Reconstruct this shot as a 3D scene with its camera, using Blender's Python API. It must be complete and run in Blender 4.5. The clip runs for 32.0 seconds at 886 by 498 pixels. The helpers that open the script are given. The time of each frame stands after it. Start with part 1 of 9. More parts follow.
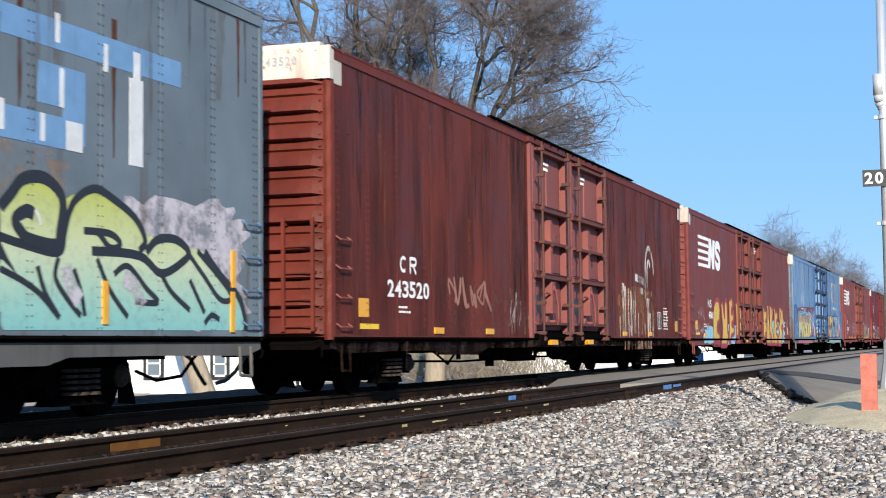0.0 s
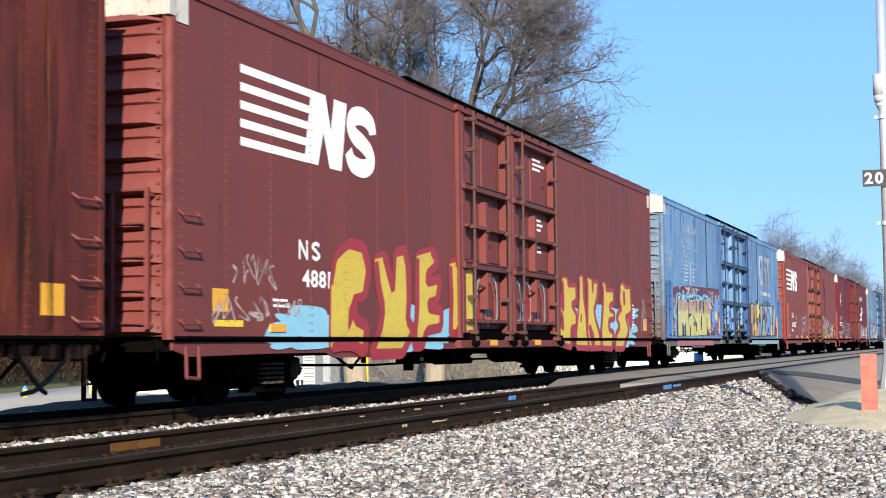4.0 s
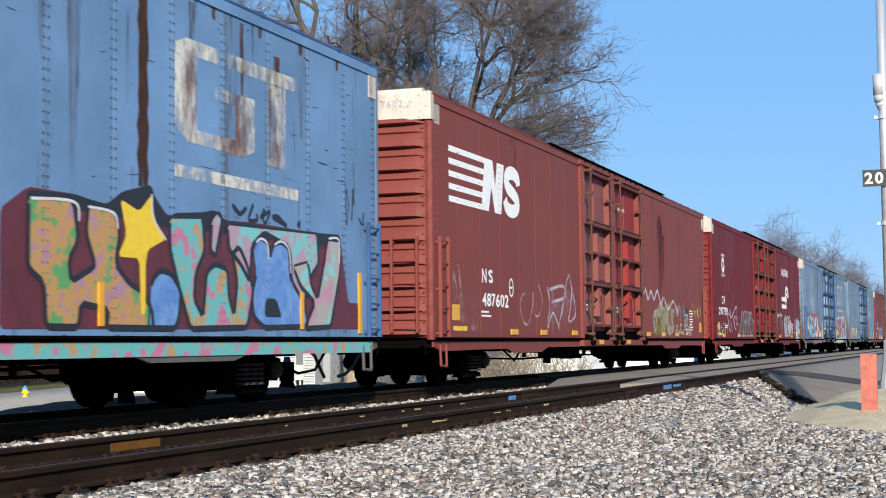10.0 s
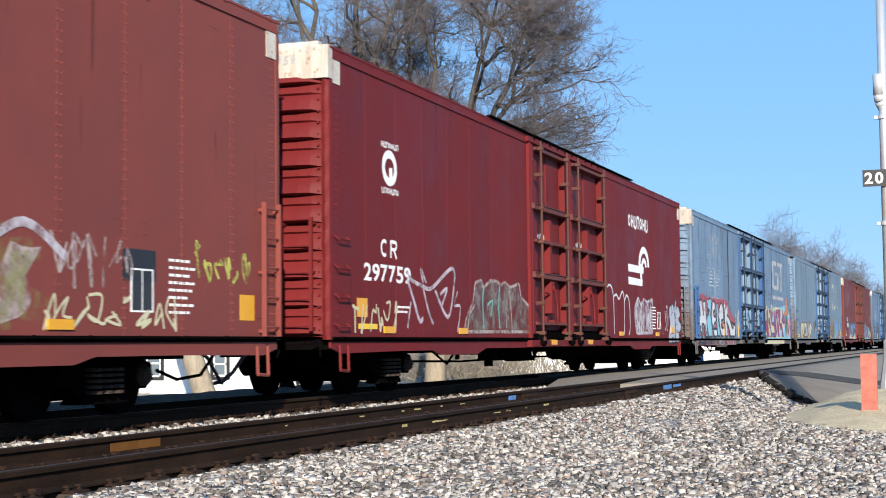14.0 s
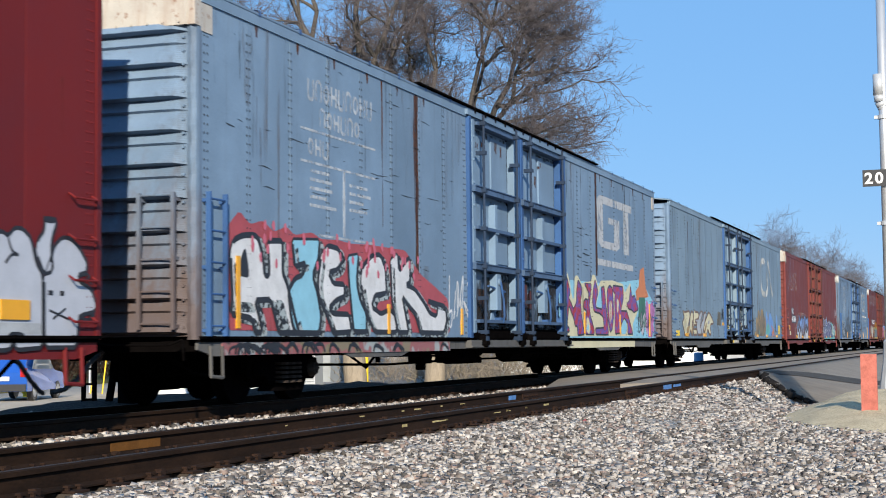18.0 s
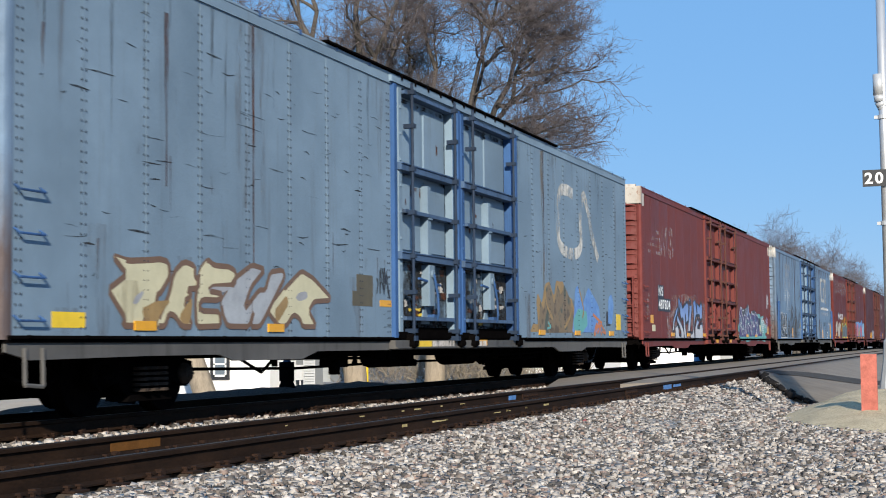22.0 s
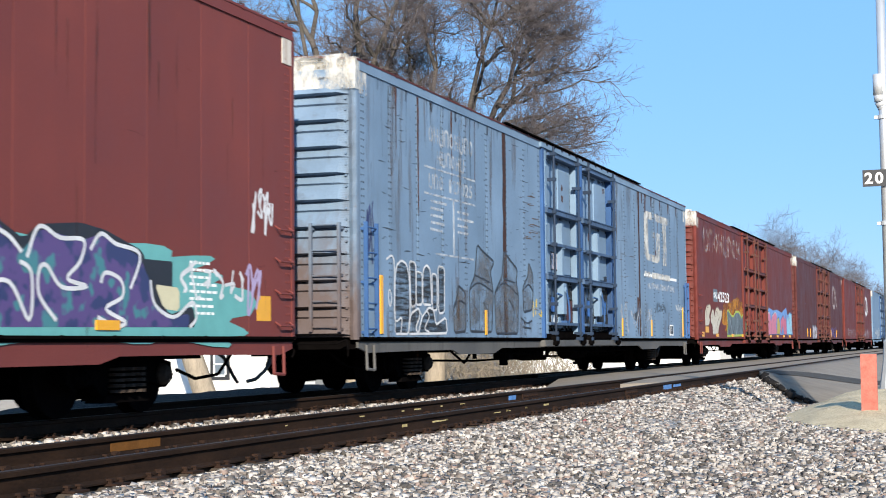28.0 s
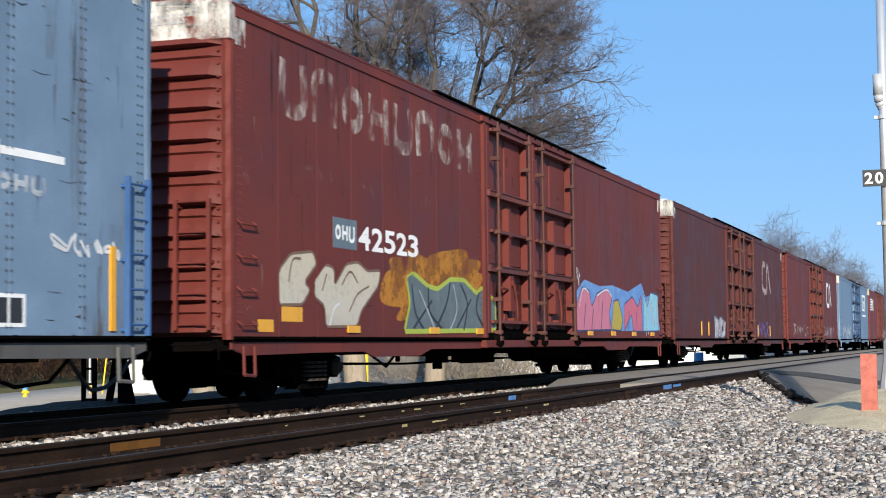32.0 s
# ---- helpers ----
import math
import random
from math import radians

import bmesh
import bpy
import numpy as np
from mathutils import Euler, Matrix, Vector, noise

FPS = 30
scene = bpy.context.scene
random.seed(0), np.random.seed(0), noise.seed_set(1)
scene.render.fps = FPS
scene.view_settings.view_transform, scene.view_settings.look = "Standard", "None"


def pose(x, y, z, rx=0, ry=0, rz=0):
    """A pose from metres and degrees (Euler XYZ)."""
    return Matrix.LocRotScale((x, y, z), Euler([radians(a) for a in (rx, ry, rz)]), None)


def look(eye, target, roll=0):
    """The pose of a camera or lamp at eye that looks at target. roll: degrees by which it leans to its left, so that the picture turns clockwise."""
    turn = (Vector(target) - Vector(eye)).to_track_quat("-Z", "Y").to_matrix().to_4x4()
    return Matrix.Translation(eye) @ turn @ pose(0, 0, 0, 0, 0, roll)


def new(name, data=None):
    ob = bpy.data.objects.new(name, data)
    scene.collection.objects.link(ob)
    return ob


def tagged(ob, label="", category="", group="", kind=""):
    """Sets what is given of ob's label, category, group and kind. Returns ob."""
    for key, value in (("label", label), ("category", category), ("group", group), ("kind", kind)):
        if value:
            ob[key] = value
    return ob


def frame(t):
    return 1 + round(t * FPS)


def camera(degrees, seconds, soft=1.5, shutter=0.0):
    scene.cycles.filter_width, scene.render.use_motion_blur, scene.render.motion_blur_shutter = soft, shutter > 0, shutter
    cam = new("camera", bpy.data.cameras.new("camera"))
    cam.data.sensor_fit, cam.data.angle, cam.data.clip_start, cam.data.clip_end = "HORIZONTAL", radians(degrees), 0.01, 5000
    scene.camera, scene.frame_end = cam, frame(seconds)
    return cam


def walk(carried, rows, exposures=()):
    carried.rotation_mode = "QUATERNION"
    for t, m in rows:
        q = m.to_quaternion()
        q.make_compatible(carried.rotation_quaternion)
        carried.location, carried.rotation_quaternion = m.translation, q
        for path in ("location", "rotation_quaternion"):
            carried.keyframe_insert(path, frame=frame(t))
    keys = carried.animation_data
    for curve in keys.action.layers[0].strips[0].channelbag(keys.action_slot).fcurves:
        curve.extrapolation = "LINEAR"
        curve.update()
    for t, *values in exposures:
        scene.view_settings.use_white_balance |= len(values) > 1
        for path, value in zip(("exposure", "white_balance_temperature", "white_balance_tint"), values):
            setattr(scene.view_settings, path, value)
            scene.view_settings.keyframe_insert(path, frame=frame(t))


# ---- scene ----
# ---------------------------------------------------------------- camera
cam = camera(32.572, 32.0, soft=1.0, shutter=0.2)
EYE = Vector((0, 0, 0.763))
YAW, PITCH = radians(19.418), radians(3.633)
AIM = EYE + Vector((math.cos(YAW) * math.cos(PITCH), math.sin(YAW) * math.cos(PITCH), math.sin(PITCH)))
VIEW = look(EYE, AIM, -0.613)
walk(cam, [(0, VIEW), (32, VIEW)], exposures=[(0, 0.74), (1, 0.92), (3.5, 0.95), (6, 0.86), (7.5, 0.66), (9, 0.6), (12, 0.72), (17, 0.84), (18, 0.56), (20, 0.46), (23, 0.48), (25.5, 0.78), (28, 0.88), (29.2, 0.68), (32, 0.62)])

# the train: metres a second, line of its track, half width and length of a car body
SPEED, TRACK_Y, HALF, BODY = 8.222, 10.255, 1.585, 26.85
NEAR_RAILS, FAR_RAILS = (5.81, 7.17), (9.56, 10.95)
WHEEL_R = 0.457

# ---------------------------------------------------------------- sky and sun
SUN_AZ, SUN_EL = radians(24.0), radians(21.5)
world = bpy.data.worlds.new("sky")
scene.world = world
world.use_nodes = True
sky = world.node_tree.nodes.new("ShaderNodeTexSky")
sky.sky_type, sky.sun_disc = "NISHITA", False
sky.sun_elevation, sky.sun_rotation = SUN_EL, radians(246)
sky.air_density, sky.dust_density, sky.ozone_density, sky.altitude = 1.2, 0.0, 2.0, 1500
# clear winter air: the sky texture evened out with a plain blue
even = world.node_tree.nodes.new("ShaderNodeMix")
even.data_type = "RGBA"
even.inputs[0].default_value = 0.74
even.inputs[7].default_value = (2.05, 5.15, 10.2, 1)
world.node_tree.links.new(sky.outputs[0], even.inputs[6])
world.node_tree.links.new(even.outputs[2], world.node_tree.nodes["Background"].inputs[0])
world.node_tree.nodes["Background"].inputs[1].default_value = 0.066
sun = new("sun", bpy.data.lights.new("sun", "SUN"))
sun.data.energy, sun.data.angle, sun.data.color = 5.0, radians(0.5), (1.0, 0.91, 0.77)
sun.matrix_world = look((-40 * math.cos(SUN_AZ), -40 * math.sin(SUN_AZ), 40 * math.tan(SUN_EL)), (0, 0, 0))


# ---------------------------------------------------------------- materials
def nodes_of(name):
    m = bpy.data.materials.new(name)
    m.use_nodes = True
    nt = m.node_tree
    return m, nt, nt.nodes["Principled BSDF"]


def shade(c, k):
    return (min(1, c[0] * k), min(1, c[1] * k), min(1, c[2] * k), 1)


def add_noise(nt, vec, scale, detail=5, rough=0.6):
    n = nt.nodes.new("ShaderNodeTexNoise")
    n.inputs["Scale"].default_value, n.inputs["Detail"].default_value, n.inputs["Roughness"].default_value = scale, detail, rough
    nt.links.new(vec, n.inputs["Vector"])
    return n.outputs["Fac"]


def add_ramp(nt, fac, stops):
    r = nt.nodes.new("ShaderNodeValToRGB")
    el = r.color_ramp.elements
    el[0].position, el[0].color = stops[0]
    el[1].position, el[1].color = stops[-1]
    for p, c in stops[1:-1]:
        e = el.new(p)
        e.color = c
    nt.links.new(fac, r.inputs[0])
    return r.outputs[0]


def add_mix(nt, fac, a, b, blend="MIX"):
    m = nt.nodes.new("ShaderNodeMix")
    m.data_type, m.blend_type = "RGBA", blend
    for value, slot in ((fac, m.inputs[0]), (a, m.inputs[6]), (b, m.inputs[7])):
        if hasattr(value, "is_linked"):
            nt.links.new(value, slot)
        else:
            slot.default_value = value
    return m.outputs[2]


def add_bump(nt, bsdf, height, strength, distance=0.01):
    b = nt.nodes.new("ShaderNodeBump")
    b.inputs["Strength"].default_value, b.inputs["Distance"].default_value = strength, distance
    nt.links.new(height, b.inputs["Height"])
    nt.links.new(b.outputs[0], bsdf.inputs["Normal"])


def coords(nt, scale=(1, 1, 1), apart=None):
    """Object coordinates; apart shifts them from object to object."""
    tc, mp = nt.nodes.new("ShaderNodeTexCoord"), nt.nodes.new("ShaderNodeMapping")
    mp.inputs["Scale"].default_value = scale
    nt.links.new(tc.outputs["Object"], mp.inputs["Vector"])
    if apart:
        far = nt.nodes.new("ShaderNodeMath")
        far.operation = "MULTIPLY"
        far.inputs[1].default_value = 83.0
        nt.links.new(apart.outputs["Random"], far.inputs[0])
        nt.links.new(far.outputs[0], mp.inputs["Location"])
    return mp.outputs[0]


def plain(name, col, rough=0.7, metal=0.0, var=0.25, scale=5, bump=0.15, fine=70, stretch=(1, 1, 1)):
    """A surface of one stuff with a coarse and a fine unevenness."""
    m, nt, b = nodes_of(name)
    v = coords(nt, stretch)
    big, small = add_noise(nt, v, scale), add_noise(nt, v, fine, 3)
    c = add_ramp(nt, big, [(0.3, shade(col, 1 - var)), (0.7, shade(col, 1 + var))])
    c = add_mix(nt, 0.35, c, add_ramp(nt, small, [(0.3, shade(col, 1 - var)), (0.7, shade(col, 1 + var))]))
    nt.links.new(c, b.inputs["Base Color"])
    b.inputs["Roughness"].default_value, b.inputs["Metallic"].default_value = rough, metal
    if rough > 0.6:
        b.inputs["Specular IOR Level"].default_value = 0.12
    if bump:
        add_bump(nt, b, small, bump, 0.004)
    return m


def paint(name, col, streak=(0.03, 0.015, 0.012), amount=0.5, rust=(0.16, 0.055, 0.02), rusty=0.3, fade=0.3, rough=0.62, splash=None):
    """Old railway paint: faded patches, dark streaks that run down, rust spots; splash: ragged rust below a height."""
    m, nt, b = nodes_of(name)
    info = nt.nodes.new("ShaderNodeObjectInfo")
    v, vs = coords(nt, apart=info), coords(nt, (2.2, 1, 0.12), info)
    patch = add_noise(nt, v, 0.55, 6, 0.65)
    c = add_ramp(nt, patch, [(0.3, shade(col, 1 - fade)), (0.55, shade(col, 1)), (0.75, shade(col, 1 + fade))])
    st = add_noise(nt, vs, 2.0, 6, 0.7)
    low = 0.78 - 0.3 * amount
    c = add_mix(nt, add_ramp(nt, st, [(low, (0, 0, 0, 1)), (low + 0.25, (0.75, 0.75, 0.75, 1))]), c, (*streak, 1))
    sp = add_noise(nt, v, 7.0, 9, 0.75)
    edge = 0.78 - 0.24 * rusty
    c = add_mix(nt, add_ramp(nt, sp, [(edge, (0, 0, 0, 1)), (edge + 0.06, (0.8, 0.8, 0.8, 1))]), c, (*rust, 1))
    if splash:
        sx, ma, dv = nt.nodes.new("ShaderNodeSeparateXYZ"), nt.nodes.new("ShaderNodeMath"), nt.nodes.new("ShaderNodeMath")
        nt.links.new(nt.nodes.new("ShaderNodeTexCoord").outputs["Object"], sx.inputs[0])
        ma.operation, ma.inputs[1].default_value = "MULTIPLY_ADD", 3.6
        nt.links.new(add_noise(nt, coords(nt, (1, 1.6, 0.5), info), 1.7, 8, 0.7), ma.inputs[0])
        nt.links.new(sx.outputs["Z"], ma.inputs[2])
        dv.operation, dv.inputs[1].default_value = "DIVIDE", 8.0
        nt.links.new(ma.outputs[0], dv.inputs[0])
        low = (splash + 1.8) / 8
        c = add_mix(nt, add_ramp(nt, dv.outputs[0], [(low - 0.09, (0.85, 0.85, 0.85, 1)), (low + 0.09, (0, 0, 0, 1))]), c, (*rust, 1))
    c = add_mix(nt, 0.5, c, add_ramp(nt, info.outputs["Random"], [(0.0, (0.45, 0.45, 0.45, 1)), (1.0, (0.55, 0.55, 0.55, 1))]), "OVERLAY")
    grain = add_noise(nt, v, 130, 3)
    c = add_mix(nt, 0.14, c, add_ramp(nt, grain, [(0.3, (0.0, 0.0, 0.0, 1)), (0.7, (0.9, 0.9, 0.9, 1))]), "OVERLAY")
    nt.links.new(c, b.inputs["Base Color"])
    nt.links.new(add_ramp(nt, patch, [(0.3, (rough - 0.1,) * 3 + (1,)), (0.7, (rough + 0.2,) * 3 + (1,))]), b.inputs["Roughness"])
    b.inputs["Specular IOR Level"].default_value = 0.22
    wave = add_noise(nt, coords(nt, (1, 1, 0.5)), 1.6, 2)
    add_bump(nt, b, wave, 0.25, 0.02)
    return m


def film(name, col, cover=0.6, most=0.85, stretch=(2.6, 1, 0.3), scale=2.6, var=0.35, rough=0.75):
    """A thin broken coat over other paint: runs, dust, peeling letters, haze."""
    m, nt, b = nodes_of(name)
    n = add_noise(nt, coords(nt, stretch), scale, 9, 0.68)
    fine = add_noise(nt, coords(nt), 9.0, 6, 0.7)
    c = add_ramp(nt, fine, [(0.3, shade(col, 1 - var)), (0.7, shade(col, 1 + var))])
    nt.links.new(c, b.inputs["Base Color"])
    low = 0.72 - 0.45 * cover
    veil = add_ramp(nt, n, [(low, (0, 0, 0, 1)), (low + 0.2, (most, most, most, 1))])
    chip = add_ramp(nt, fine, [(0.3 - 0.1 * cover, (0.15, 0.15, 0.15, 1)), (0.5 - 0.1 * cover, (1, 1, 1, 1))])
    nt.links.new(add_mix(nt, 1.0, veil, chip, "MULTIPLY"), b.inputs["Alpha"])
    b.inputs["Roughness"].default_value, b.inputs["Specular IOR Level"].default_value = rough, 0.2
    return m


def banded(name, stops, rough=0.55):
    """Spray paint whose colour changes with height: stops are (z in metres, colour)."""
    m, nt, b = nodes_of(name)
    tc, sx = nt.nodes.new("ShaderNodeTexCoord"), nt.nodes.new("ShaderNodeSeparateXYZ")
    nt.links.new(tc.outputs["Object"], sx.inputs[0])
    wob = add_noise(nt, tc.outputs["Object"], 3.0, 4)
    ma = nt.nodes.new("ShaderNodeMath")
    ma.operation = "MULTIPLY_ADD"
    nt.links.new(wob, ma.inputs[0])
    ma.inputs[1].default_value = 0.25
    nt.links.new(sx.outputs[2], ma.inputs[2])
    mr = nt.nodes.new("ShaderNodeMapRange")
    mr.inputs[1].default_value, mr.inputs[2].default_value = 0.7, 2.9
    nt.links.new(ma.outputs[0], mr.inputs[0])
    c = add_ramp(nt, mr.outputs[0], [((z - 0.58) / 2.2, (*col, 1)) for z, col in stops])
    sp = add_noise(nt, tc.outputs["Object"], 11.0, 7, 0.7)
    c = add_mix(nt, add_ramp(nt, sp, [(0.3, (0.35, 0.35, 0.35, 1)), (0.5, (0, 0, 0, 1))]), c, (0.12, 0.1, 0.09, 1))
    nt.links.new(c, b.inputs["Base Color"])
    b.inputs["Roughness"].default_value = rough
    return m


def blotched(name, a, c2, scale=3.0, width=0.08, rough=0.55, third=None):
    """Spray paint in two or three colours that meet in blotches."""
    m, nt, b = nodes_of(name)
    n = add_noise(nt, coords(nt), scale, 2)
    stops = [(0.5 - width, (*a, 1)), (0.5 + width, (*c2, 1))]
    if third:
        stops = [(0.4, (*a, 1)), (0.45, (*c2, 1)), (0.55, (*c2, 1)), (0.6, (*third, 1))]
    nt.links.new(add_ramp(nt, n, stops), b.inputs["Base Color"])
    b.inputs["Roughness"].default_value = rough
    return m


def stones(name, cols, rough=0.85, bump=0.4):
    """Broken stone: each piece of the mesh takes a tone of its own."""
    m, nt, b = nodes_of(name)
    geo = nt.nodes.new("ShaderNodeNewGeometry")
    ramp = nt.nodes.new("ShaderNodeValToRGB")
    ramp.color_ramp.interpolation = "CONSTANT"
    el = ramp.color_ramp.elements
    el[0].color, el[1].color, el[1].position = (*cols[0], 1), (*cols[-1], 1), 1 - 1 / len(cols)
    for i, k in enumerate(cols[1:-1]):
        el.new((i + 1) / len(cols)).color = (*k, 1)
    nt.links.new(geo.outputs["Random Per Island"], ramp.inputs[0])
    c = ramp.outputs[0]
    v = coords(nt)
    g = add_noise(nt, v, 60, 5)
    c = add_mix(nt, 0.5, c, add_ramp(nt, g, [(0.25, (0.25, 0.25, 0.25, 1)), (0.75, (0.8, 0.8, 0.8, 1))]), "OVERLAY")
    nt.links.new(c, b.inputs["Base Color"])
    b.inputs["Roughness"].default_value, b.inputs["Specular IOR Level"].default_value = rough, 0.2
    add_bump(nt, b, g, bump, 0.006)
    return m


def ground_mat(name, cols, cell=14.0, bump=0.9, rough=0.9, mixin=None):
    """Gravel too far off to be built stone by stone: cells of differing tone."""
    m, nt, b = nodes_of(name)
    v = coords(nt)
    vo = nt.nodes.new("ShaderNodeTexVoronoi")
    vo.inputs["Scale"].default_value = cell
    nt.links.new(v, vo.inputs["Vector"])
    sep = nt.nodes.new("ShaderNodeSeparateColor")
    nt.links.new(vo.outputs["Color"], sep.inputs[0])
    step = 1.0 / (len(cols) - 1)
    c = add_ramp(nt, sep.outputs[0], [(i * step, (*k, 1)) for i, k in enumerate(cols)])
    big = add_noise(nt, v, 0.35, 5)
    if mixin:
        c = add_mix(nt, add_ramp(nt, big, [(0.42, (0, 0, 0, 1)), (0.6, (1, 1, 1, 1))]), c, (*mixin, 1))
    c = add_mix(nt, 0.4, c, add_ramp(nt, add_noise(nt, v, 2.2, 6), [(0.3, (0.3, 0.3, 0.3, 1)), (0.7, (0.7, 0.7, 0.7, 1))]), "OVERLAY")
    nt.links.new(c, b.inputs["Base Color"])
    b.inputs["Roughness"].default_value, b.inputs["Specular IOR Level"].default_value = rough, 0.2
    add_bump(nt, b, vo.outputs["Distance"], bump, 0.03)
    return m


# undergear steels: grime plus the shade under the cars, put into near-black colours
STEEL_BLACK = plain("grimy_shaded_steel", (0.0035, 0.003, 0.003), 0.95, 0.0, 0.4, 6, 0.3)
WHEEL_STEEL = plain("shaded_wheel_steel", (0.005, 0.004, 0.004), 0.95, 0.0, 0.3, 6, 0.2)
# gloss off as well, so that this painted shade stays black
for blackened in (STEEL_BLACK, WHEEL_STEEL):
    blackened.node_tree.nodes["Principled BSDF"].inputs["Specular IOR Level"].default_value = 0.0
BEARING = plain("dusty_cast_steel", (0.04, 0.03, 0.024), 0.8, 0.0, 0.35, 8, 0.3)
RAIL_TOP = plain("rail_head_steel", (0.02, 0.017, 0.015), 0.6, 0.2, 0.25, 9, 0.1, 90, (0.2, 1, 1))
RAIL_RUST = plain("rail_rust", (0.0165, 0.0083, 0.0044), 0.85, 0.0, 0.85, 3, 0.35, 60, (0.35, 1, 1))
PLATE_RUST = plain("plate_rust", (0.024, 0.013, 0.009), 0.85, 0.0, 0.45, 9, 0.35)
TIE_WOOD = plain("tie_wood", (0.05, 0.04, 0.032), 0.9, 0.0, 0.45, 3, 0.5, 50, (1.0, 0.25, 1.0))
BALLAST = stones("ballast_stone", [(0.064, 0.058, 0.053), (0.285, 0.26, 0.236), (0.38, 0.349, 0.317), (0.14, 0.12, 0.107), (0.45, 0.415, 0.378), (0.23, 0.172, 0.146), (0.35, 0.32, 0.29), (0.09, 0.083, 0.077), (0.32, 0.29, 0.263), (0.175, 0.15, 0.135), (0.25, 0.231, 0.212)])
GROUND = ground_mat("gravel_ground", [(0.0864, 0.0756, 0.0684), (0.288, 0.27, 0.248), (0.173, 0.158, 0.144), (0.36, 0.338, 0.317), (0.238, 0.216, 0.194)], 13.0)
DIRT = ground_mat("tan_dirt", [(0.42, 0.34, 0.215), (0.52, 0.43, 0.28), (0.33, 0.26, 0.165), (0.56, 0.47, 0.32), (0.45, 0.365, 0.235)], 60.0, 0.3)
ASPHALT = plain("asphalt", (0.215, 0.188, 0.157), 0.85, 0.0, 0.2, 1.2, 0.5, 120)
STREET = plain("pale_street", (0.36, 0.32, 0.27), 0.9, 0.0, 0.2, 1.5, 0.4, 60)
ASPHALT_OLD = plain("dark_asphalt", (0.06, 0.056, 0.051), 0.9, 0.0, 0.25, 1.6, 0.5, 120)
GRASS = plain("dry_grass", (0.112, 0.098, 0.042), 0.95, 0.0, 0.4, 2, 0.8, 40)
WHITE_WALL = plain("white_siding", (0.78, 0.78, 0.76), 0.6, 0.0, 0.06, 2, 0.05)
GREY_WALL = plain("grey_siding", (0.294, 0.308, 0.308), 0.7, 0.0, 0.1, 2, 0.05)
DARK_TRIM = plain("black_trim", (0.02, 0.02, 0.022), 0.5)
SHINGLE = plain("roof_shingle", (0.09, 0.085, 0.08), 0.9, 0.0, 0.3, 12, 0.6)
BARK = plain("grey_bark", (0.088, 0.078, 0.068), 0.95, 0.0, 0.4, 4, 0.9, 30, (1, 1, 0.3))
BARK_PALE = plain("pale_bark", (0.25, 0.21, 0.16), 0.9, 0.0, 0.35, 5, 0.6, 30, (1, 1, 0.3))
TWIG = plain("twig_bark", (0.135, 0.117, 0.118), 0.9, 0.0, 0.25, 2, 0.0)
SHRUB = plain("brown_shrub", (0.07, 0.0385, 0.0224), 0.95, 0.0, 0.4, 3, 0.0)
YELLOW = plain("yellow_reflector", (0.68, 0.32, 0.008), 0.4, 0.0, 0.08, 8, 0.0)
YELLOW_PAINT = plain("yellow_safety_paint", (0.75, 0.5, 0.02), 0.5, 0.0, 0.12, 8, 0.0)
GALV = plain("galvanised_pipe", (0.5, 0.5, 0.5), 0.38, 0.55, 0.1, 5, 0.05)
ALU = plain("silver_paint", (0.42, 0.43, 0.44), 0.45, 0.2, 0.1, 5, 0.05)
SALMON = plain("faded_orange_paint", (0.4, 0.125, 0.095), 0.75, 0.0, 0.38, 9, 0.3, 45)
WHITE = plain("white_lettering", (0.78, 0.77, 0.74), 0.6, 0.0, 0.1, 4, 0.0)
WHITE_OLD = paint("chalky_white", (0.52, 0.48, 0.42), (0.24, 0.12, 0.06), 1.0, (0.2, 0.085, 0.04), 0.85, 0.25, 0.6)
WHITE_WORN = film("worn_white_lettering", (0.58, 0.56, 0.51), 0.75, 0.95, (1.3, 1, 0.6), 2.2, 0.2)
GHOST = film("ghost_lettering", (0.32, 0.2, 0.19), 0.42, 0.55, (1.3, 1, 0.6), 2.5, 0.2)
GHOST_BLUE = film("faded_pale_lettering", (0.5, 0.53, 0.56), 0.82, 0.72, (1.3, 1, 0.6), 2.5, 0.2)
BLACK = plain("black_spray", (0.012, 0.011, 0.013), 0.5, 0.0, 0.3, 5, 0.0)
GREY_SPRAY = plain("grey_spray", (0.3, 0.3, 0.31), 0.6, 0.0, 0.2, 5, 0.0)
HOSE = plain("rubber_hose", (0.012, 0.012, 0.012), 0.6)
GLASS = nodes_of("window_glass")[0]
GLASS.node_tree.nodes["Principled BSDF"].inputs["Base Color"].default_value = (0.12, 0.15, 0.18, 1)
GLASS.node_tree.nodes["Principled BSDF"].inputs["Roughness"].default_value = 0.05


# ---------------------------------------------------------------- mesh kit
def bx(bm, x0, x1, y0, y1, z0, z1):
    v = [bm.verts.new(p) for p in ((x0, y0, z0), (x1, y0, z0), (x1, y1, z0), (x0, y1, z0), (x0, y0, z1), (x1, y0, z1), (x1, y1, z1), (x0, y1, z1))]
    for f in ((0, 3, 2, 1), (4, 5, 6, 7), (0, 1, 5, 4), (1, 2, 6, 5), (2, 3, 7, 6), (3, 0, 4, 7)):
        bm.faces.new([v[i] for i in f])


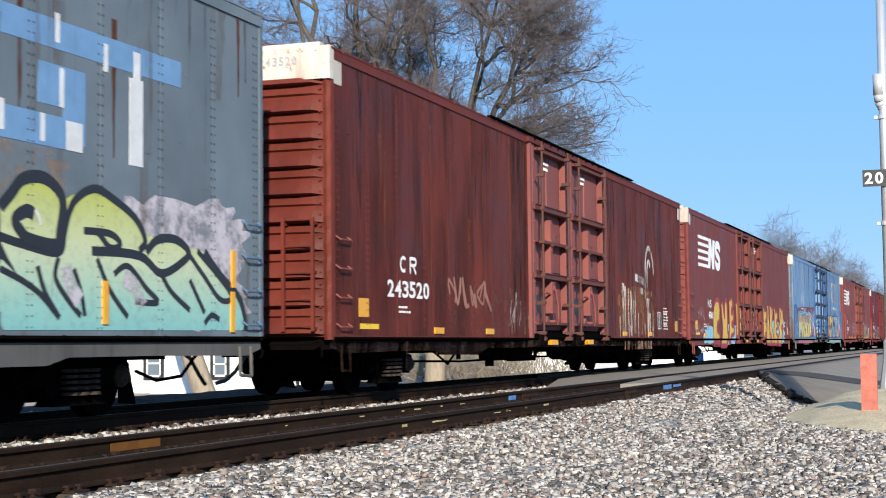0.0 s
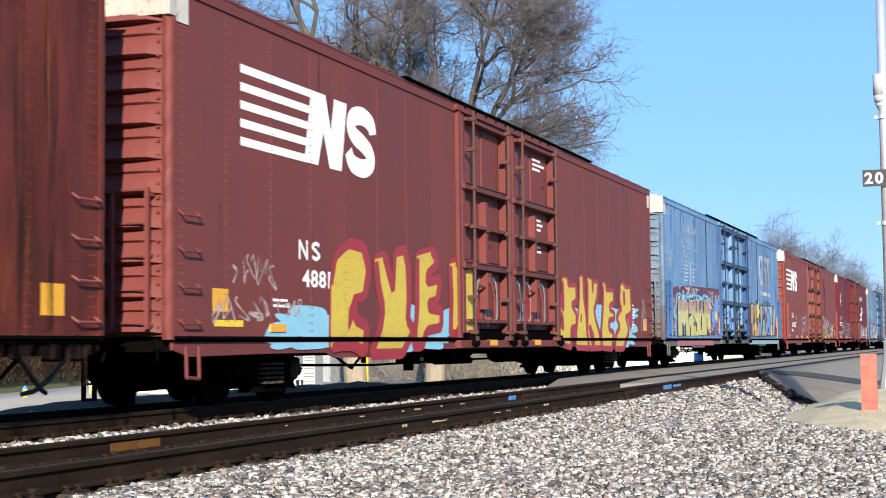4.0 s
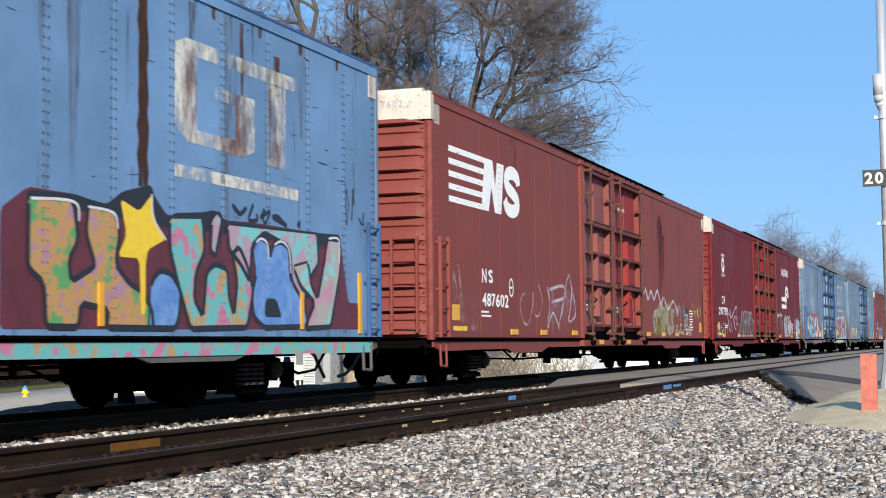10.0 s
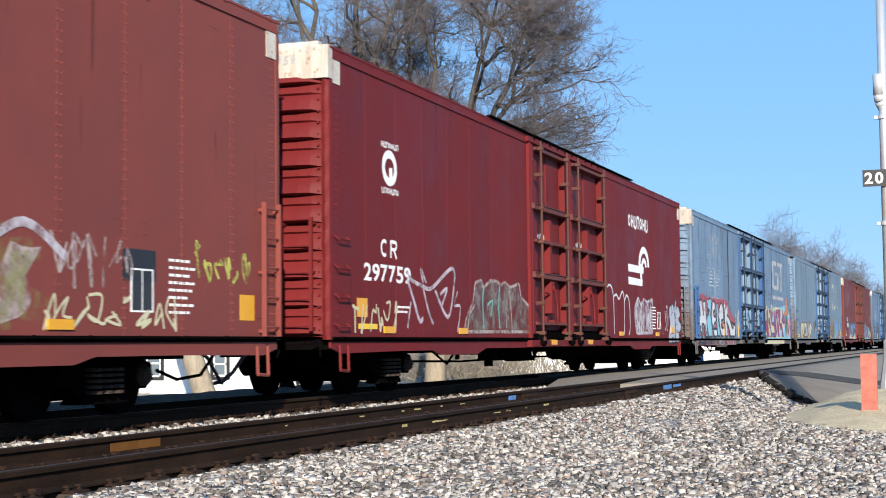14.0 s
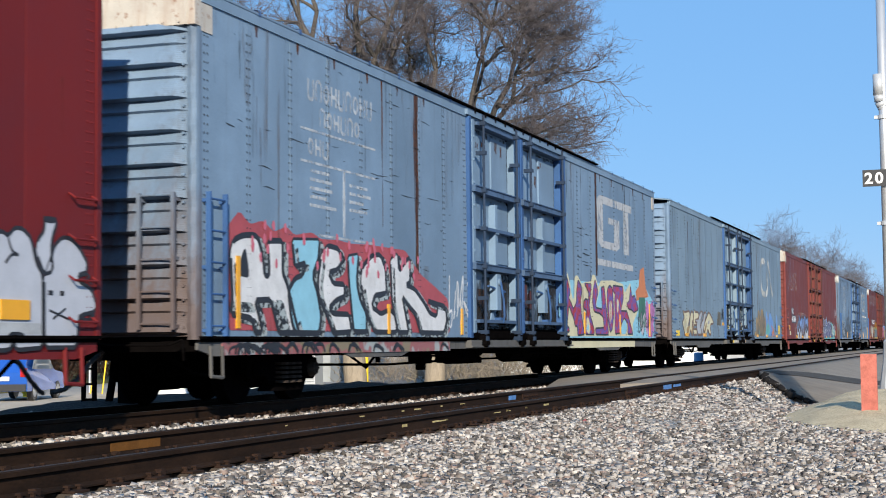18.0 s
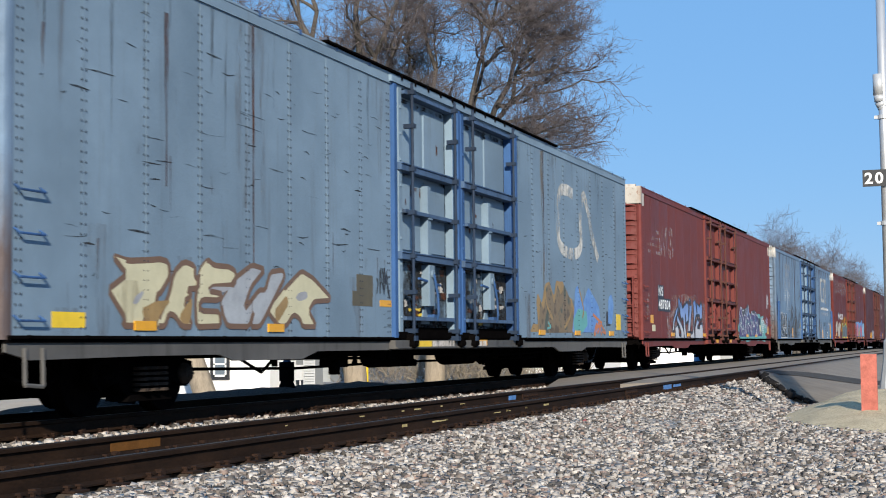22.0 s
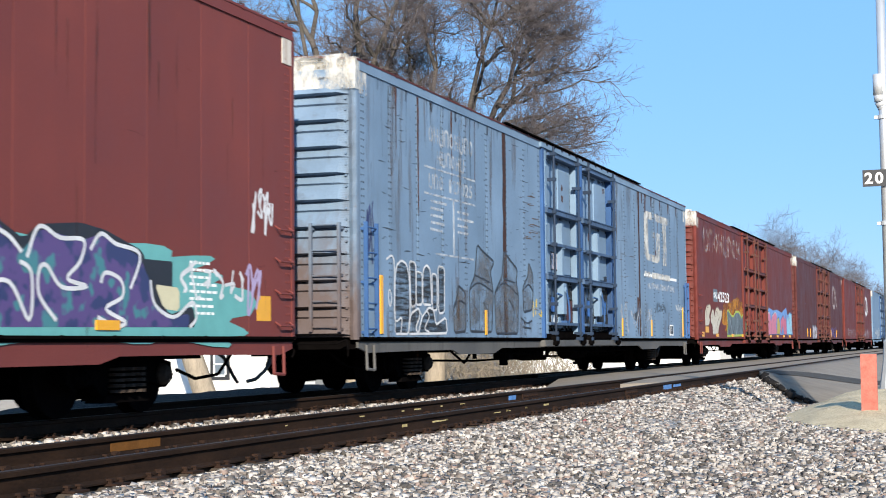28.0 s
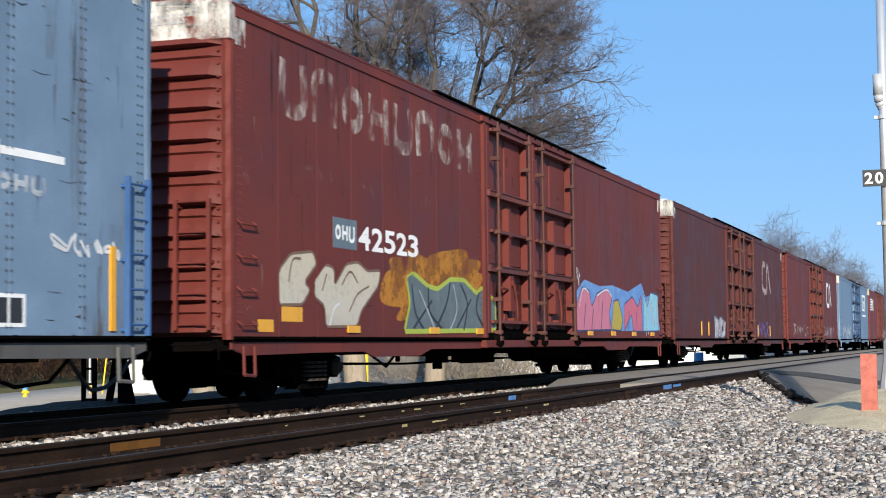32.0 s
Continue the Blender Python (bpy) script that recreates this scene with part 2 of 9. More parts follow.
def soft_box(bm, x0, x1, y0, y1, z0, z1, c=0.01):
    """A box whose long edges towards -y are chamfered."""
    pts = [(x0 + c, y0), (x1 - c, y0), (x1, y0 + c), (x1, y1), (x0, y1), (x0, y0 + c)]
    lo = [bm.verts.new((p[0], p[1], z0)) for p in pts]
    hi = [bm.verts.new((p[0], p[1], z1)) for p in pts]
    n = len(pts)
    for i in range(n):
        bm.faces.new((lo[i], lo[(i + 1) % n], hi[(i + 1) % n], hi[i]))
    bm.faces.new(hi)
    bm.faces.new(lo[::-1])


def cyl(bm, a, b, r, n=8, r2=None):
    a, b = Vector(a), Vector(b)
    r2 = r if r2 is None else r2
    d = (b - a).normalized()
    u = d.orthogonal().normalized()
    w = d.cross(u)
    ring = [(math.cos(2 * math.pi * i / n), math.sin(2 * math.pi * i / n)) for i in range(n)]
    lo = [bm.verts.new(a + (u * c + w * s) * r) for c, s in ring]
    hi = [bm.verts.new(b + (u * c + w * s) * r2) for c, s in ring]
    for i in range(n):
        bm.faces.new((lo[i], lo[(i + 1) % n], hi[(i + 1) % n], hi[i]))
    bm.faces.new(lo[::-1])
    bm.faces.new(hi)


def pipe(bm, pts, r, n=6):
    for a, b in zip(pts, pts[1:]):
        cyl(bm, a, b, r, n)


def prism(bm, pts, y0, y1):
    """An (x, z) outline pushed from y0 to y1."""
    lo, hi = [bm.verts.new((p[0], y0, p[1])) for p in pts], [bm.verts.new((p[0], y1, p[1])) for p in pts]
    n = len(pts)
    for i in range(n):
        bm.faces.new((lo[i], hi[i], hi[(i + 1) % n], lo[(i + 1) % n]))
    bm.faces.new(lo)
    bm.faces.new(hi[::-1])


def lathe(bm, profile, n, centre=(0, 0, 0), axis="y"):
    """Turn (radius, along) pairs round an axis."""
    rings = []
    for r, h in profile:
        ring = []
        for i in range(n):
            c, s = r * math.cos(2 * math.pi * i / n), r * math.sin(2 * math.pi * i / n)
            p = (c, h, s) if axis == "y" else (c, s, h) if axis == "z" else (h, c, s)
            ring.append(bm.verts.new(Vector(p) + Vector(centre)))
        rings.append(ring)
    for a, b in zip(rings, rings[1:]):
        for i in range(n):
            bm.faces.new((a[i], a[(i + 1) % n], b[(i + 1) % n], b[i]))
    bm.faces.new(rings[0][::-1])
    bm.faces.new(rings[-1])


def to_mesh(name, bm, material, smooth=False):
    bmesh.ops.recalc_face_normals(bm, faces=bm.faces) if len(bm.faces) < 4000 else None
    me = bpy.data.meshes.new(name)
    bm.to_mesh(me)
    bm.free()
    me.materials.append(material)
    if smooth:
        me.polygons.foreach_set("use_smooth", [True] * len(me.polygons))
    return me


def part(name, bm, material, parent=None, label="", smooth=False):
    """Link a bmesh as one mesh object under a thing or a part."""
    ob = new(name, to_mesh(name, bm, material, smooth))
    ob.parent = parent
    if label:
        tagged(ob, label)
    return ob


SHAPES = {}


def shared(name, key, build, material, parent, label="", at=None, smooth=False):
    """A part whose mesh is built once for each key and material."""
    if (key, material.name) not in SHAPES:
        if key in SHAPES:
            me = SHAPES[key].copy()
            me.materials.clear()
            me.materials.append(material)
        else:
            bm = bmesh.new()
            build(bm)
            me = SHAPES[key] = to_mesh(name, bm, material, smooth)
        SHAPES[(key, material.name)] = me
    ob = new(name, SHAPES[(key, material.name)])
    ob.parent = parent
    if at is not None:
        ob.matrix_local = at if isinstance(at, Matrix) else Matrix.Translation(at)
    if label:
        tagged(ob, label)
    return ob


def mesh_from(name, verts, faces, material, parent=None, smooth=False):
    me = bpy.data.meshes.new(name)
    verts, faces = np.asarray(verts, np.float32), np.asarray(faces, np.int32)
    k = faces.shape[1]
    me.vertices.add(len(verts))
    me.vertices.foreach_set("co", verts.ravel())
    me.loops.add(faces.size)
    me.loops.foreach_set("vertex_index", faces.ravel())
    me.polygons.add(len(faces))
    me.polygons.foreach_set("loop_start", np.arange(0, faces.size, k, dtype=np.int32))
    me.update(calc_edges=True)
    me.materials.append(material)
    if smooth:
        me.polygons.foreach_set("use_smooth", [True] * len(me.polygons))
    ob = new(name, me)
    ob.parent = parent
    return ob


# ---------------------------------------------------------------- glyphs
GLYPHS = {}


def make_glyphs(wanted):
    """Turn letters of the built-in font into outlines in a unit square."""
    temp = []
    for ch, off in wanted:
        cu = bpy.data.curves.new("glyph", "FONT")
        cu.body, cu.size, cu.offset, cu.resolution_u = ch, 1.0, off, 4
        temp.append((ch, off, new("glyph", cu)))
    graph = bpy.context.evaluated_depsgraph_get()
    graph.update()
    for ch, off, ob in temp:
        me = bpy.data.meshes.new_from_object(ob.evaluated_get(graph))
        fine = bmesh.new()
        fine.from_mesh(me)
        if off > 0.03:
            bmesh.ops.subdivide_edges(fine, edges=fine.edges[:], cuts=2, use_grid_fill=True)
        fine.to_mesh(me)
        fine.free()
        co = np.empty(len(me.vertices) * 3, np.float32)
        me.vertices.foreach_get("co", co)
        co = co.reshape(-1, 3)[:, :2]
        lo, hi = co.min(0), co.max(0)
        GLYPHS[(ch, off)] = ((co - lo) / np.maximum(hi - lo, 1e-4), [tuple(p.vertices) for p in me.polygons], float((hi - lo)[0] / (hi - lo)[1]))
        cu = ob.data
        bpy.data.objects.remove(ob)
        bpy.data.curves.remove(cu)
        bpy.data.meshes.remove(me)


def put_glyph(bm, ch, off, u0, u1, z0, z1, y, slant=0.0, swell=0.0, bend=0.0, warp=0.0):
    co, polys, _ = GLYPHS[(ch, off)]
    vs = []
    for a, b in co:
        if warp:
            k = 3.1 * u0
            a, b = a + warp * math.sin(2.6 * b * math.pi + k) + 0.5 * warp * noise.noise((a * 4, b * 4, k)), b + warp * math.sin(2.2 * a * math.pi + 1.7 * k) * b + 0.5 * warp * noise.noise((a * 4, b * 4, k + 9))
        aa = 0.5 + (a - 0.5) * (1 + swell * (0.5 - b))
        vs.append(bm.verts.new((u0 + (u1 - u0) * aa + slant * (b - 0.5), y, z0 + (z1 - z0) * (b + bend * math.sin(math.pi * a) * b))))
    for p in polys:
        try:
            bm.faces.new([vs[i] for i in p])
        except ValueError:
            pass


make_glyphs([(c, 0.025) for c in "0123456789"] + [(c, o) for c in "MAYORHIWECKSTULNDGBFPRV" for o in (0.085, 0.12)])


# ---------------------------------------------------------------- ground
def smooth_step(a, b, x):
    k = min(1.0, max(0.0, (x - a) / (b - a)))
    return k * k * (3 - 2 * k)


def ground_z(x, y):
    """Height of the ground over the plan: ballast shelf, low yard behind, dip beside the road."""
    z = -0.30 - 0.75 * smooth_step(12.6, 26.0, y)
    z += 0.03 * smooth_step(2.5, 5.3, y) * (1 - smooth_step(11.6, 13.0, y))
    z += 0.09 * smooth_step(3.4, 4.7, y) * (1 - smooth_step(5.4, 5.6, y)) + 0.07 * smooth_step(7.3, 7.6, y) * (1 - smooth_step(9.0, 9.3, y))
    dip = smooth_step(25.0, 31.0, x) * (1 - smooth_step(2.6, 5.4, y))
    z -= 0.42 * dip * smooth_step(-30, -5, y)
    return z + 0.025 * noise.noise((x * 0.9, y * 0.9, 0)) + 0.012 * noise.noise((x * 3, y * 3, 5))


def build_ground():
    xs = [-2500, -600, -120, -30, -8] + list(np.arange(0, 62, 0.8)) + [66, 72, 80, 100, 140, 220, 400, 900, 2000, 4500]
    ys = [-3500, -900, -200, -50, -15, -6] + list(np.arange(-3, 30, 0.8)) + [34, 42, 60, 100, 200, 500, 1500, 4500]
    verts = [(x, y, ground_z(x, y)) for x in xs for y in ys]
    n = len(ys)
    faces = [(i * n + j, (i + 1) * n + j, (i + 1) * n + j + 1, i * n + j + 1) for i in range(len(xs) - 1) for j in range(n - 1)]
    ob = mesh_from("ground", verts, faces, GROUND, smooth=True)
    tagged(ob, "pale grey crushed stone ground beside railway tracks", "ground", kind="structure")


def scatter(name, count, area, size, material, label, lift=0.0, flat=0.75):
    """Loose stones strewn over a stretch of the plan, in one mesh."""
    rng = np.random.default_rng(7 + count)
    base = np.array([(x, y, z) for z in (-1, 1) for x, y in ((-1, -1), (1, -1), (1, 1), (-1, 1))]) * 0.62
    tri = np.array([(0, 2, 1), (0, 3, 2), (4, 5, 6), (4, 6, 7), (0, 1, 5), (0, 5, 4), (1, 2, 6), (1, 6, 5), (2, 3, 7), (2, 7, 6), (3, 0, 4), (3, 4, 7)])
    pts = []
    while len(pts) < count:
        p = area(rng)
        if p is not None:
            pts.append(p)
    verts, faces = [], []
    for i, (x, y) in enumerate(pts):
        r = size * (0.45 + rng.random() ** 2 * 1.1)
        shape = base * (0.45 + 0.85 * rng.random((8, 3))) * np.array([1.1, 0.5 + 0.5 * rng.random(), flat * (0.55 + 0.6 * rng.random())])
        a, t = rng.random() * 6.283, rng.normal(0, 0.5)
        ca, sa, ct, st = math.cos(a), math.sin(a), math.cos(t), math.sin(t)
        m = np.array([[ca, -sa, 0], [sa, ca, 0], [0, 0, 1]]) @ np.array([[1, 0, 0], [0, ct, -st], [0, st, ct]])
        z = ground_z(x, y) + lift + r * 0.25
        verts.append(shape @ m.T * r + (x, y, z))
        faces.append(tri + 8 * i)
    ob = mesh_from(name, np.concatenate(verts), np.concatenate(faces), material)
    tagged(ob, label, "gravel", kind="stuff")
    return ob


def rock(at, r):
    """One squat lump with flat faces."""
    x, y, z = at
    ring = [(math.cos(k * 1.047) * (1 if k % 2 else 0.8), math.sin(k * 1.047) * 0.8) for k in range(6)]
    verts = [(x, y, z - 0.6 * r)] + [(x + r * a, y + r * b, z + 0.1 * r * (k % 3)) for k, (a, b) in enumerate(ring)] + [(x + 0.1 * r, y - 0.2 * r, z + 0.7 * r)]
    faces = [(0, 1 + (k + 1) % 6, 1 + k) for k in range(6)] + [(7, 1 + k, 1 + (k + 1) % 6) for k in range(6)]
    return verts, faces


def fore_area(rng):
    x = 8.3 + 20 * rng.random() ** 1.5
    y = 0.2 + 5.4 * rng.random()
    return (x, y) if y < x * 0.72 and y > x * 0.045 and not (x > 17.5 and y < 3.0 and math.hypot((x - 23.4) / 5.4, (y - 1.15) / 1.45) < 0.85 + 0.25 * rng.random()) else None


def fore_far(rng):
    x = 23 + 24 * rng.random() ** 1.4
    y = 2.0 + 3.7 * rng.random()
    return (x, y) if y > 2.6 + (x - 26) * 0.12 else None


def between_area(rng):
    x = 9 + 30 * rng.random() ** 1.2
    y = 7.45 + 1.85 * rng.random()
    return (x, y) if x < 26 + (y - 7.6) * 4.5 else None


def gauge_area(rng):
    return (8 + 22 * rng.random(), 5.95 + 1.1 * rng.random())


def behind_area(rng):
    x = 15 + 40 * rng.random()
    return (x, 11.3 + 6.5 * rng.random())


# ---------------------------------------------------------------- tracks
RAIL_SECTION = [(-0.07, -0.172), (0.07, -0.172), (0.07, -0.16), (0.012, -0.142), (0.009, -0.05), (0.037, -0.038), (0.037, -0.008), (0.026, 0.0), (-0.026, 0.0), (-0.037, -0.008), (-0.037, -0.038), (-0.009, -0.05), (-0.012, -0.142), (-0.07, -0.16)]


def rail_mesh(bm, x0, x1, section):
    step, xs = 6.0, [x0]
    while xs[-1] < x1:
        xs.append(min(x1, xs[-1] + step))
    rings = [[bm.verts.new((x, a, b)) for a, b in section] for x in xs]
    n = len(section)
    for r, s in zip(rings, rings[1:]):
        for i in range(n):
            bm.faces.new((r[i], s[i], s[(i + 1) % n], r[(i + 1) % n]))
    bm.faces.new(rings[0])
    bm.faces.new(rings[-1][::-1])


def build_track(name, rails, label):
    track = tagged(new(name), label, "track", kind="structure")
    mid = (rails[0] + rails[1]) / 2
    track.location = (0, mid, 0)
    for y in rails:
        rail = shared("rail", "rail_body", lambda bm: rail_mesh(bm, -30, 420, RAIL_SECTION), RAIL_RUST, track, "rust brown steel rail", (0, y - mid, 0))
        shared("rail_head", "rail_head", lambda bm: bx(bm, -30, 420, -0.027, 0.027, 0.0, 0.002), RAIL_TOP, rail, "worn grey running surface")
    x = 4.0
    rng = random.Random(len(name))
    while x < 64:
        tie = shared("tie", "tie", lambda bm: bx(bm, -0.115, 0.115, -1.27, 1.27, -0.36, -0.185), TIE_WOOD, track, "", (x + rng.uniform(-0.03, 0.03), rng.uniform(-0.05, 0.05), rng.uniform(-0.012, 0.0)))
        tie.rotation_euler = (0, 0, rng.uniform(-0.02, 0.02))
        x += 0.53
    bm = bmesh.new()
    x = 4.0
    while x < 40:
        for y in rails:
            o = y - mid
            bx(bm, x - 0.09, x + 0.09, o - 0.16, o + 0.16, -0.187, -0.172)
            for dx, dy in ((-0.06, -0.085), (0.06, -0.1), (0.05, 0.085)):
                bx(bm, x + dx - 0.011, x + dx + 0.011, o + dy - 0.014, o + dy + 0.014, -0.175, -0.15)
                bx(bm, x + dx - 0.018, x + dx + 0.018, o + dy - 0.018, o + dy + 0.024, -0.152, -0.138)
            for side in (-1, 1) if int(x / 0.53) % 3 == 0 else ():
                bx(bm, x + 0.13, x + 0.19, o + side * 0.045 - 0.03, o + side * 0.045 + 0.03, -0.175, -0.13)
        x += 0.53
    part("spikes_and_plates", bm, PLATE_RUST, track, "rusty tie plates with spikes and anchors")["kind"] = "stuff"
    return track


def joint_bar(bm):
    prism(bm, [(-0.45, -0.14), (0.45, -0.14), (0.45, -0.05), (-0.45, -0.05)], -0.03, -0.012)
    for x in (-0.36, -0.22, -0.08, 0.08, 0.22, 0.36):
        cyl(bm, (x, -0.055, -0.095), (x, -0.02, -0.095), 0.017, 6)


def build_rail_details(near):
    mid = (NEAR_RAILS[0] + NEAR_RAILS[1]) / 2
    for x, y in ((24.6, 7.17), (26.3, 5.81)):
        shared("joint_bar", "joint_bar", joint_bar, PLATE_RUST, near, "bolted rusty joint bar", (x, y - mid, 0))
    orange = plain("orange_web_patch", (0.13, 0.055, 0.013), 0.8, 0, 0.3, 8, 0.2)
    blue = plain("blue_marking_paint", (0.08, 0.2, 0.45), 0.6, 0, 0.5, 10, 0)
    chalk = plain("yellow_chalk", (0.42, 0.34, 0.16), 0.8, 0, 0.5, 10, 0)
    bm = bmesh.new()
    bx(bm, 11.55, 12.4, 7.17 - mid - 0.014, 7.17 - mid - 0.0115, -0.135, -0.055)
    part("web_patch", bm, orange, near, "orange patch on the web")
    bm = bmesh.new()
    bx(bm, 23.4, 23.8, 7.17 - mid - 0.014, 7.17 - mid - 0.0115, -0.13, -0.06)
    bx(bm, 29.2, 30.0, 5.81 - mid - 0.016, 5.81 - mid - 0.012, -0.14, -0.055)
    bx(bm, 30.2, 31.0, 5.81 - mid - 0.016, 5.81 - mid - 0.012, -0.12, -0.07)
    part("blue_marks", bm, blue, near, "blue spray marks on the rail webs")
    bm = bmesh.new()
    rng = random.Random(4)
    for _ in range(16):
        x = rng.uniform(14.5, 21)
        y = rng.choice((5.81, 7.17)) - mid
        bx(bm, x, x + rng.uniform(0.05, 0.3), y - 0.0135, y - 0.0115, -0.1, -0.1 + rng.uniform(0.008, 0.03))
    part("chalk_marks", bm, chalk, near, "faint yellow chalk marks on the rail webs")


# ---------------------------------------------------------------- the level crossing
def sheet(name, pts, depth, material, label, category, parent=None, kind="structure"):
    """A slab under a ring of (x, y, z) points."""
    bm = bmesh.new()
    top, low = [bm.verts.new(p) for p in pts], [bm.verts.new((p[0], p[1], p[2] - depth)) for p in pts]
    n = len(pts)
    bm.faces.new(top)
    bm.faces.new(low[::-1])
    for i in range(n):
        bm.faces.new((top[i], low[i], low[(i + 1) % n], top[(i + 1) % n]))
    bmesh.ops.triangulate(bm, faces=bm.faces[:])
    ob = part(name, bm, material, parent, label)
    if parent is None:
        tagged(ob, label, category, kind=kind)
    return ob


def build_crossing():
    far = 150.0
    # between the two tracks, with a rounded shoulder towards the stones
    ring = [(25.6, 7.3, -0.16), (27.6, 7.3, -0.05), (33, 7.28, -0.03), (far, 7.28, -0.03), (far, 9.45, -0.03), (37.5, 9.45, -0.03), (34.6, 9.35, -0.05), (31.0, 8.6, -0.1), (28.0, 7.9, -0.17)]
    sheet("asphalt_panel", ring, 0.2, ASPHALT, "grey asphalt of a level crossing between the tracks", "asphalt")
    sheet("asphalt_strip", [(32.5, 5.92, -0.06), (36, 5.92, -0.03), (far, 5.92, -0.03), (far, 7.06, -0.03), (33.5, 7.06, -0.03), (31.0, 7.06, -0.08)], 0.2, ASPHALT, "patched grey asphalt between the rails of a crossing", "asphalt")
    sheet("asphalt_inner", [(36.5, 9.68, -0.03), (far, 9.68, -0.03), (far, 10.83, -0.03), (38, 10.83, -0.03)], 0.2, ASPHALT_OLD, "dark asphalt between the rails of the busy track", "asphalt")
    # the road falls away from the near track towards the camera's side
    cols = [(42.5, 33.0), (44.0, 64.0)]
    prof = [(5.7, -0.03, 42.0), (5.2, -0.06, 39.0), (4.6, -0.16, 36.0), (3.9, -0.34, 33.6), (3.2, -0.52, 32.2), (2.0, -0.62, 31.0), (0.0, -0.66, 30.0), (-8.0, -0.7, 27.0), (-60.0, -0.7, 10.0)]
    verts, faces = [], []
    for y, z, x0 in prof:
        for k in (0, 0.15, 0.4, 1.0):
            verts.append((x0 + (far - x0) * k, y, z))
    for i in range(len(prof) - 1):
        for j in range(3):
            faces.append((i * 4 + j, i * 4 + j + 1, (i + 1) * 4 + j + 1, (i + 1) * 4 + j))
    road = mesh_from("road", verts, faces, ASPHALT, smooth=True)
    so = road.modifiers.new("thick", "SOLIDIFY")
    so.thickness, so.offset = 0.12, -1 if road.data.polygons[0].normal.z > 0 else 1
    tagged(road, "grey asphalt road that ramps up to the railway crossing", "road", kind="structure")
    level = lambda y: next(z0 + (z1 - z0) * (y0 - y) / (y0 - y1) for (y0, z0, _), (y1, z1, _) in zip(prof, prof[1:]) if y1 <= y <= y0)
    verts, faces = [], []
    for i in range(13):
        k = i / 12
        for x, y in ((42.1 + 11.5 * k, 5.62 - 3.5 * k), (41.2 + 10.6 * k, 5.3 - 3.4 * k), (40.4 + 9.8 * k, 4.98 - 3.3 * k)):
            verts.append((x, y, level(y) + 0.014))
        if i:
            faces += [(3 * i - 3 + j, 3 * i + j, 3 * i + j + 1, 3 * i - 2 + j) for j in (0, 1)]
    patch = mesh_from("road_patch", verts, faces, ASPHALT_OLD)
    tagged(patch, "darker repair strip across the road", "asphalt", kind="structure")
    # crumbled black lip of the road along the stones, gate shadow put into its black
    rng = random.Random(8)
    tar = plain("shaded_tar", (0.012, 0.011, 0.011), 0.95, 0.0, 0.4, 8, 0.6, 40)
    lip = tagged(new("road_edge"), "crumbled black asphalt edge of the road, gate shadow in its colour", "asphalt", kind="structure")
    for (y0, z0, x0), (y1, z1, x1) in zip(prof[1:5], prof[2:6]):
        n = 8 if y0 > 3.5 else 10
        for i in range(n):
            k = (i + rng.random() * 0.6) / n
            r = rng.uniform(0.08, 0.18)
            lump = mesh_from("asphalt_lump", *rock((0, 0, 0), r), tar, lip)
            lump.location = (x0 + (x1 - x0) * k - rng.uniform(0.0, 0.35), y0 + (y1 - y0) * k - rng.uniform(0, 0.05), z0 + (z1 - z0) * k - 0.3 * r)
            lump.rotation_euler = (rng.uniform(-0.3, 0.3), rng.uniform(-0.3, 0.3), rng.uniform(0, 6))


def build_bed():
    """Oily ballast of the busy track, made near-black for the train's shade."""
    rng = random.Random(2)
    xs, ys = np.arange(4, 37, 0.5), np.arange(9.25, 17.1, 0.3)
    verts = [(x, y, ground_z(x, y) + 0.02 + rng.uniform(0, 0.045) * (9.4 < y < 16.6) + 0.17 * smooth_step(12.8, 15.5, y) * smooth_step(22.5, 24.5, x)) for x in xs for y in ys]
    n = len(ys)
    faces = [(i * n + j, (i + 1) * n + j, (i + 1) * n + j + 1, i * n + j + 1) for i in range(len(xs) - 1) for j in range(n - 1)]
    # tones far below plain oily stone: the train's shadow is put into them
    bed = mesh_from("track_bed", verts, faces, ground_mat("shaded_oily_ballast", [(0.004, 0.0036, 0.0033), (0.011, 0.0095, 0.0085), (0.006, 0.0052, 0.0046), (0.017, 0.0145, 0.0125)], 16.0))
    tagged(bed, "oily ballast under and behind the busy track, shade of the train in its colour", "ballast", kind="structure")


def build_mound():
    """A low heap of tan dirt round the foot of the post."""
    n, m = 40, 26
    verts, faces = [], []
    for i in range(n):
        for j in range(m):
            x, y = 16.5 + 14.0 * i / (n - 1), -3.0 + 6.8 * j / (m - 1)
            r = math.hypot((x - 23.4) / 5.6, (y - 1.15) / 1.7)
            h = 0.33 * (1 - smooth_step(0.25, 1.0, r)) - 0.06 * smooth_step(0.8, 1.1, r)
            h += 0.035 * noise.noise((x * 1.7, y * 1.7, 2)) * (1 - smooth_step(0.7, 1.0, r))
            verts.append((x, y, ground_z(x, y) + h + 0.012))
    for i in range(n - 1):
        for j in range(m - 1):
            faces.append((i * m + j, (i + 1) * m + j, (i + 1) * m + j + 1, i * m + j + 1))
    ob = mesh_from("dirt_mound", verts, faces, DIRT, smooth=True)
    tagged(ob, "low mound of tan sandy dirt beside the road", "dirt", kind="structure")


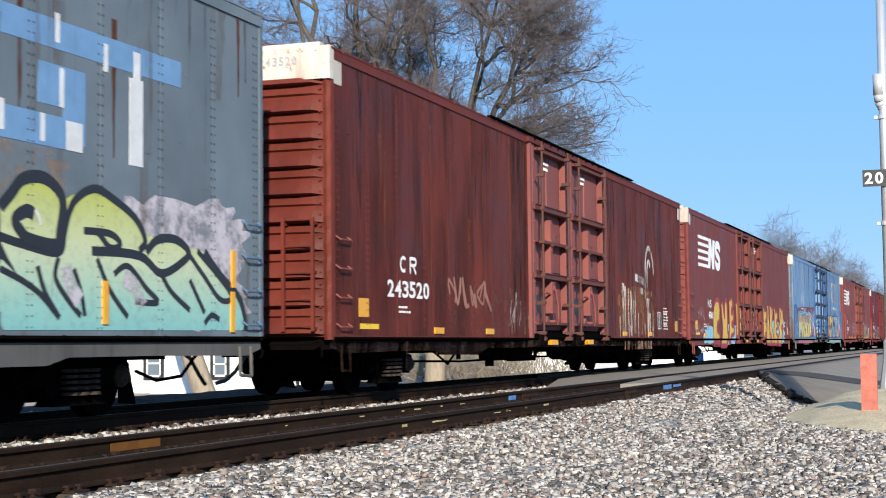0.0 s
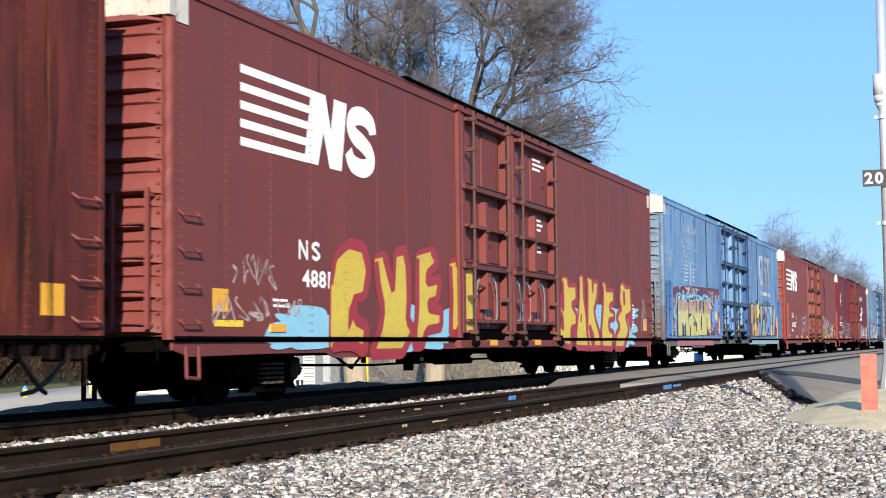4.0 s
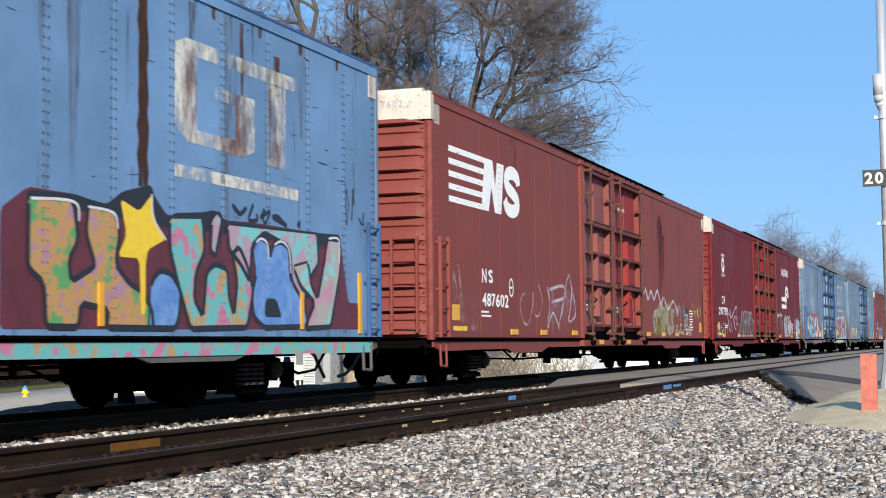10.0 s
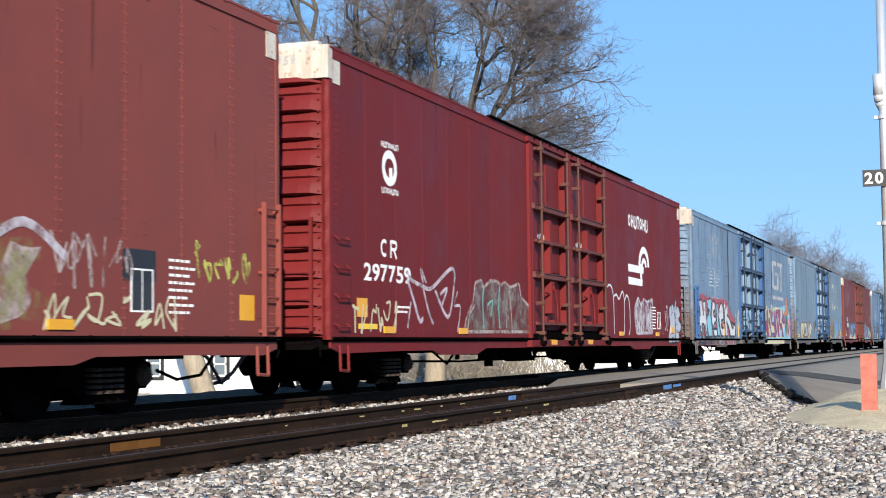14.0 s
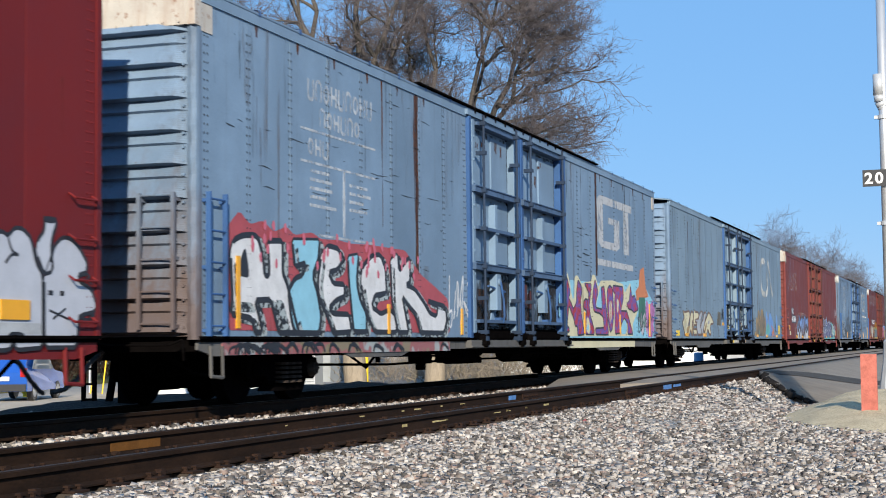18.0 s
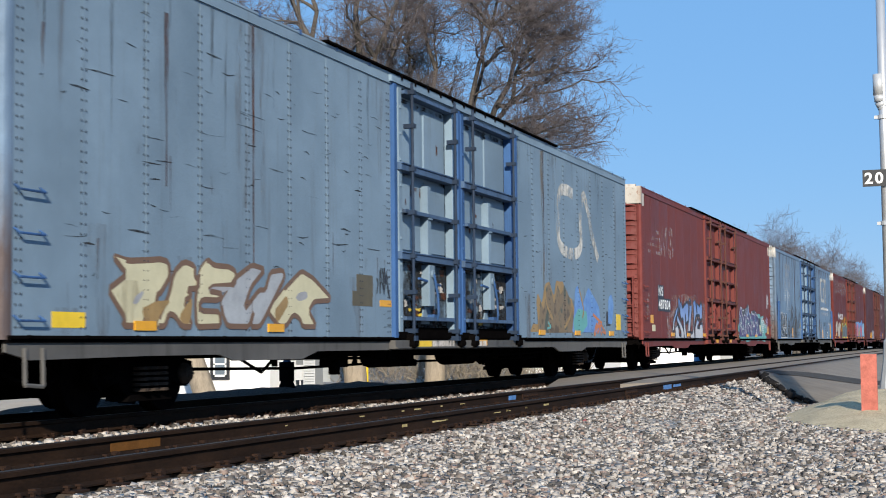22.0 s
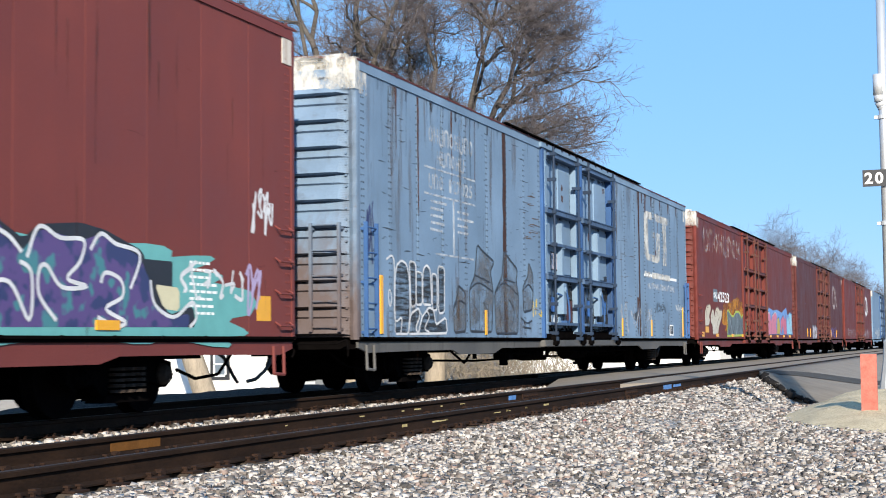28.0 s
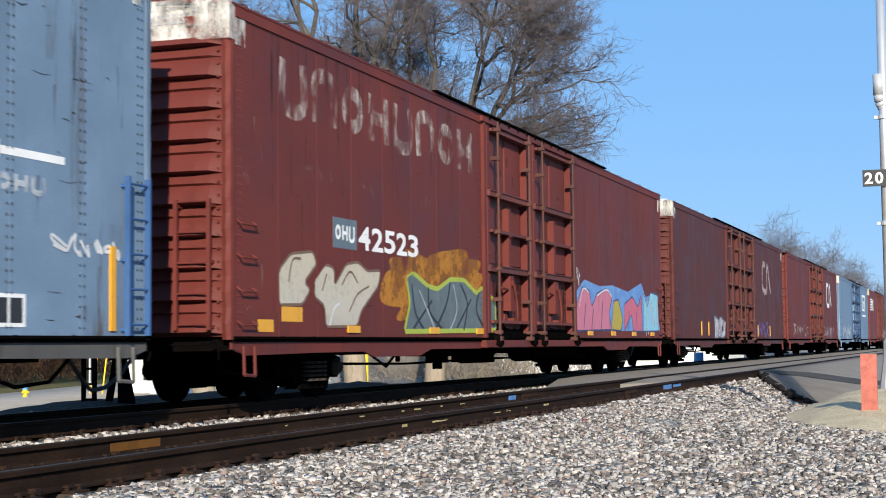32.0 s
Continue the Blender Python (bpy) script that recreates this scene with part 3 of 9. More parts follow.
def build_post():
    post = tagged(new("marker_post"), "faded orange square marker post standing in dirt", "post")
    post.location = (20.0, 1.34, -0.16)
    bm = bmesh.new()
    prism(bm, [(-0.0, -0.1), (0.06, -0.1), (0.06, 0.74), (0.05, 0.755), (0.01, 0.755), (0.0, 0.74)], -0.1, 0.1)
    part("post_body", bm, SALMON, post)


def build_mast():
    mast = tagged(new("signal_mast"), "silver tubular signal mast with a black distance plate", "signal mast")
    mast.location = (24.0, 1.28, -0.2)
    bm = bmesh.new()
    cyl(bm, (0, 0, 0.9), (0, 0, 7.2), 0.07, 20)
    part("pole", bm, GALV, mast, smooth=True)
    bm = bmesh.new()
    lathe(bm, [(0.3, 0.0), (0.3, 0.05), (0.2, 0.09), (0.11, 0.7), (0.1, 0.95), (0.085, 0.98)], 12, axis="z")
    part("mast_base", bm, ALU, mast, "cast aluminium tapering base")
    bm = bmesh.new()
    cyl(bm, (-0.02, 0.06, 4.72), (-0.02, 0.06, 5.04), 0.085, 14)
    pipe(bm, [(-0.02, 0.06, 4.72), (-0.02, 0.05, 4.62), (0, 0.02, 4.55), (0, 0, 4.52)], 0.08, 12)
    part("elbow", bm, ALU, mast, "cast elbow fitting", True)
    for z in (4.38, 2.75):
        shared("clamp", "mast_clamp", lambda bm: (lathe(bm, [(0.085, -0.03), (0.092, -0.03), (0.092, 0.03), (0.085, 0.03)], 14, axis="z"), bx(bm, -0.03, 0.03, 0.08, 0.14, -0.025, 0.025)), ALU, mast, "", (0, 0, z))
    bm = bmesh.new()
    bx(bm, -0.115, -0.1, -0.2, 0.33, 3.31, 3.565)
    plate = part("distance_plate", bm, DARK_TRIM, mast, "black plate with white numerals")
    bm = bmesh.new()
    for ch, a in (("2", 0.3), ("0", 0.145)):
        co, polys, _ = GLYPHS[(ch, 0.025)]
        vs = [bm.verts.new((-0.118, a - 0.12 * p[0], 3.35 + 0.175 * p[1])) for p in co]
        for p in polys:
            bm.faces.new([vs[i] for i in p])
    part("numerals", bm, WHITE, plate, "white numerals 20")
    bm = bmesh.new()
    bx(bm, -0.02, 0.16, -0.5, -0.1, 1.0, 1.8)
    cyl(bm, (0.05, -0.1, 1.4), (0.0, 0, 1.4), 0.04, 8)
    part("gate_drive", bm, ALU, mast, "silver gate drive box")
    # unseen boards, added and slanted only to cast the gate's shadow stripes
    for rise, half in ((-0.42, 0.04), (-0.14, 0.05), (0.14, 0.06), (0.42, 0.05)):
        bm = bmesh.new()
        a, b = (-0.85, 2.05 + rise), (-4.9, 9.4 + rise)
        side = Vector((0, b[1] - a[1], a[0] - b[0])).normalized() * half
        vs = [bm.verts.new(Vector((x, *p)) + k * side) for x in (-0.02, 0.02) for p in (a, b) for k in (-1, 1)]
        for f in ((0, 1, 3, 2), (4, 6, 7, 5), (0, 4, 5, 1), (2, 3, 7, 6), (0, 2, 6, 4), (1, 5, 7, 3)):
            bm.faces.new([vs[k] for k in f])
        part("shadow_board", bm, WHITE_WALL, mast, "unseen leaning gate board, placed to cast shadow stripes on the road")


# ---------------------------------------------------------------- bare trees
def grow(seed, height, spread, lean, levels, twigs, trunk_r, fork=0.25, up=0.35):
    """Segments (a, b, ra, rb, level) of a bare tree that stands at the origin."""
    rng = random.Random(seed)
    segs = []

    def shoot(p, d, length, r, level):
        n = 5 if level < 2 else 4 if level < levels else 2
        a, dd = p, d
        for i in range(n):
            k = 0.16 if level == 0 else 0.34
            dd = (dd + Vector((rng.gauss(0, k), rng.gauss(0, k), rng.gauss(0, k * 0.6) + up * 0.12))).normalized()
            b = a + dd * length / n
            ra, rb = r * (1 - 0.6 * i / n), r * (1 - 0.6 * (i + 1) / n)
            segs.append((a, b, ra, rb, level))
            if level < levels and (level > 0 or i >= n * fork):
                for _ in range(rng.choice((1, 2, 2)) if level < levels - 1 else twigs):
                    axis = dd.orthogonal()
                    axis.rotate(Matrix.Rotation(rng.uniform(0, 6.283), 3, dd))
                    nd = dd.copy()
                    nd.rotate(Matrix.Rotation(radians(rng.uniform(24, 62)) * spread, 3, axis))
                    shoot(a.lerp(b, rng.uniform(0.3, 1)), nd, length * rng.uniform(0.5, 0.72), max(0.006, rb * rng.uniform(0.5, 0.82)), level + 1)
            a = b

    shoot(Vector((0, 0, 0)), Vector(lean).normalized(), height * 0.55, trunk_r, 0)
    return segs


def grow_crown(seed, centre, radii, limbs, trunk_r, branches=12, shoots=7, twigs=6):
    """Segments of a tree: a forked stem, leaders, limbs, branches and fans of fine twigs inside an egg-shaped crown."""
    rng = random.Random(seed)
    c, size, segs = Vector(centre), Vector(radii), []

    def inside(start, end, most=1.0):
        for _ in range(7):
            d = end - c
            if (d.x / size.x) ** 2 + (d.y / size.y) ** 2 + (d.z / size.z) ** 2 < most * most:
                break
            end = start.lerp(end, 0.72)
        return end

    def wild(k):
        return Vector((rng.gauss(0, k), rng.gauss(0, k), rng.gauss(0, k)))

    def chain(p, q, n, ra, rb, level, wob, lift):
        pts, mid, far = [p], p.lerp(q, 0.5) + Vector((0, 0, lift)), (p - q).length
        for k in range(1, n + 1):
            t = k / n
            pts.append(p * (1 - t) ** 2 + mid * 2 * t * (1 - t) + q * t * t + wild(wob * far * (k < n)))
        for k in range(n):
            segs.append((pts[k], pts[k + 1], ra + (rb - ra) * k / n, ra + (rb - ra) * (k + 1) / n, level))
        return pts

    fork = Vector((c.x * 0.3, c.y * 0.3, max(3.0, c.z - 0.75 * size.z)))
    stem = chain(Vector((0, 0, 0)), fork, 4, trunk_r, trunk_r * 0.8, 0, 0.01, 0)
    roots = []
    for i in range(7):
        a = i * 0.9 + rng.uniform(-0.2, 0.2)
        tip = c + Vector((math.cos(a) * size.x * 0.42, math.sin(a) * size.y * 0.5, size.z * rng.uniform(0.35, 0.8)))
        lead = chain(stem[-1] if i else stem[-2], tip, 9, trunk_r * rng.uniform(0.3, 0.5), 0.04, 1, 0.014, -rng.uniform(0.2, 1.4))
        roots += [(p, k) for k, p in enumerate(lead) if k > 1]
    for i in range(limbs):
        z = rng.uniform(-0.8, 0.98)
        a = rng.uniform(0, 6.283)
        k = (1 - z * z) ** 0.5
        tip = c + Vector((k * math.cos(a) * size.x, k * math.sin(a) * size.y, z * size.z)) * rng.uniform(0.6, 0.84)
        near = sorted(roots, key=lambda r: (r[0] - tip).length + 0.9 * max(0.0, r[0].z - tip.z + 1.5))[rng.choice((0, 0, 1, 2, 4))]
        wide = rng.choice((0.05, 0.06, 0.075, 0.11)) * (1.1 - 0.05 * near[1])
        pts = chain(near[0], tip, 8, wide, 0.018, 2, 0.03, rng.uniform(-0.5, 1.0))
        for b in range(branches):
            t = 1.5 + 6.3 * b / branches
            p = pts[int(t)].lerp(pts[int(t) + 1], t - int(t))
            out = (p - c).normalized() * 0.55 + (tip - near[0]).normalized() * 0.5 + Vector((0, 0, 0.12)) + wild(0.75)
            q = inside(p, p + out.normalized() * rng.uniform(0.9, 2.0), 0.97)
            sub = chain(p, q, 4, 0.02, 0.009, 3, 0.05, rng.uniform(-0.1, 0.25))
            for g in range(shoots):
                s0 = sub[1 + g % 4]
                away = (q - p).normalized() * 0.7 + Vector((0, 0, 0.12)) + wild(0.62)
                e = inside(s0, s0 + away.normalized() * rng.uniform(0.4, 0.95), rng.uniform(0.98, 1.06))
                tw = chain(s0, e, 3, 0.008, 0.005, 4, 0.06, rng.uniform(-0.06, 0.06))
                for _ in range(twigs):
                    f0 = rng.choice(tw[1:])
                    d = away.normalized() * 0.9 + Vector((0, 0, 0.05)) + wild(0.6)
                    segs.append((f0, inside(f0, f0 + d.normalized() * rng.uniform(0.18, 0.42), rng.uniform(1.0, 1.06)), 0.005, 0.004, 4))
    return segs


def seg_mesh(name, segs, sides, material, parent, label="", smooth=False):
    m = len(segs)
    a, b = np.array([s[0][:] for s in segs]), np.array([s[1][:] for s in segs])
    ra, rb = np.array([s[2] for s in segs]), np.array([s[3] for s in segs])
    d = b - a
    d /= np.maximum(np.linalg.norm(d, axis=1), 1e-6)[:, None]
    ref = np.where(np.abs(d[:, 2:3]) > 0.9, np.array([[1.0, 0, 0]]), np.array([[0, 0, 1.0]]))
    u = np.cross(d, ref)
    u /= np.linalg.norm(u, axis=1)[:, None]
    w = np.cross(d, u)
    ang = np.arange(sides) * 2 * math.pi / sides
    ring = u[:, None, :] * np.cos(ang)[None, :, None] + w[:, None, :] * np.sin(ang)[None, :, None]
    verts = np.concatenate([a[:, None] + ring * ra[:, None, None], b[:, None] + ring * rb[:, None, None]], 1).reshape(-1, 3)
    i = np.arange(sides)
    quad = np.stack([i, (i + 1) % sides, (i + 1) % sides + sides, i + sides], 1)
    faces = (quad[None] + (np.arange(m) * 2 * sides)[:, None, None]).reshape(-1, 4)
    ob = mesh_from(name, verts, faces, material, parent, smooth)
    if label:
        tagged(ob, label)
    return ob


def build_tree(at, label, seed, height, spread, lean, levels, twigs, trunk_r, pale=False, turn=0, fork=0.25, up=0.35, thin=1.0, crown=None):
    tree = tagged(new("tree"), label, "tree")
    tree.matrix_world = pose(*at, 0, 0, turn)
    segs = grow_crown(seed, *crown, trunk_r) if crown else grow(seed, height, spread, lean, levels, twigs, trunk_r, fork, up)
    seg_mesh("trunk", [s for s in segs if s[4] == 0], 10, BARK_PALE if pale else BARK, tree, "", True)
    seg_mesh("limb", [s for s in segs if s[4] in (1, 2)], 6, BARK, tree, "bare grey limbs", True)["kind"] = "stuff"
    fine = [(a, b, max(min(ra, 0.06), 0.0052 * thin), max(min(rb, 0.055), 0.0044 * thin), l) for a, b, ra, rb, l in segs if l > 2]
    if fine:
        seg_mesh("crown", fine, 3, TWIG, tree, "dense bare grey-brown twigs")["kind"] = "stuff"
    return tree


# ---------------------------------------------------------------- the box cars
TRUCKS = (3.45, 23.4)
DOORS = ((10.2, 13.08), (13.32, 16.6))
SIDE = -HALF
DOOR = SIDE + 0.1
CARS = []
WHEELSETS = []


def end_wall(bm):
    nz, ny = 160, 16
    ys = [-1.5 + 3.0 * j / ny for j in range(ny + 1)]
    rows = []
    for i in range(nz + 1):
        z = 0.93 + 4.0 * i / nz
        p = ((z - 0.93) / 0.4) % 1.0
        d = 0.15 * min(1.0, p / 0.05) * (1 - p / 0.62) ** 0.8 if p < 0.62 else 0.065 * min(1.0, (p - 0.62) / 0.05) * (1 - (p - 0.62) / 0.38)
        rows.append([bm.verts.new((-0.03 - d * smooth_step(1.5, 1.22, abs(y)) if abs(y) > 1.22 else -0.03 - d, y, z)) for y in ys])
    for a, b in zip(rows, rows[1:]):
        for j in range(ny):
            bm.faces.new((a[j], b[j], b[j + 1], a[j + 1]))
    bx(bm, 0.0, 0.05, -1.54, 1.54, 0.9, 4.95)


def corner_post(bm):
    n, rings = 42, []
    for i in range(n + 1):
        z = 0.86 + 4.1 * i / n
        k = 0.012 * (1 + math.sin(2 * math.pi * (z - 0.93) / 0.4))
        pts = [(0.0, 0.13), (-0.05 - k, 0.11), (-0.07 - k, 0.05), (-0.04 - k * 0.5, 0.0), (0.0, -0.012), (0.07, -0.012), (0.07, 0.13)]
        rings.append([bm.verts.new((p[0], SIDE + p[1], z)) for p in pts])
    for lo, hi in zip(rings, rings[1:]):
        for j in range(7):
            bm.faces.new((lo[j], lo[(j + 1) % 7], hi[(j + 1) % 7], hi[j]))
    bm.faces.new(rings[-1])
    bm.faces.new(rings[0][::-1])


def end_rivets(bm):
    for i in range(24):
        z = 1.0 + i * 0.165
        cyl(bm, (-0.075, SIDE + 0.16, z), (-0.03, SIDE + 0.16, z), 0.018, 6)


def white_cap(bm):
    bx(bm, -0.13, -0.02, -1.5, 1.5, 4.6, 5.06)
    prism(bm, [(-0.13, 5.06), (0.02, 5.06), (0.02, 5.14), (-0.1, 5.14)], -1.45, 1.45)
    for i in range(14):
        cyl(bm, (-0.145, -1.4 + 0.215 * i, 4.64), (-0.12, -1.4 + 0.215 * i, 4.64), 0.016, 6)
        cyl(bm, (-0.145, -1.4 + 0.215 * i, 5.02), (-0.12, -1.4 + 0.215 * i, 5.02), 0.016, 6)
    soft_box(bm, -0.12, 0.05, SIDE - 0.02, SIDE + 0.14, 4.6, 5.08)


def side_cap(bm):
    bx(bm, 0.05, 0.34, SIDE - 0.012, SIDE + 0.02, 4.55, 4.97)


def roof(bm):
    ys = (-HALF - 0.03, -0.9, 0.0, 0.9, HALF + 0.03)
    zs = (5.07, 5.15, 5.2, 5.15, 5.07)
    top = [[bm.verts.new((x, y, z)) for y, z in zip(ys, zs)] for x in (-0.05, BODY + 0.05)]
    low = [[bm.verts.new((x, y, z - 0.03)) for y, z in zip(ys, zs)] for x in (-0.05, BODY + 0.05)]
    for j in range(4):
        bm.faces.new((top[0][j], top[1][j], top[1][j + 1], top[0][j + 1]))
        bm.faces.new((low[0][j + 1], low[1][j + 1], low[1][j], low[0][j]))
    for j in (0, 4):
        bm.faces.new((top[0][j], low[0][j], low[1][j], top[1][j]))
    for e in (0, 1):
        for j in range(4):
            bm.faces.new((top[e][j], top[e][j + 1], low[e][j + 1], low[e][j]))


def roof_seams(bm):
    for i in range(22):
        x = 0.3 + i * 1.25
        for s in (-1, 1):
            prism_x = [(s * (HALF + 0.035), 5.03), (s * (HALF + 0.035), 5.1), (s * 0.9, 5.185), (0.0, 5.235), (0.0, 5.18), (s * 0.9, 5.13)]
            lo, hi = [bm.verts.new((x, *p)) for p in prism_x], [bm.verts.new((x + 0.07, *p)) for p in prism_x]
            for j in range(6):
                bm.faces.new((lo[j], lo[(j + 1) % 6], hi[(j + 1) % 6], hi[j]))


def top_chord(bm):
    soft_box(bm, 0.05, BODY - 0.02, SIDE - 0.022, SIDE + 0.06, 4.9, 5.05)
    bx(bm, 9.9, 16.9, SIDE - 0.075, SIDE - 0.02, 4.93, 5.03)


def track_hood(bm):
    bx(bm, 7.4, 19.9, SIDE - 0.075, SIDE + 0.02, 5.085, 5.115)
    for i in range(11):
        bx(bm, 10.3 + i * 0.62, 10.36 + i * 0.62, SIDE - 0.09, SIDE - 0.07, 5.0, 5.095)


def side_sill(bm):
    ring = [(0.02, 0.84), (0.02, 0.74), (0.42, 0.66)] + [(2.6, 0.68), (4.3, 0.68), (4.7, 0.6), (6.7, 0.6), (7.2, 0.7), (19.65, 0.7), (20.1, 0.6), (22.1, 0.6), (22.5, 0.68), (24.2, 0.68)] + [(BODY - 0.4, 0.66), (BODY - 0.02, 0.74), (BODY - 0.02, 0.84)]
    for y0, y1 in ((SIDE + 0.012, SIDE + 0.05), (HALF - 0.05, HALF - 0.012)):
        a, b = [bm.verts.new((p[0], y0, p[1])) for p in ring], [bm.verts.new((p[0], y1, p[1])) for p in ring]
        f1, f2 = bm.faces.new(a), bm.faces.new(b[::-1])
        for i in range(len(ring)):
            j = (i + 1) % len(ring)
            bm.faces.new((a[i], b[i], b[j], a[j]))
        f1.normal_update(), f2.normal_update()
        bmesh.ops.triangulate(bm, faces=[f1, f2])


def sill_ledge(bm):
    bx(bm, 0.0, BODY, SIDE - 0.045, SIDE + 0.05, 0.868, 0.9)
    bx(bm, 0.0, BODY, SIDE - 0.012, SIDE + 0.04, 0.83, 0.868)
    for i in range(27):
        bx(bm, 0.3 + i, 0.34 + i, SIDE - 0.055, SIDE - 0.04, 0.872, 0.905)


def lower_track(bm):
    bx(bm, 9.9, 17.0, SIDE - 0.1, SIDE + 0.01, 0.715, 0.85)
    bx(bm, 9.9, 17.0, SIDE - 0.13, SIDE - 0.1, 0.72, 0.745)


def underframe(bm):
    bx(bm, 0.1, BODY - 0.1, -0.24, 0.24, 0.62, 0.98)
    bx(bm, 0.05, BODY - 0.05, -1.52, 1.52, 0.98, 1.06)
    for i in range(13):
        x = 1.0 + i * 2.06
        bx(bm, x, x + 0.09, -1.5, 1.5, 0.74, 0.98)
    bx(bm, 0.1, 0.3, -1.5, 1.5, 0.72, 1.0)
    bx(bm, BODY - 0.3, BODY - 0.1, -1.5, 1.5, 0.72, 1.0)
    for c in TRUCKS:
        prism(bm, [(c - 0.25, 0.72), (c + 0.25, 0.72), (c + 0.2, 0.98), (c - 0.2, 0.98)], -1.5, 1.5)
    bx(bm, 7.2, 19.6, -0.75, -0.66, 0.6, 0.98)


def brake_cylinder(bm):
    cyl(bm, (14.4, -0.9, 0.6), (15.9, -0.9, 0.6), 0.2, 14)
    cyl(bm, (15.9, -0.9, 0.6), (16.15, -0.9, 0.6), 0.17, 12, 0.08)


def air_reservoir(bm):
    lathe(bm, [(0.05, 10.5), (0.15, 10.56), (0.17, 10.65), (0.17, 11.65), (0.15, 11.74), (0.05, 11.8)], 14, (0, -0.95, 0.58), "x")


def control_valve(bm):
    soft_box(bm, 8.75, 9.2, -1.2, -0.9, 0.45, 0.76, 0.05)
    cyl(bm, (8.97, -1.05, 0.34), (8.97, -1.05, 0.5), 0.09, 10)


def cushion_gear(bm):
    soft_box(bm, 11.9, 13.6, -0.62, -0.3, 0.42, 0.7, 0.06)
    for x in (12.1, 12.5, 12.9, 13.3):
        cyl(bm, (x, -0.6, 0.46), (x, -0.75, 0.46), 0.06, 8)


def slack_adjuster(bm):
    cyl(bm, (17.2, -1.0, 0.64), (17.9, -1.0, 0.64), 0.1, 10)
    bx(bm, 16.9, 17.25, -1.05, -0.8, 0.5, 0.8)


def hanger(bm):
    bx(bm, 0, 0.05, -1.27, -0.74, 0.72, 0.8)
    bx(bm, 0, 0.05, -1.27, -1.2, 0.5, 0.74)


BRAKE_RODS = ([(5.4, -1.25, 0.62), (9.5, -1.25, 0.58), (11.6, -1.2, 0.5), (12.0, -1.2, 0.62), (17.4, -1.2, 0.56), (21.0, -1.25, 0.62)], [(5.8, -1.0, 0.66), (6.6, -1.0, 0.42), (7.1, -1.0, 0.66)],
              [(4.6, -0.55, 0.5), (8.8, -0.5, 0.44), (13.0, -0.5, 0.48), (22.2, -0.5, 0.46)], [(18.2, -1.1, 0.66), (18.9, -1.1, 0.44), (20.2, -1.0, 0.5), (20.6, -1.0, 0.66)],
              [(0.4, -0.9, 0.7), (1.0, -0.95, 0.46), (1.6, -0.95, 0.4), (2.0, -0.9, 0.52)], [(24.9, -0.9, 0.5), (25.3, -0.95, 0.38), (25.9, -0.95, 0.42), (26.4, -0.9, 0.7)])


def side_frame(bm):
    ring = [(-1.14, 0.4), (-1.1, 0.6), (-0.78, 0.66), (-0.42, 0.74), (0.42, 0.74), (0.78, 0.66), (1.1, 0.6), (1.14, 0.4), (0.98, 0.3), (0.8, 0.34), (0.6, 0.38), (0.44, 0.22), (0.36, 0.16), (-0.36, 0.16), (-0.44, 0.22), (-0.6, 0.38), (-0.8, 0.34), (-0.98, 0.3)]
    prism(bm, ring, -0.06, 0.06)
    for f in [f for f in bm.faces if len(f.verts) > 4]:
        f.normal_update()
        bmesh.ops.triangulate(bm, faces=[f])
    prism(bm, [(-0.5, 0.16), (0.5, 0.16), (0.44, 0.24), (-0.44, 0.24)], -0.12, 0.12)


def springs(bm):
    for x in (-0.22, 0.0, 0.22):
        for k in range(5):
            z = 0.27 + k * 0.062
            cyl(bm, (x, -0.1, z), (x, -0.1, z + 0.034), 0.1, 9)


def bearing(bm):
    lathe(bm, [(0.02, -0.16), (0.09, -0.15), (0.13, -0.09), (0.135, 0.06), (0.02, 0.06)], 14)
    for k in range(3):
        a = 2.094 * k
        cyl(bm, (0.05 * math.cos(a), -0.175, 0.05 * math.sin(a)), (0.05 * math.cos(a), -0.145, 0.05 * math.sin(a)), 0.016, 6)


def wheelset(bm):
    cyl(bm, (0, -1.0, 0), (0, 1.0, 0), 0.08, 10)
    for s in (-1, 1):
        prof = [(0.1, 0.8), (0.36, 0.77), (0.4, 0.79), (0.45, 0.79), (WHEEL_R, 0.67), (0.482, 0.645), (0.47, 0.62), (0.4, 0.64), (0.34, 0.7), (0.1, 0.66)]
        lathe(bm, [(r, s * h) for r, h in prof], 26)


def bolster(bm):
    bx(bm, -0.34, 0.34, -0.98, 0.98, 0.34, 0.7)
    bx(bm, -1.2, 1.2, -0.45, 0.45, 0.36, 0.72)
    bx(bm, -0.5, 0.5, -0.7, 0.7, 0.2, 0.4)
    cyl(bm, (0, 0, 0.64), (0, 0, 0.73), 0.2, 12)
    for s in (-1, 1):
        bx(bm, s * 0.55 - 0.05, s * 0.55 + 0.05, -0.8, 0.8, 0.34, 0.44)
        pipe(bm, [(s * 0.5, -0.3, 0.36), (s * 0.2, -0.3, 0.6)], 0.02)


def coupler(bm):
    bx(bm, -0.62, 0.3, -0.09, 0.09, 0.74, 0.94)
    prism(bm, [(-0.98, 0.7), (-0.6, 0.7), (-0.6, 0.98), (-0.98, 0.98)], -0.16, 0.14)
    prism(bm, [(-1.06, 0.72), (-0.9, 0.72), (-0.9, 0.95), (-1.06, 0.95)], -0.2, -0.06)
    cyl(bm, (-0.8, 0.0, 0.66), (-0.8, 0.0, 1.02), 0.04, 8)


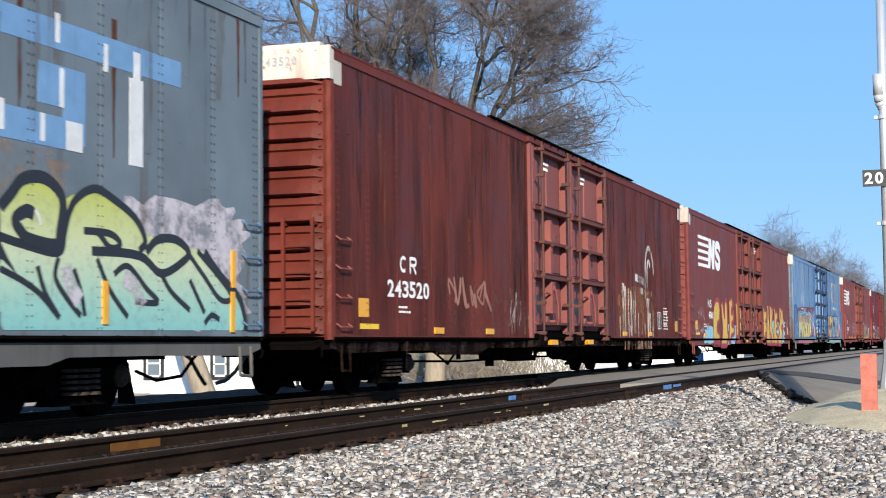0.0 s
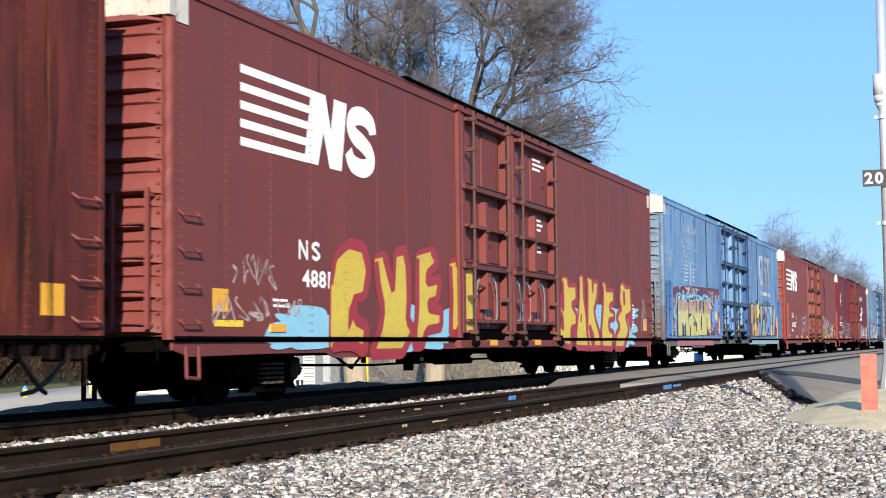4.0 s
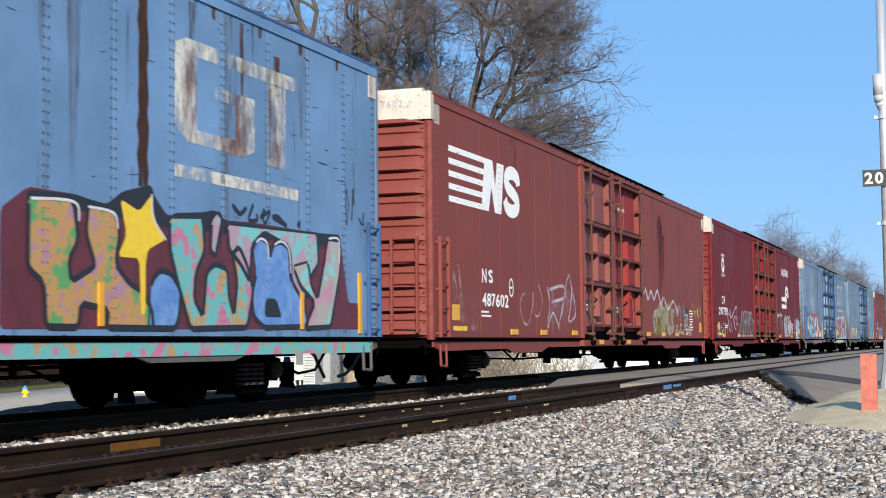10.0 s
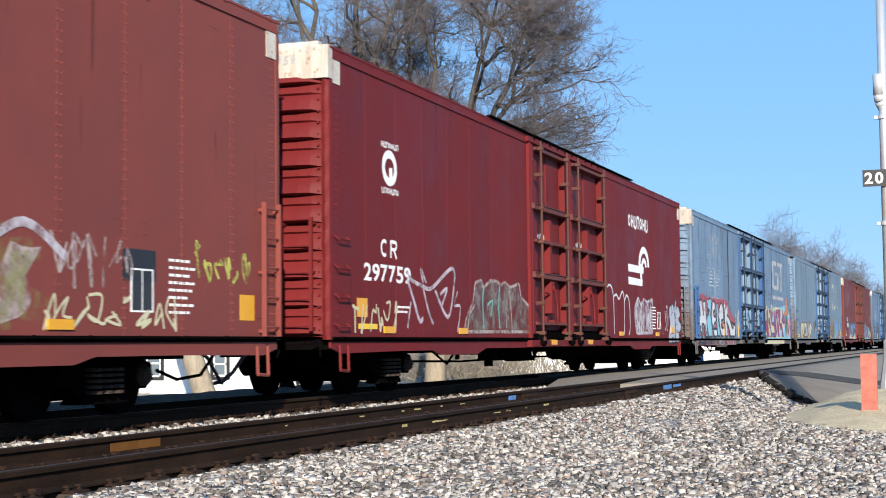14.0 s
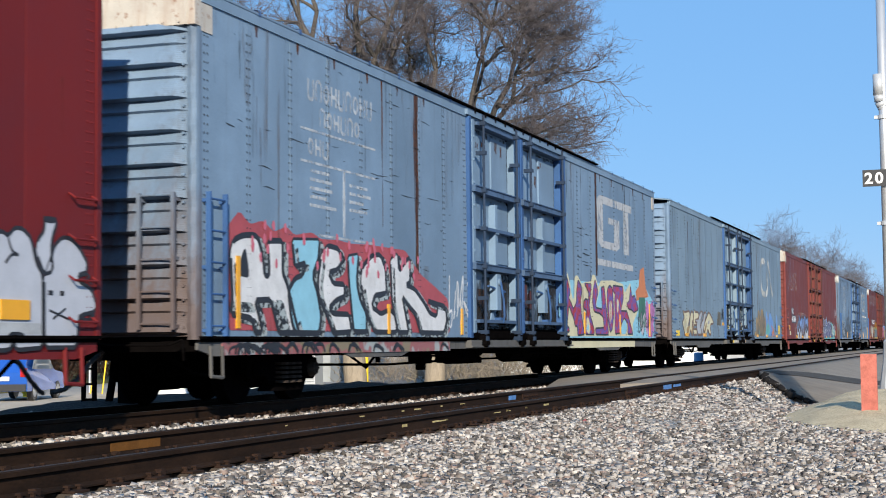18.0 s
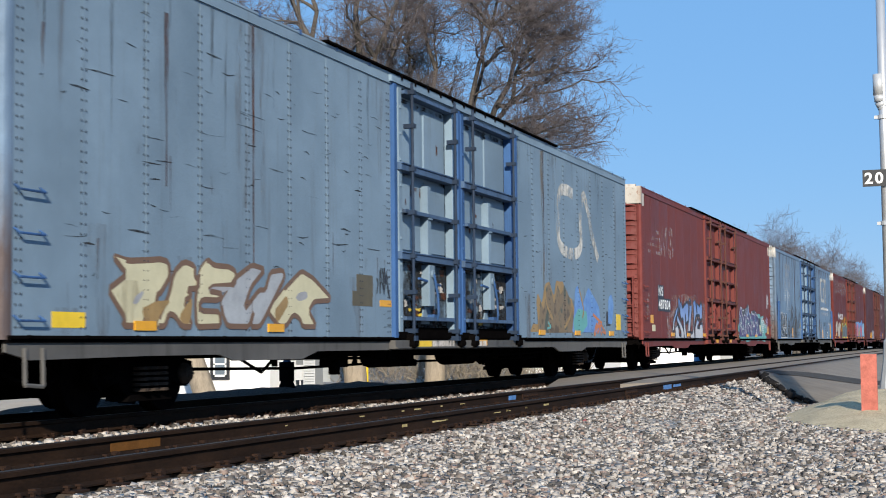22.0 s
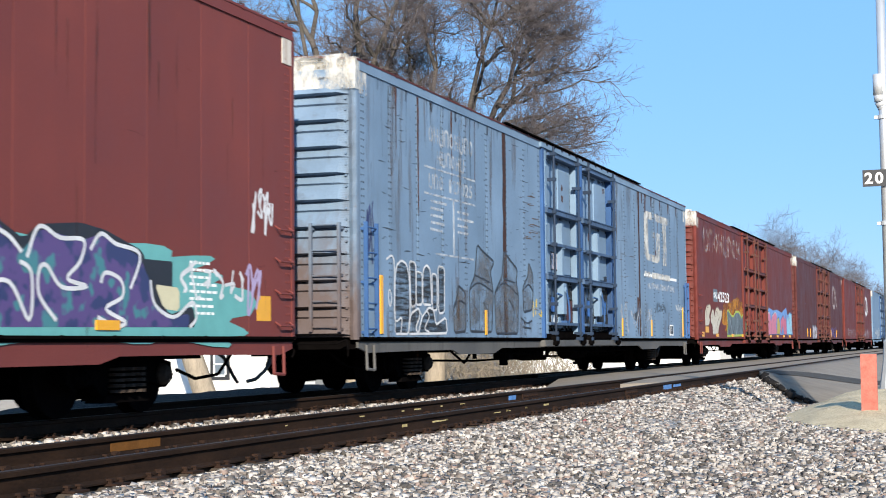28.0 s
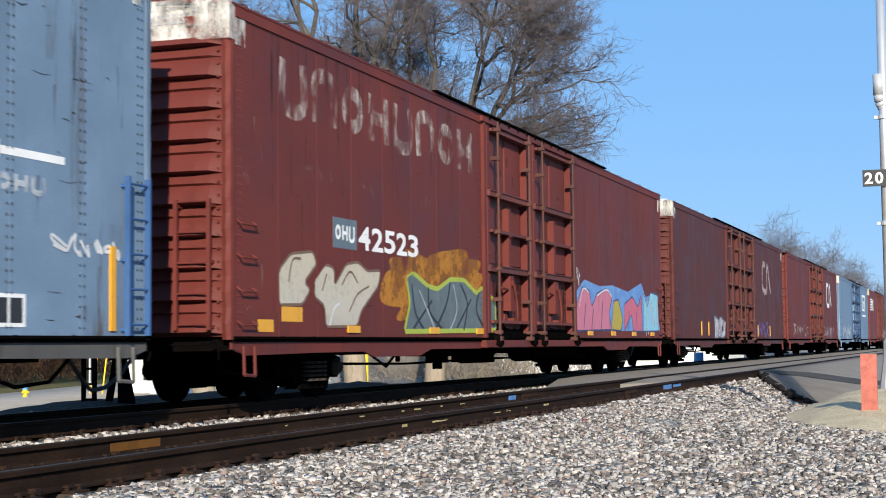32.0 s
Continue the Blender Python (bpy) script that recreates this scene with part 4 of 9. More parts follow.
def cut_lever(bm):
    pipe(bm, [(-0.14, -1.45, 0.86), (-0.2, -1.3, 0.8), (-0.26, -0.6, 0.8), (-0.6, -0.2, 0.86), (-0.82, -0.1, 0.7)], 0.014)
    pipe(bm, [(-0.14, -1.45, 0.86), (-0.2, -1.5, 0.7), (-0.16, -1.48, 0.62)], 0.016)


def air_hose(bm):
    pts = [(-0.1, -0.35, 0.72), (-0.35, -0.36, 0.62), (-0.6, -0.34, 0.42), (-0.82, -0.3, 0.3), (-0.98, -0.24, 0.27)]
    pipe(bm, pts, 0.028, 7)


def stirrup(bm):
    pipe(bm, [(0.0, SIDE + 0.0, 0.78), (0.0, SIDE - 0.01, 0.42), (0.3, SIDE - 0.01, 0.4), (0.3, SIDE, 0.78)], 0.022, 6)


def side_ladder(bm):
    for x in (0.0, 0.42):
        soft_box(bm, x - 0.02, x + 0.02, SIDE - 0.11, SIDE - 0.05, 0.9, 2.62, 0.004)
        for z in (0.95, 1.7, 2.5):
            bx(bm, x - 0.02, x + 0.02, SIDE - 0.06, SIDE, z, z + 0.04)
    for i in range(5):
        cyl(bm, (-0.02, SIDE - 0.085, 1.02 + i * 0.38), (0.44, SIDE - 0.085, 1.02 + i * 0.38), 0.014, 6)


def end_ladder(bm):
    for y in (-1.36, -0.9):
        soft_box(bm, -0.22, -0.16, y - 0.022, y + 0.022, 0.98, 2.6, 0.004)
        for z in (1.0, 1.8, 2.5):
            bx(bm, -0.17, -0.03, y - 0.02, y + 0.02, z, z + 0.04)
    for i in range(5):
        cyl(bm, (-0.19, -1.38, 1.05 + i * 0.38), (-0.19, -0.88, 1.05 + i * 0.38), 0.014, 6)


def grab_iron(bm):
    pipe(bm, [(0.0, SIDE, 0.03), (0.0, SIDE - 0.075, -0.02), (0.42, SIDE - 0.075, -0.02), (0.42, SIDE, 0.03)], 0.013, 6)


def sheet_plate(width):
    def build(bm):
        soft_box(bm, 0.005, width - 0.005, 0.0, 0.05, 0.89, 4.9, 0.002)
    return build


def lap_strip(bm):
    soft_box(bm, -0.03, 0.03, -0.002, 0.004, 0.9, 4.89, 0.001)


def rivet_column(bm):
    for dx in (-0.04, 0.04):
        for i in range(36):
            z = 0.98 + i * 0.107
            a = [bm.verts.new((dx + 0.02 * c, 0.0, z + 0.02 * s)) for c, s in ((1, 0), (0, 1), (-1, 0), (0, -1))]
            t = bm.verts.new((dx, -0.012, z))
            for j in range(4):
                bm.faces.new((a[j], a[(j + 1) % 4], t))


def door_panel(w):
    def build(bm):
        soft_box(bm, 0, w, 0.0, 0.05, 0.93, 4.9, 0.01)
    return build


def inset_panel(w, h):
    def build(bm):
        soft_box(bm, 0.0, w, -0.024, 0.0, 0.0, h, 0.02)
    return build


def door_rail(w):
    def build(bm):
        soft_box(bm, 0.02, w - 0.02, -0.2, 0.0, -0.06, 0.06, 0.01)
        bx(bm, 0.02, w - 0.02, -0.22, -0.2, 0.04, 0.06)
    return build


def door_stile(bm):
    soft_box(bm, -0.08, 0.08, -0.14, 0.0, 0.93, 4.92, 0.012)
    for i in range(9):
        bx(bm, -0.02, 0.02, -0.155, -0.14, 1.2 + i * 0.42, 1.24 + i * 0.42)


def lock_rod(bm):
    cyl(bm, (0, -0.24, 0.86), (0, -0.24, 5.0), 0.026, 8)
    for z in (1.0, 1.62, 2.2, 2.9, 3.6, 4.3, 4.85):
        bx(bm, -0.045, 0.045, -0.29, -0.1, z - 0.035, z + 0.035)
    bx(bm, -0.06, 0.06, -0.29, -0.1, 0.84, 0.92)


def centre_post(bm):
    soft_box(bm, -0.085, 0.085, -0.15, 0.0, 2.26, 3.42, 0.01)
    bx(bm, -0.1, 0.1, -0.175, -0.02, 2.86, 2.98)


def thin_rail(w):
    def build(bm):
        bx(bm, 0.25, w - 0.2, -0.18, 0.0, -0.03, 0.03)
    return build


def crank_box(bm):
    soft_box(bm, -0.14, 0.14, -0.17, 0.0, 1.42, 2.1, 0.02)
    cyl(bm, (0, -0.2, 1.95), (0, -0.02, 1.95), 0.07, 10)
    prism(bm, [(-0.2, 1.12), (0.18, 1.12), (0.18, 1.16), (0.0, 1.36), (-0.1, 1.36), (-0.2, 1.16)], -0.05, 0.0)


def crank_handle(bm):
    pipe(bm, [(0, -0.2, 1.95), (0.13, -0.22, 1.6), (0.16, -0.22, 1.3), (0.2, -0.18, 1.18)], 0.022, 6)
    bx(bm, 0.08, 0.22, -0.17, -0.04, 1.2, 1.28)
    cyl(bm, (-0.55, -0.13, 1.86), (0.5, -0.13, 1.78), 0.022, 6)


def door_roller(bm):
    bx(bm, -0.1, 0.1, -0.26, -0.12, 0.74, 0.95)
    cyl(bm, (-0.06, -0.29, 0.78), (-0.06, -0.2, 0.78), 0.06, 10)
    cyl(bm, (0.06, -0.29, 0.8), (0.06, -0.2, 0.8), 0.05, 10)


def build_truck(car, x):
    truck = shared("truck", "bolster", bolster, STEEL_BLACK, car, "grimy four-wheel freight truck, black with the shade under the car", (x, 0, 0))
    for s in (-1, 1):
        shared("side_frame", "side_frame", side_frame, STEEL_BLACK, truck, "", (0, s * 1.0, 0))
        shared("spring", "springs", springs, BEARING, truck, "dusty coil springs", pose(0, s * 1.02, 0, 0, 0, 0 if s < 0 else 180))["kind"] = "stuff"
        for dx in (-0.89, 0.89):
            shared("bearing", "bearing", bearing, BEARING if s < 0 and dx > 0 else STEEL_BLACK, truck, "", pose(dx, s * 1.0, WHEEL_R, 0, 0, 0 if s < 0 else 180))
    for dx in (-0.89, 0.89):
        WHEELSETS.append((shared("wheelset", "wheelset", wheelset, WHEEL_STEEL, truck, "pair of grimy steel wheels on an axle, shade in their colour", (dx, 0, WHEEL_R)), dx))


def boxcar(start, label, body, end=None, doors=None, cap=None, riveted=True, front="grab", rear="grab", door_trim=None, sill=None, seams=None, roof_mat=None, near=True):
    """A long box car. start: where its front end stands at 0 s."""
    car = tagged(new("boxcar"), label, "box car", "cars of the freight train")
    car.location = (start, TRACK_Y, 0)
    CARS.append((car, start))
    end, sill = end or body, sill or body
    doors = doors or (body, body)
    trim = door_trim or body
    rod = P_ROD if trim in (P_BLUETRIM, P_GREYEDGE) else P_RODRED
    rail_mat = P_RAILBLUE if rod is P_ROD else P_RAILRED
    shared("end_wall", "end_wall", end_wall, end, car, "corrugated steel end", smooth=False)
    shared("rear_wall", "end_wall", end_wall, end, car, "", pose(BODY, 0, 0, 0, 0, 180))
    shared("corner_post", "corner_post", corner_post, end, car)
    shared("corner_post", "corner_post", corner_post, end, car, "", pose(BODY, 0, 0, 0, 0, 0) @ Matrix.Diagonal((-1, 1, 1, 1)))
    shared("riveted_seam", "end_rivets", end_rivets, end, car)["kind"] = "stuff"
    if cap:
        shared("end_cap", "white_cap", white_cap, cap, car, "white painted top of the end")
        shared("corner_cap", "side_cap", side_cap, cap, car)
        shared("corner_cap", "side_cap", side_cap, cap, car, "", (BODY - 0.39, 0, 0))
    shared("roof", "roof", roof, roof_mat or body, car, "shallow steel roof")
    shared("roof_seam", "roof_seams", roof_seams, roof_mat or trim, car, "raised roof seams")["kind"] = "stuff"
    shared("top_chord", "top_chord", top_chord, body, car)
    shared("door_hood", "track_hood", track_hood, STEEL_BLACK, car, "black door track hood")
    shared("side_sill", "side_sill", side_sill, sill, car)
    shared("sill_ledge", "sill_ledge", sill_ledge, STEEL_BLACK, car, "black ledge along the sill")
    shared("door_track", "lower_track", lower_track, sill, car, "grimy lower door track")
    shared("door_recess", "door_recess", lambda bm: bx(bm, 10.16, 16.64, SIDE - 0.055, SIDE + 0.04, 0.888, 0.985), STEEL_BLACK, car, "black bar under the doors")
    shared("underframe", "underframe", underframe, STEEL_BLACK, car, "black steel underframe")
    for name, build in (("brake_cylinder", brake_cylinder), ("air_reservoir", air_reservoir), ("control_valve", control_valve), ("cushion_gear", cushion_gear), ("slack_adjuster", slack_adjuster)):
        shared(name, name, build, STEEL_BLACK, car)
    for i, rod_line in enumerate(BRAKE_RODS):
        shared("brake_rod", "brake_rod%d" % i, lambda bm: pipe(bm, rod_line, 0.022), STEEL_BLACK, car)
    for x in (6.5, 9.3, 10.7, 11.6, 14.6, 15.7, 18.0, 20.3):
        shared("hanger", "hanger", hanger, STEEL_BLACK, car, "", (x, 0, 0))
    shared("far_wall", "far_wall", lambda bm: bx(bm, 0.05, BODY - 0.05, HALF - 0.05, HALF, 0.89, 4.95), body, car)
    # the side, sheet by sheet
    for x0, x1 in ((0.07, 10.0), (16.8, BODY - 0.07)):
        w = (x1 - x0) / 8
        for i in range(8):
            shared("side_sheet", "sheet%.3f" % w, sheet_plate(w), body, car, "", (x0 + i * w, SIDE, 0))
            if i and near:
                if riveted:
                    shared("riveted_seam", "rivet_column", rivet_column, seams or body, car, "", (x0 + i * w, SIDE - 0.001, 0))["kind"] = "stuff"
                if riveted and i in (1, 4, 7):
                    shared("lap_strip", "lap_strip", lap_strip, body, car, "", (x0 + i * w + (0 if not riveted else 0.0), SIDE, 0))
        if near:
            for e in (x0 + 0.12, x1 - 0.12):
                shared("riveted_seam", "rivet_column", rivet_column, seams or body, car, "", (e, SIDE - 0.001, 0))["kind"] = "stuff"
    for x in (10.08, 13.2, 16.72):
        shared("door_post", "door_post", lambda bm: soft_box(bm, -0.075, 0.075, SIDE - 0.06, SIDE + 0.2, 0.89, 4.92, 0.012), trim, car, "", (x, 0, 0))
    # two plug doors
    for k, (x0, x1) in enumerate(DOORS):
        w = x1 - x0
        door = shared("door", "door%.3f" % w, door_panel(w), doors[k], car, "plug door with lock rods", (x0, DOOR, 0))
        for z0, z1 in ((3.72, 4.78), (2.32, 3.5), (1.1, 2.1)):
            for p0, p1 in ((0.42, w * 0.47), (w * 0.53, w - 0.3)):
                shared("door_panel", "inset%.3f_%.3f" % (p1 - p0, z1 - z0), inset_panel(p1 - p0, z1 - z0), doors[k], door, "", (p0, 0, z0))
        for z in (2.2, 3.62):
            shared("door_rail", "door_rail%.3f" % w, door_rail(w), rail_mat, door, "", (0, 0, z))
        for z in (2.92, 1.2, 4.84):
            shared("thin_rail", "thin_rail%.3f" % w, thin_rail(w), rail_mat, door, "", (0, 0, z))
        # black strips stand in for the shade in the recess beside each stile
        for x in (0.24, w - 0.31):
            shared("gasket", "gasket", lambda bm: bx(bm, 0, 0.07, -0.008, 0.004, 0.95, 4.9), STEEL_BLACK, door, "black strip for the shaded recess beside a stile", (x, 0, 0))
        for x in (0.13, w - 0.13):
            shared("door_stile", "door_stile", door_stile, trim if k else doors[k], door, "", (x, 0, 0))
        for x in (0.42, w - 0.34):
            shared("lock_rod", "lock_rod", lock_rod, rod, door, "", (x, 0, 0))
        shared("centre_post", "centre_post", centre_post, doors[k], door, "", (w * 0.5, 0, 0))
        shared("crank_box", "crank_box", crank_box, doors[k], door, "", (w * 0.52, 0, 0))
        shared("crank_handle", "crank_handle", crank_handle, trim, door, "", (w * 0.52, 0, 0))
        for x in (0.42, w - 0.1):
            shared("door_roller", "door_roller", door_roller, STEEL_BLACK, door, "", (x, 0, 0))
    # ladders, grab irons, steps
    shared("end_ladder", "end_ladder", end_ladder, end, car, "steel ladder on the end")
    for where, style in ((0.12, front), (BODY - 0.56, rear)):
        if style == "ladder":
            shared("side_ladder", "side_ladder", side_ladder, trim, car, "steel side ladder", (where, 0, 0))
        else:
            for i in range(4):
                shared("grab_iron", "grab_iron", grab_iron, trim, car, "", (where, 0, 1.06 + i * 0.42))
    for x in (0.3, BODY - 0.62):
        shared("stirrup", "stirrup", stirrup, sill, car, "", (x, 0, 0))
    for e in (0, 1):
        m = pose(0, 0, 0) if e == 0 else pose(BODY, 0, 0) @ Matrix.Diagonal((-1, 1, 1, 1))
        shared("coupler", "coupler", coupler, STEEL_BLACK, car, "cast knuckle coupler", m)
        shared("cut_lever", "cut_lever", cut_lever, STEEL_BLACK, car, "", m)
        shared("air_hose", "air_hose", air_hose, HOSE, car, "", m)
    for x in TRUCKS:
        build_truck(car, x)
    return car


# ---------------------------------------------------------------- lettering and spray paint on the sides


def skin(step=0.0):
    return SIDE - 0.003 - 0.35 * step


def rects(car, name, boxes, material, label="", y=0.0):
    """Flat painted or stuck-on oblongs: (u0, u1, z0, z1)."""
    if name == "yellow_label" and len(boxes) > 1:
        return [rects(car, name, [b], material, label, y) for b in boxes][0]
    bm = bmesh.new()
    for i, (u0, u1, z0, z1) in enumerate(boxes):
        d = sink(u0) if name != "track_paint" else 0.0
        bx(bm, u0, u1, skin(y) + d - 0.0006 - 0.0002 * i, SIDE + d + 0.01, z0, z1)
    return part(name, bm, material, car, label)


def digits(car, text, u0, u1, z0, z1, material=None, label="", off=0.0):
    w = (u1 - u0) / len(text)
    for i, ch in enumerate(text):
        bm = bmesh.new()
        k = 0.24 if ch == "1" else 0.06
        put_glyph(bm, ch, 0.025, u0 + w * (i + k * 0.8), u0 + w * (i + 1 - k), z0, z1, skin(0.003 + off))
        part("numeral", bm, material or WHITE, car)


def sink(u):
    """How far the door panels lie behind the side."""
    return DOOR - 0.024 - SIDE if 10.25 < u < 16.55 else 0.0


def stencil(car, u, z, rows, seed=1, w=0.7, h=0.035, gap=0.075, material=None):
    """Rows of small lettering too small to read, as bars."""
    rng = random.Random(seed)
    bm = bmesh.new()
    for r in range(rows):
        x, zz = u, z - r * gap
        end = u + w * rng.uniform(0.6, 1)
        while x < end:
            l = rng.uniform(0.05, 0.16)
            bx(bm, x, x + l, skin(0.002) + sink(x), SIDE + sink(x) + 0.01, zz, zz + h)
            x += l + 0.03
    ob = part("stencilling", bm, material or WHITE, car, "small white stencilled data")
    ob["kind"] = "stuff"
    return ob


def reflectors(car, flat, tall=(), z=0.99):
    bs = [(u, u + 0.46, z - 0.03, z + 0.075) for u in flat] + [(u, u + 0.105, zz, zz + h) for u, zz, h in tall]
    for b in bs:
        bm = bmesh.new()
        low = 9.9 < b[0] < 16.9 and b[1] - b[0] > 0.2
        bx(bm, b[0], b[1], SIDE - (0.104 if low else 0.02), SIDE + 0.01, b[2] - 0.21 * low, b[3] - 0.21 * low)
        part("reflector", bm, YELLOW, car, "yellow reflective strip")


def strip(bm, pts, w, y, taper=False):
    """A ribbon of paint along (u, z) points."""
    n = len(pts)
    left, right = [], []
    for i, p in enumerate(pts):
        a, b = pts[max(0, i - 1)], pts[min(n - 1, i + 1)]
        d = Vector((b[0] - a[0], b[1] - a[1]))
        d = d.normalized() if d.length > 1e-6 else Vector((1, 0))
        k = w / 2 * (math.sin(math.pi * (0.12 + 0.76 * i / (n - 1))) if taper else 1)
        left.append(bm.verts.new((p[0] - d.y * k, y - 0.00012 * i, p[1] + d.x * k)))
        right.append(bm.verts.new((p[0] + d.y * k, y - 0.00012 * i, p[1] - d.x * k)))
    for i in range(n - 1):
        bm.faces.new((right[i], right[i + 1], left[i + 1], left[i]))


def curve(pts, k=6):
    """A smooth line through (u, z) points."""
    out = []
    n = len(pts)
    for i in range(n - 1):
        p0, p1, p2, p3 = (Vector(pts[max(0, min(n - 1, i + j))]) for j in (-1, 0, 1, 2))
        for s in range(k):
            t = s / k
            out.append(tuple(0.5 * (2 * p1 + (p2 - p0) * t + (2 * p0 - 5 * p1 + 4 * p2 - p3) * t * t + (3 * p1 - p0 - 3 * p2 + p3) * t ** 3)))
    return out + [tuple(pts[-1])]


def scrawl(car, u0, u1, z0, z1, material, seed, strokes=6, w=0.035, label="hand-sprayed scrawl", loops=True):
    """A quick illegible tag of looping strokes."""
    rng = random.Random(seed)
    cell, base = (u1 - u0) / strokes, None
    for s in range(strokes):
        pts = []
        c = u0 + cell * (s + 0.5)
        for k in range(rng.choice((4, 5, 6))):
            pts.append((c + rng.uniform(-0.6, 0.6) * cell, z0 + (z1 - z0) * (rng.random() if loops else (k % 2) * rng.uniform(0.7, 1))))
        bm = bmesh.new()
        strip(bm, curve(pts, 6), w * rng.uniform(0.8, 1.25), skin(0.006 + 0.0005 * s))
        ob = part("stroke" if base else "spray_tag", bm, material, base or car, "" if base else label)
        base = base or ob
    return base


def cloud(bm, u0, u1, z0, z1, y, seed, lumps=16, rough=0.16):
    """A lumpy closed patch of spray."""
    rng = random.Random(seed)
    n, pts = 72, []
    cu, cz, ru, rz = (u0 + u1) / 2, (z0 + z1) / 2, (u1 - u0) / 2, (z1 - z0) / 2
    ph = [rng.uniform(0, 6.283) for _ in range(3)]
    for i in range(n):
        a = 2 * math.pi * i / n
        k = 1 - rough + rough * (abs(math.sin(a * lumps / 2 + ph[0])) * 0.8 + 0.35 * math.sin(a * 3 + ph[1]) + 0.2 * math.sin(a * 7 + ph[2]))
        c, s = math.cos(a), math.sin(a)
        q = 0.55
        pts.append((cu + ru * k * math.copysign(abs(c) ** q, c), max(z0, cz + rz * k * math.copysign(abs(s) ** q, s))))
    f = bm.faces.new([bm.verts.new((p[0], y, p[1])) for p in pts])
    f.normal_update()
    bmesh.ops.triangulate(bm, faces=[f])


def piece(car, letters, u0, u1, z0, z1, fills, edge, back=None, drop=None, shine=None, slant=0.0, seed=1, bulge=0.1, rough=0.12, label="large sprayed letters", warp=0.07, over=1.2, rim=0.05, sizes=None):
    """A sprayed piece: backing, drop shade, outline and fill of every letter, shine."""
    rng = random.Random(seed)
    base = car
    if back:
        bm = bmesh.new()
        cloud(bm, u0 - 0.25, u1 + 0.25, z0, z1 + 0.18, skin(0.001), seed, 14, rough)
        base = part("graffiti", bm, back, car, label)
    n = len(letters)
    cells, x = [], u0
    sizes = sizes or [1.0] * n
    for i, ch in enumerate(letters):
        w = (u1 - u0) * sizes[i] / sum(sizes)
        cells.append((ch, x - w * (over - 1) / 2, x + w * (1 + (over - 1) / 2), z0 + rng.uniform(-0.0, 0.05), z1 - rng.uniform(0, 0.22) * (z1 - z0), slant + rng.uniform(-0.12, 0.12), rng.uniform(-0.35, 0.35), rng.uniform(-bulge, bulge)))
        x += w
    if drop:
        bm = bmesh.new()
        for i, (ch, a, b, lo, hi, sl, sw, be) in enumerate(cells):
            put_glyph(bm, ch, 0.12, a + 0.02, b + 0.16, max(z0, lo - 0.09), hi + 0.03, skin(0.003 + 0.0004 * i), sl, sw, be, warp)
        part("drop_shade", bm, drop, base)
    bm = bmesh.new()
    for i, (ch, a, b, lo, hi, sl, sw, be) in enumerate(cells):
        put_glyph(bm, ch, 0.12, a - rim, b + rim, lo - rim * 0.6, hi + rim, skin(0.006 + 0.0012 * i), sl, sw, be, warp)
    line = part("graffiti" if not back else "outline", bm, edge, base, label if not back else "")
    for i, (ch, a, b, lo, hi, sl, sw, be) in enumerate(cells):
        bm = bmesh.new()
        put_glyph(bm, ch, 0.085, a + 0.01, b - 0.01, lo + 0.01, hi - 0.01, skin(0.0066 + 0.0012 * i), sl, sw, be, warp)
        part("letter", bm, fills[i % len(fills)], base)
    if shine:
        bm = bmesh.new()
        for i, (ch, a, b, lo, hi, sl, sw, be) in enumerate(cells):
            d = 0.0066 + 0.0012 * (n + 1)
            x0, x1 = a + (b - a) * 0.12, a + (b - a) * 0.45
            strip(bm, curve([(x0 + sl * 0.3, lo + (hi - lo) * 0.45), (x0 + sl * 0.4, hi - 0.16), (x0 + 0.08 + sl * 0.45, hi - 0.06), (x1 + sl * 0.45, hi - 0.05)], 5), 0.03, skin(d), True)
        part("shine", bm, shine, base)
    return base


def grid(box, text):
    """Points of a drawing on a grid of 200 by 60 that is laid over a box on the car's side."""
    u0, u1, z0, z1 = box
    return [(u0 + (u1 - u0) * float(a) / 200, z0 + (z1 - z0) * float(b) / 60) for a, b in (p.split(",") for p in text.split())]


def closed(pts, soft=0.2, times=1):
    """A ring through points with its corners rounded off."""
    for _ in range(times):
        ring = []
        for i, (u, z) in enumerate(pts):
            for (p, q) in (pts[i - 1], pts[(i + 1) % len(pts)]):
                k = min(soft, 0.05 / max(0.05, math.hypot(p - u, q - z)))
                ring.append((u + (p - u) * k, z + (q - z) * k))
        pts = ring
    return pts


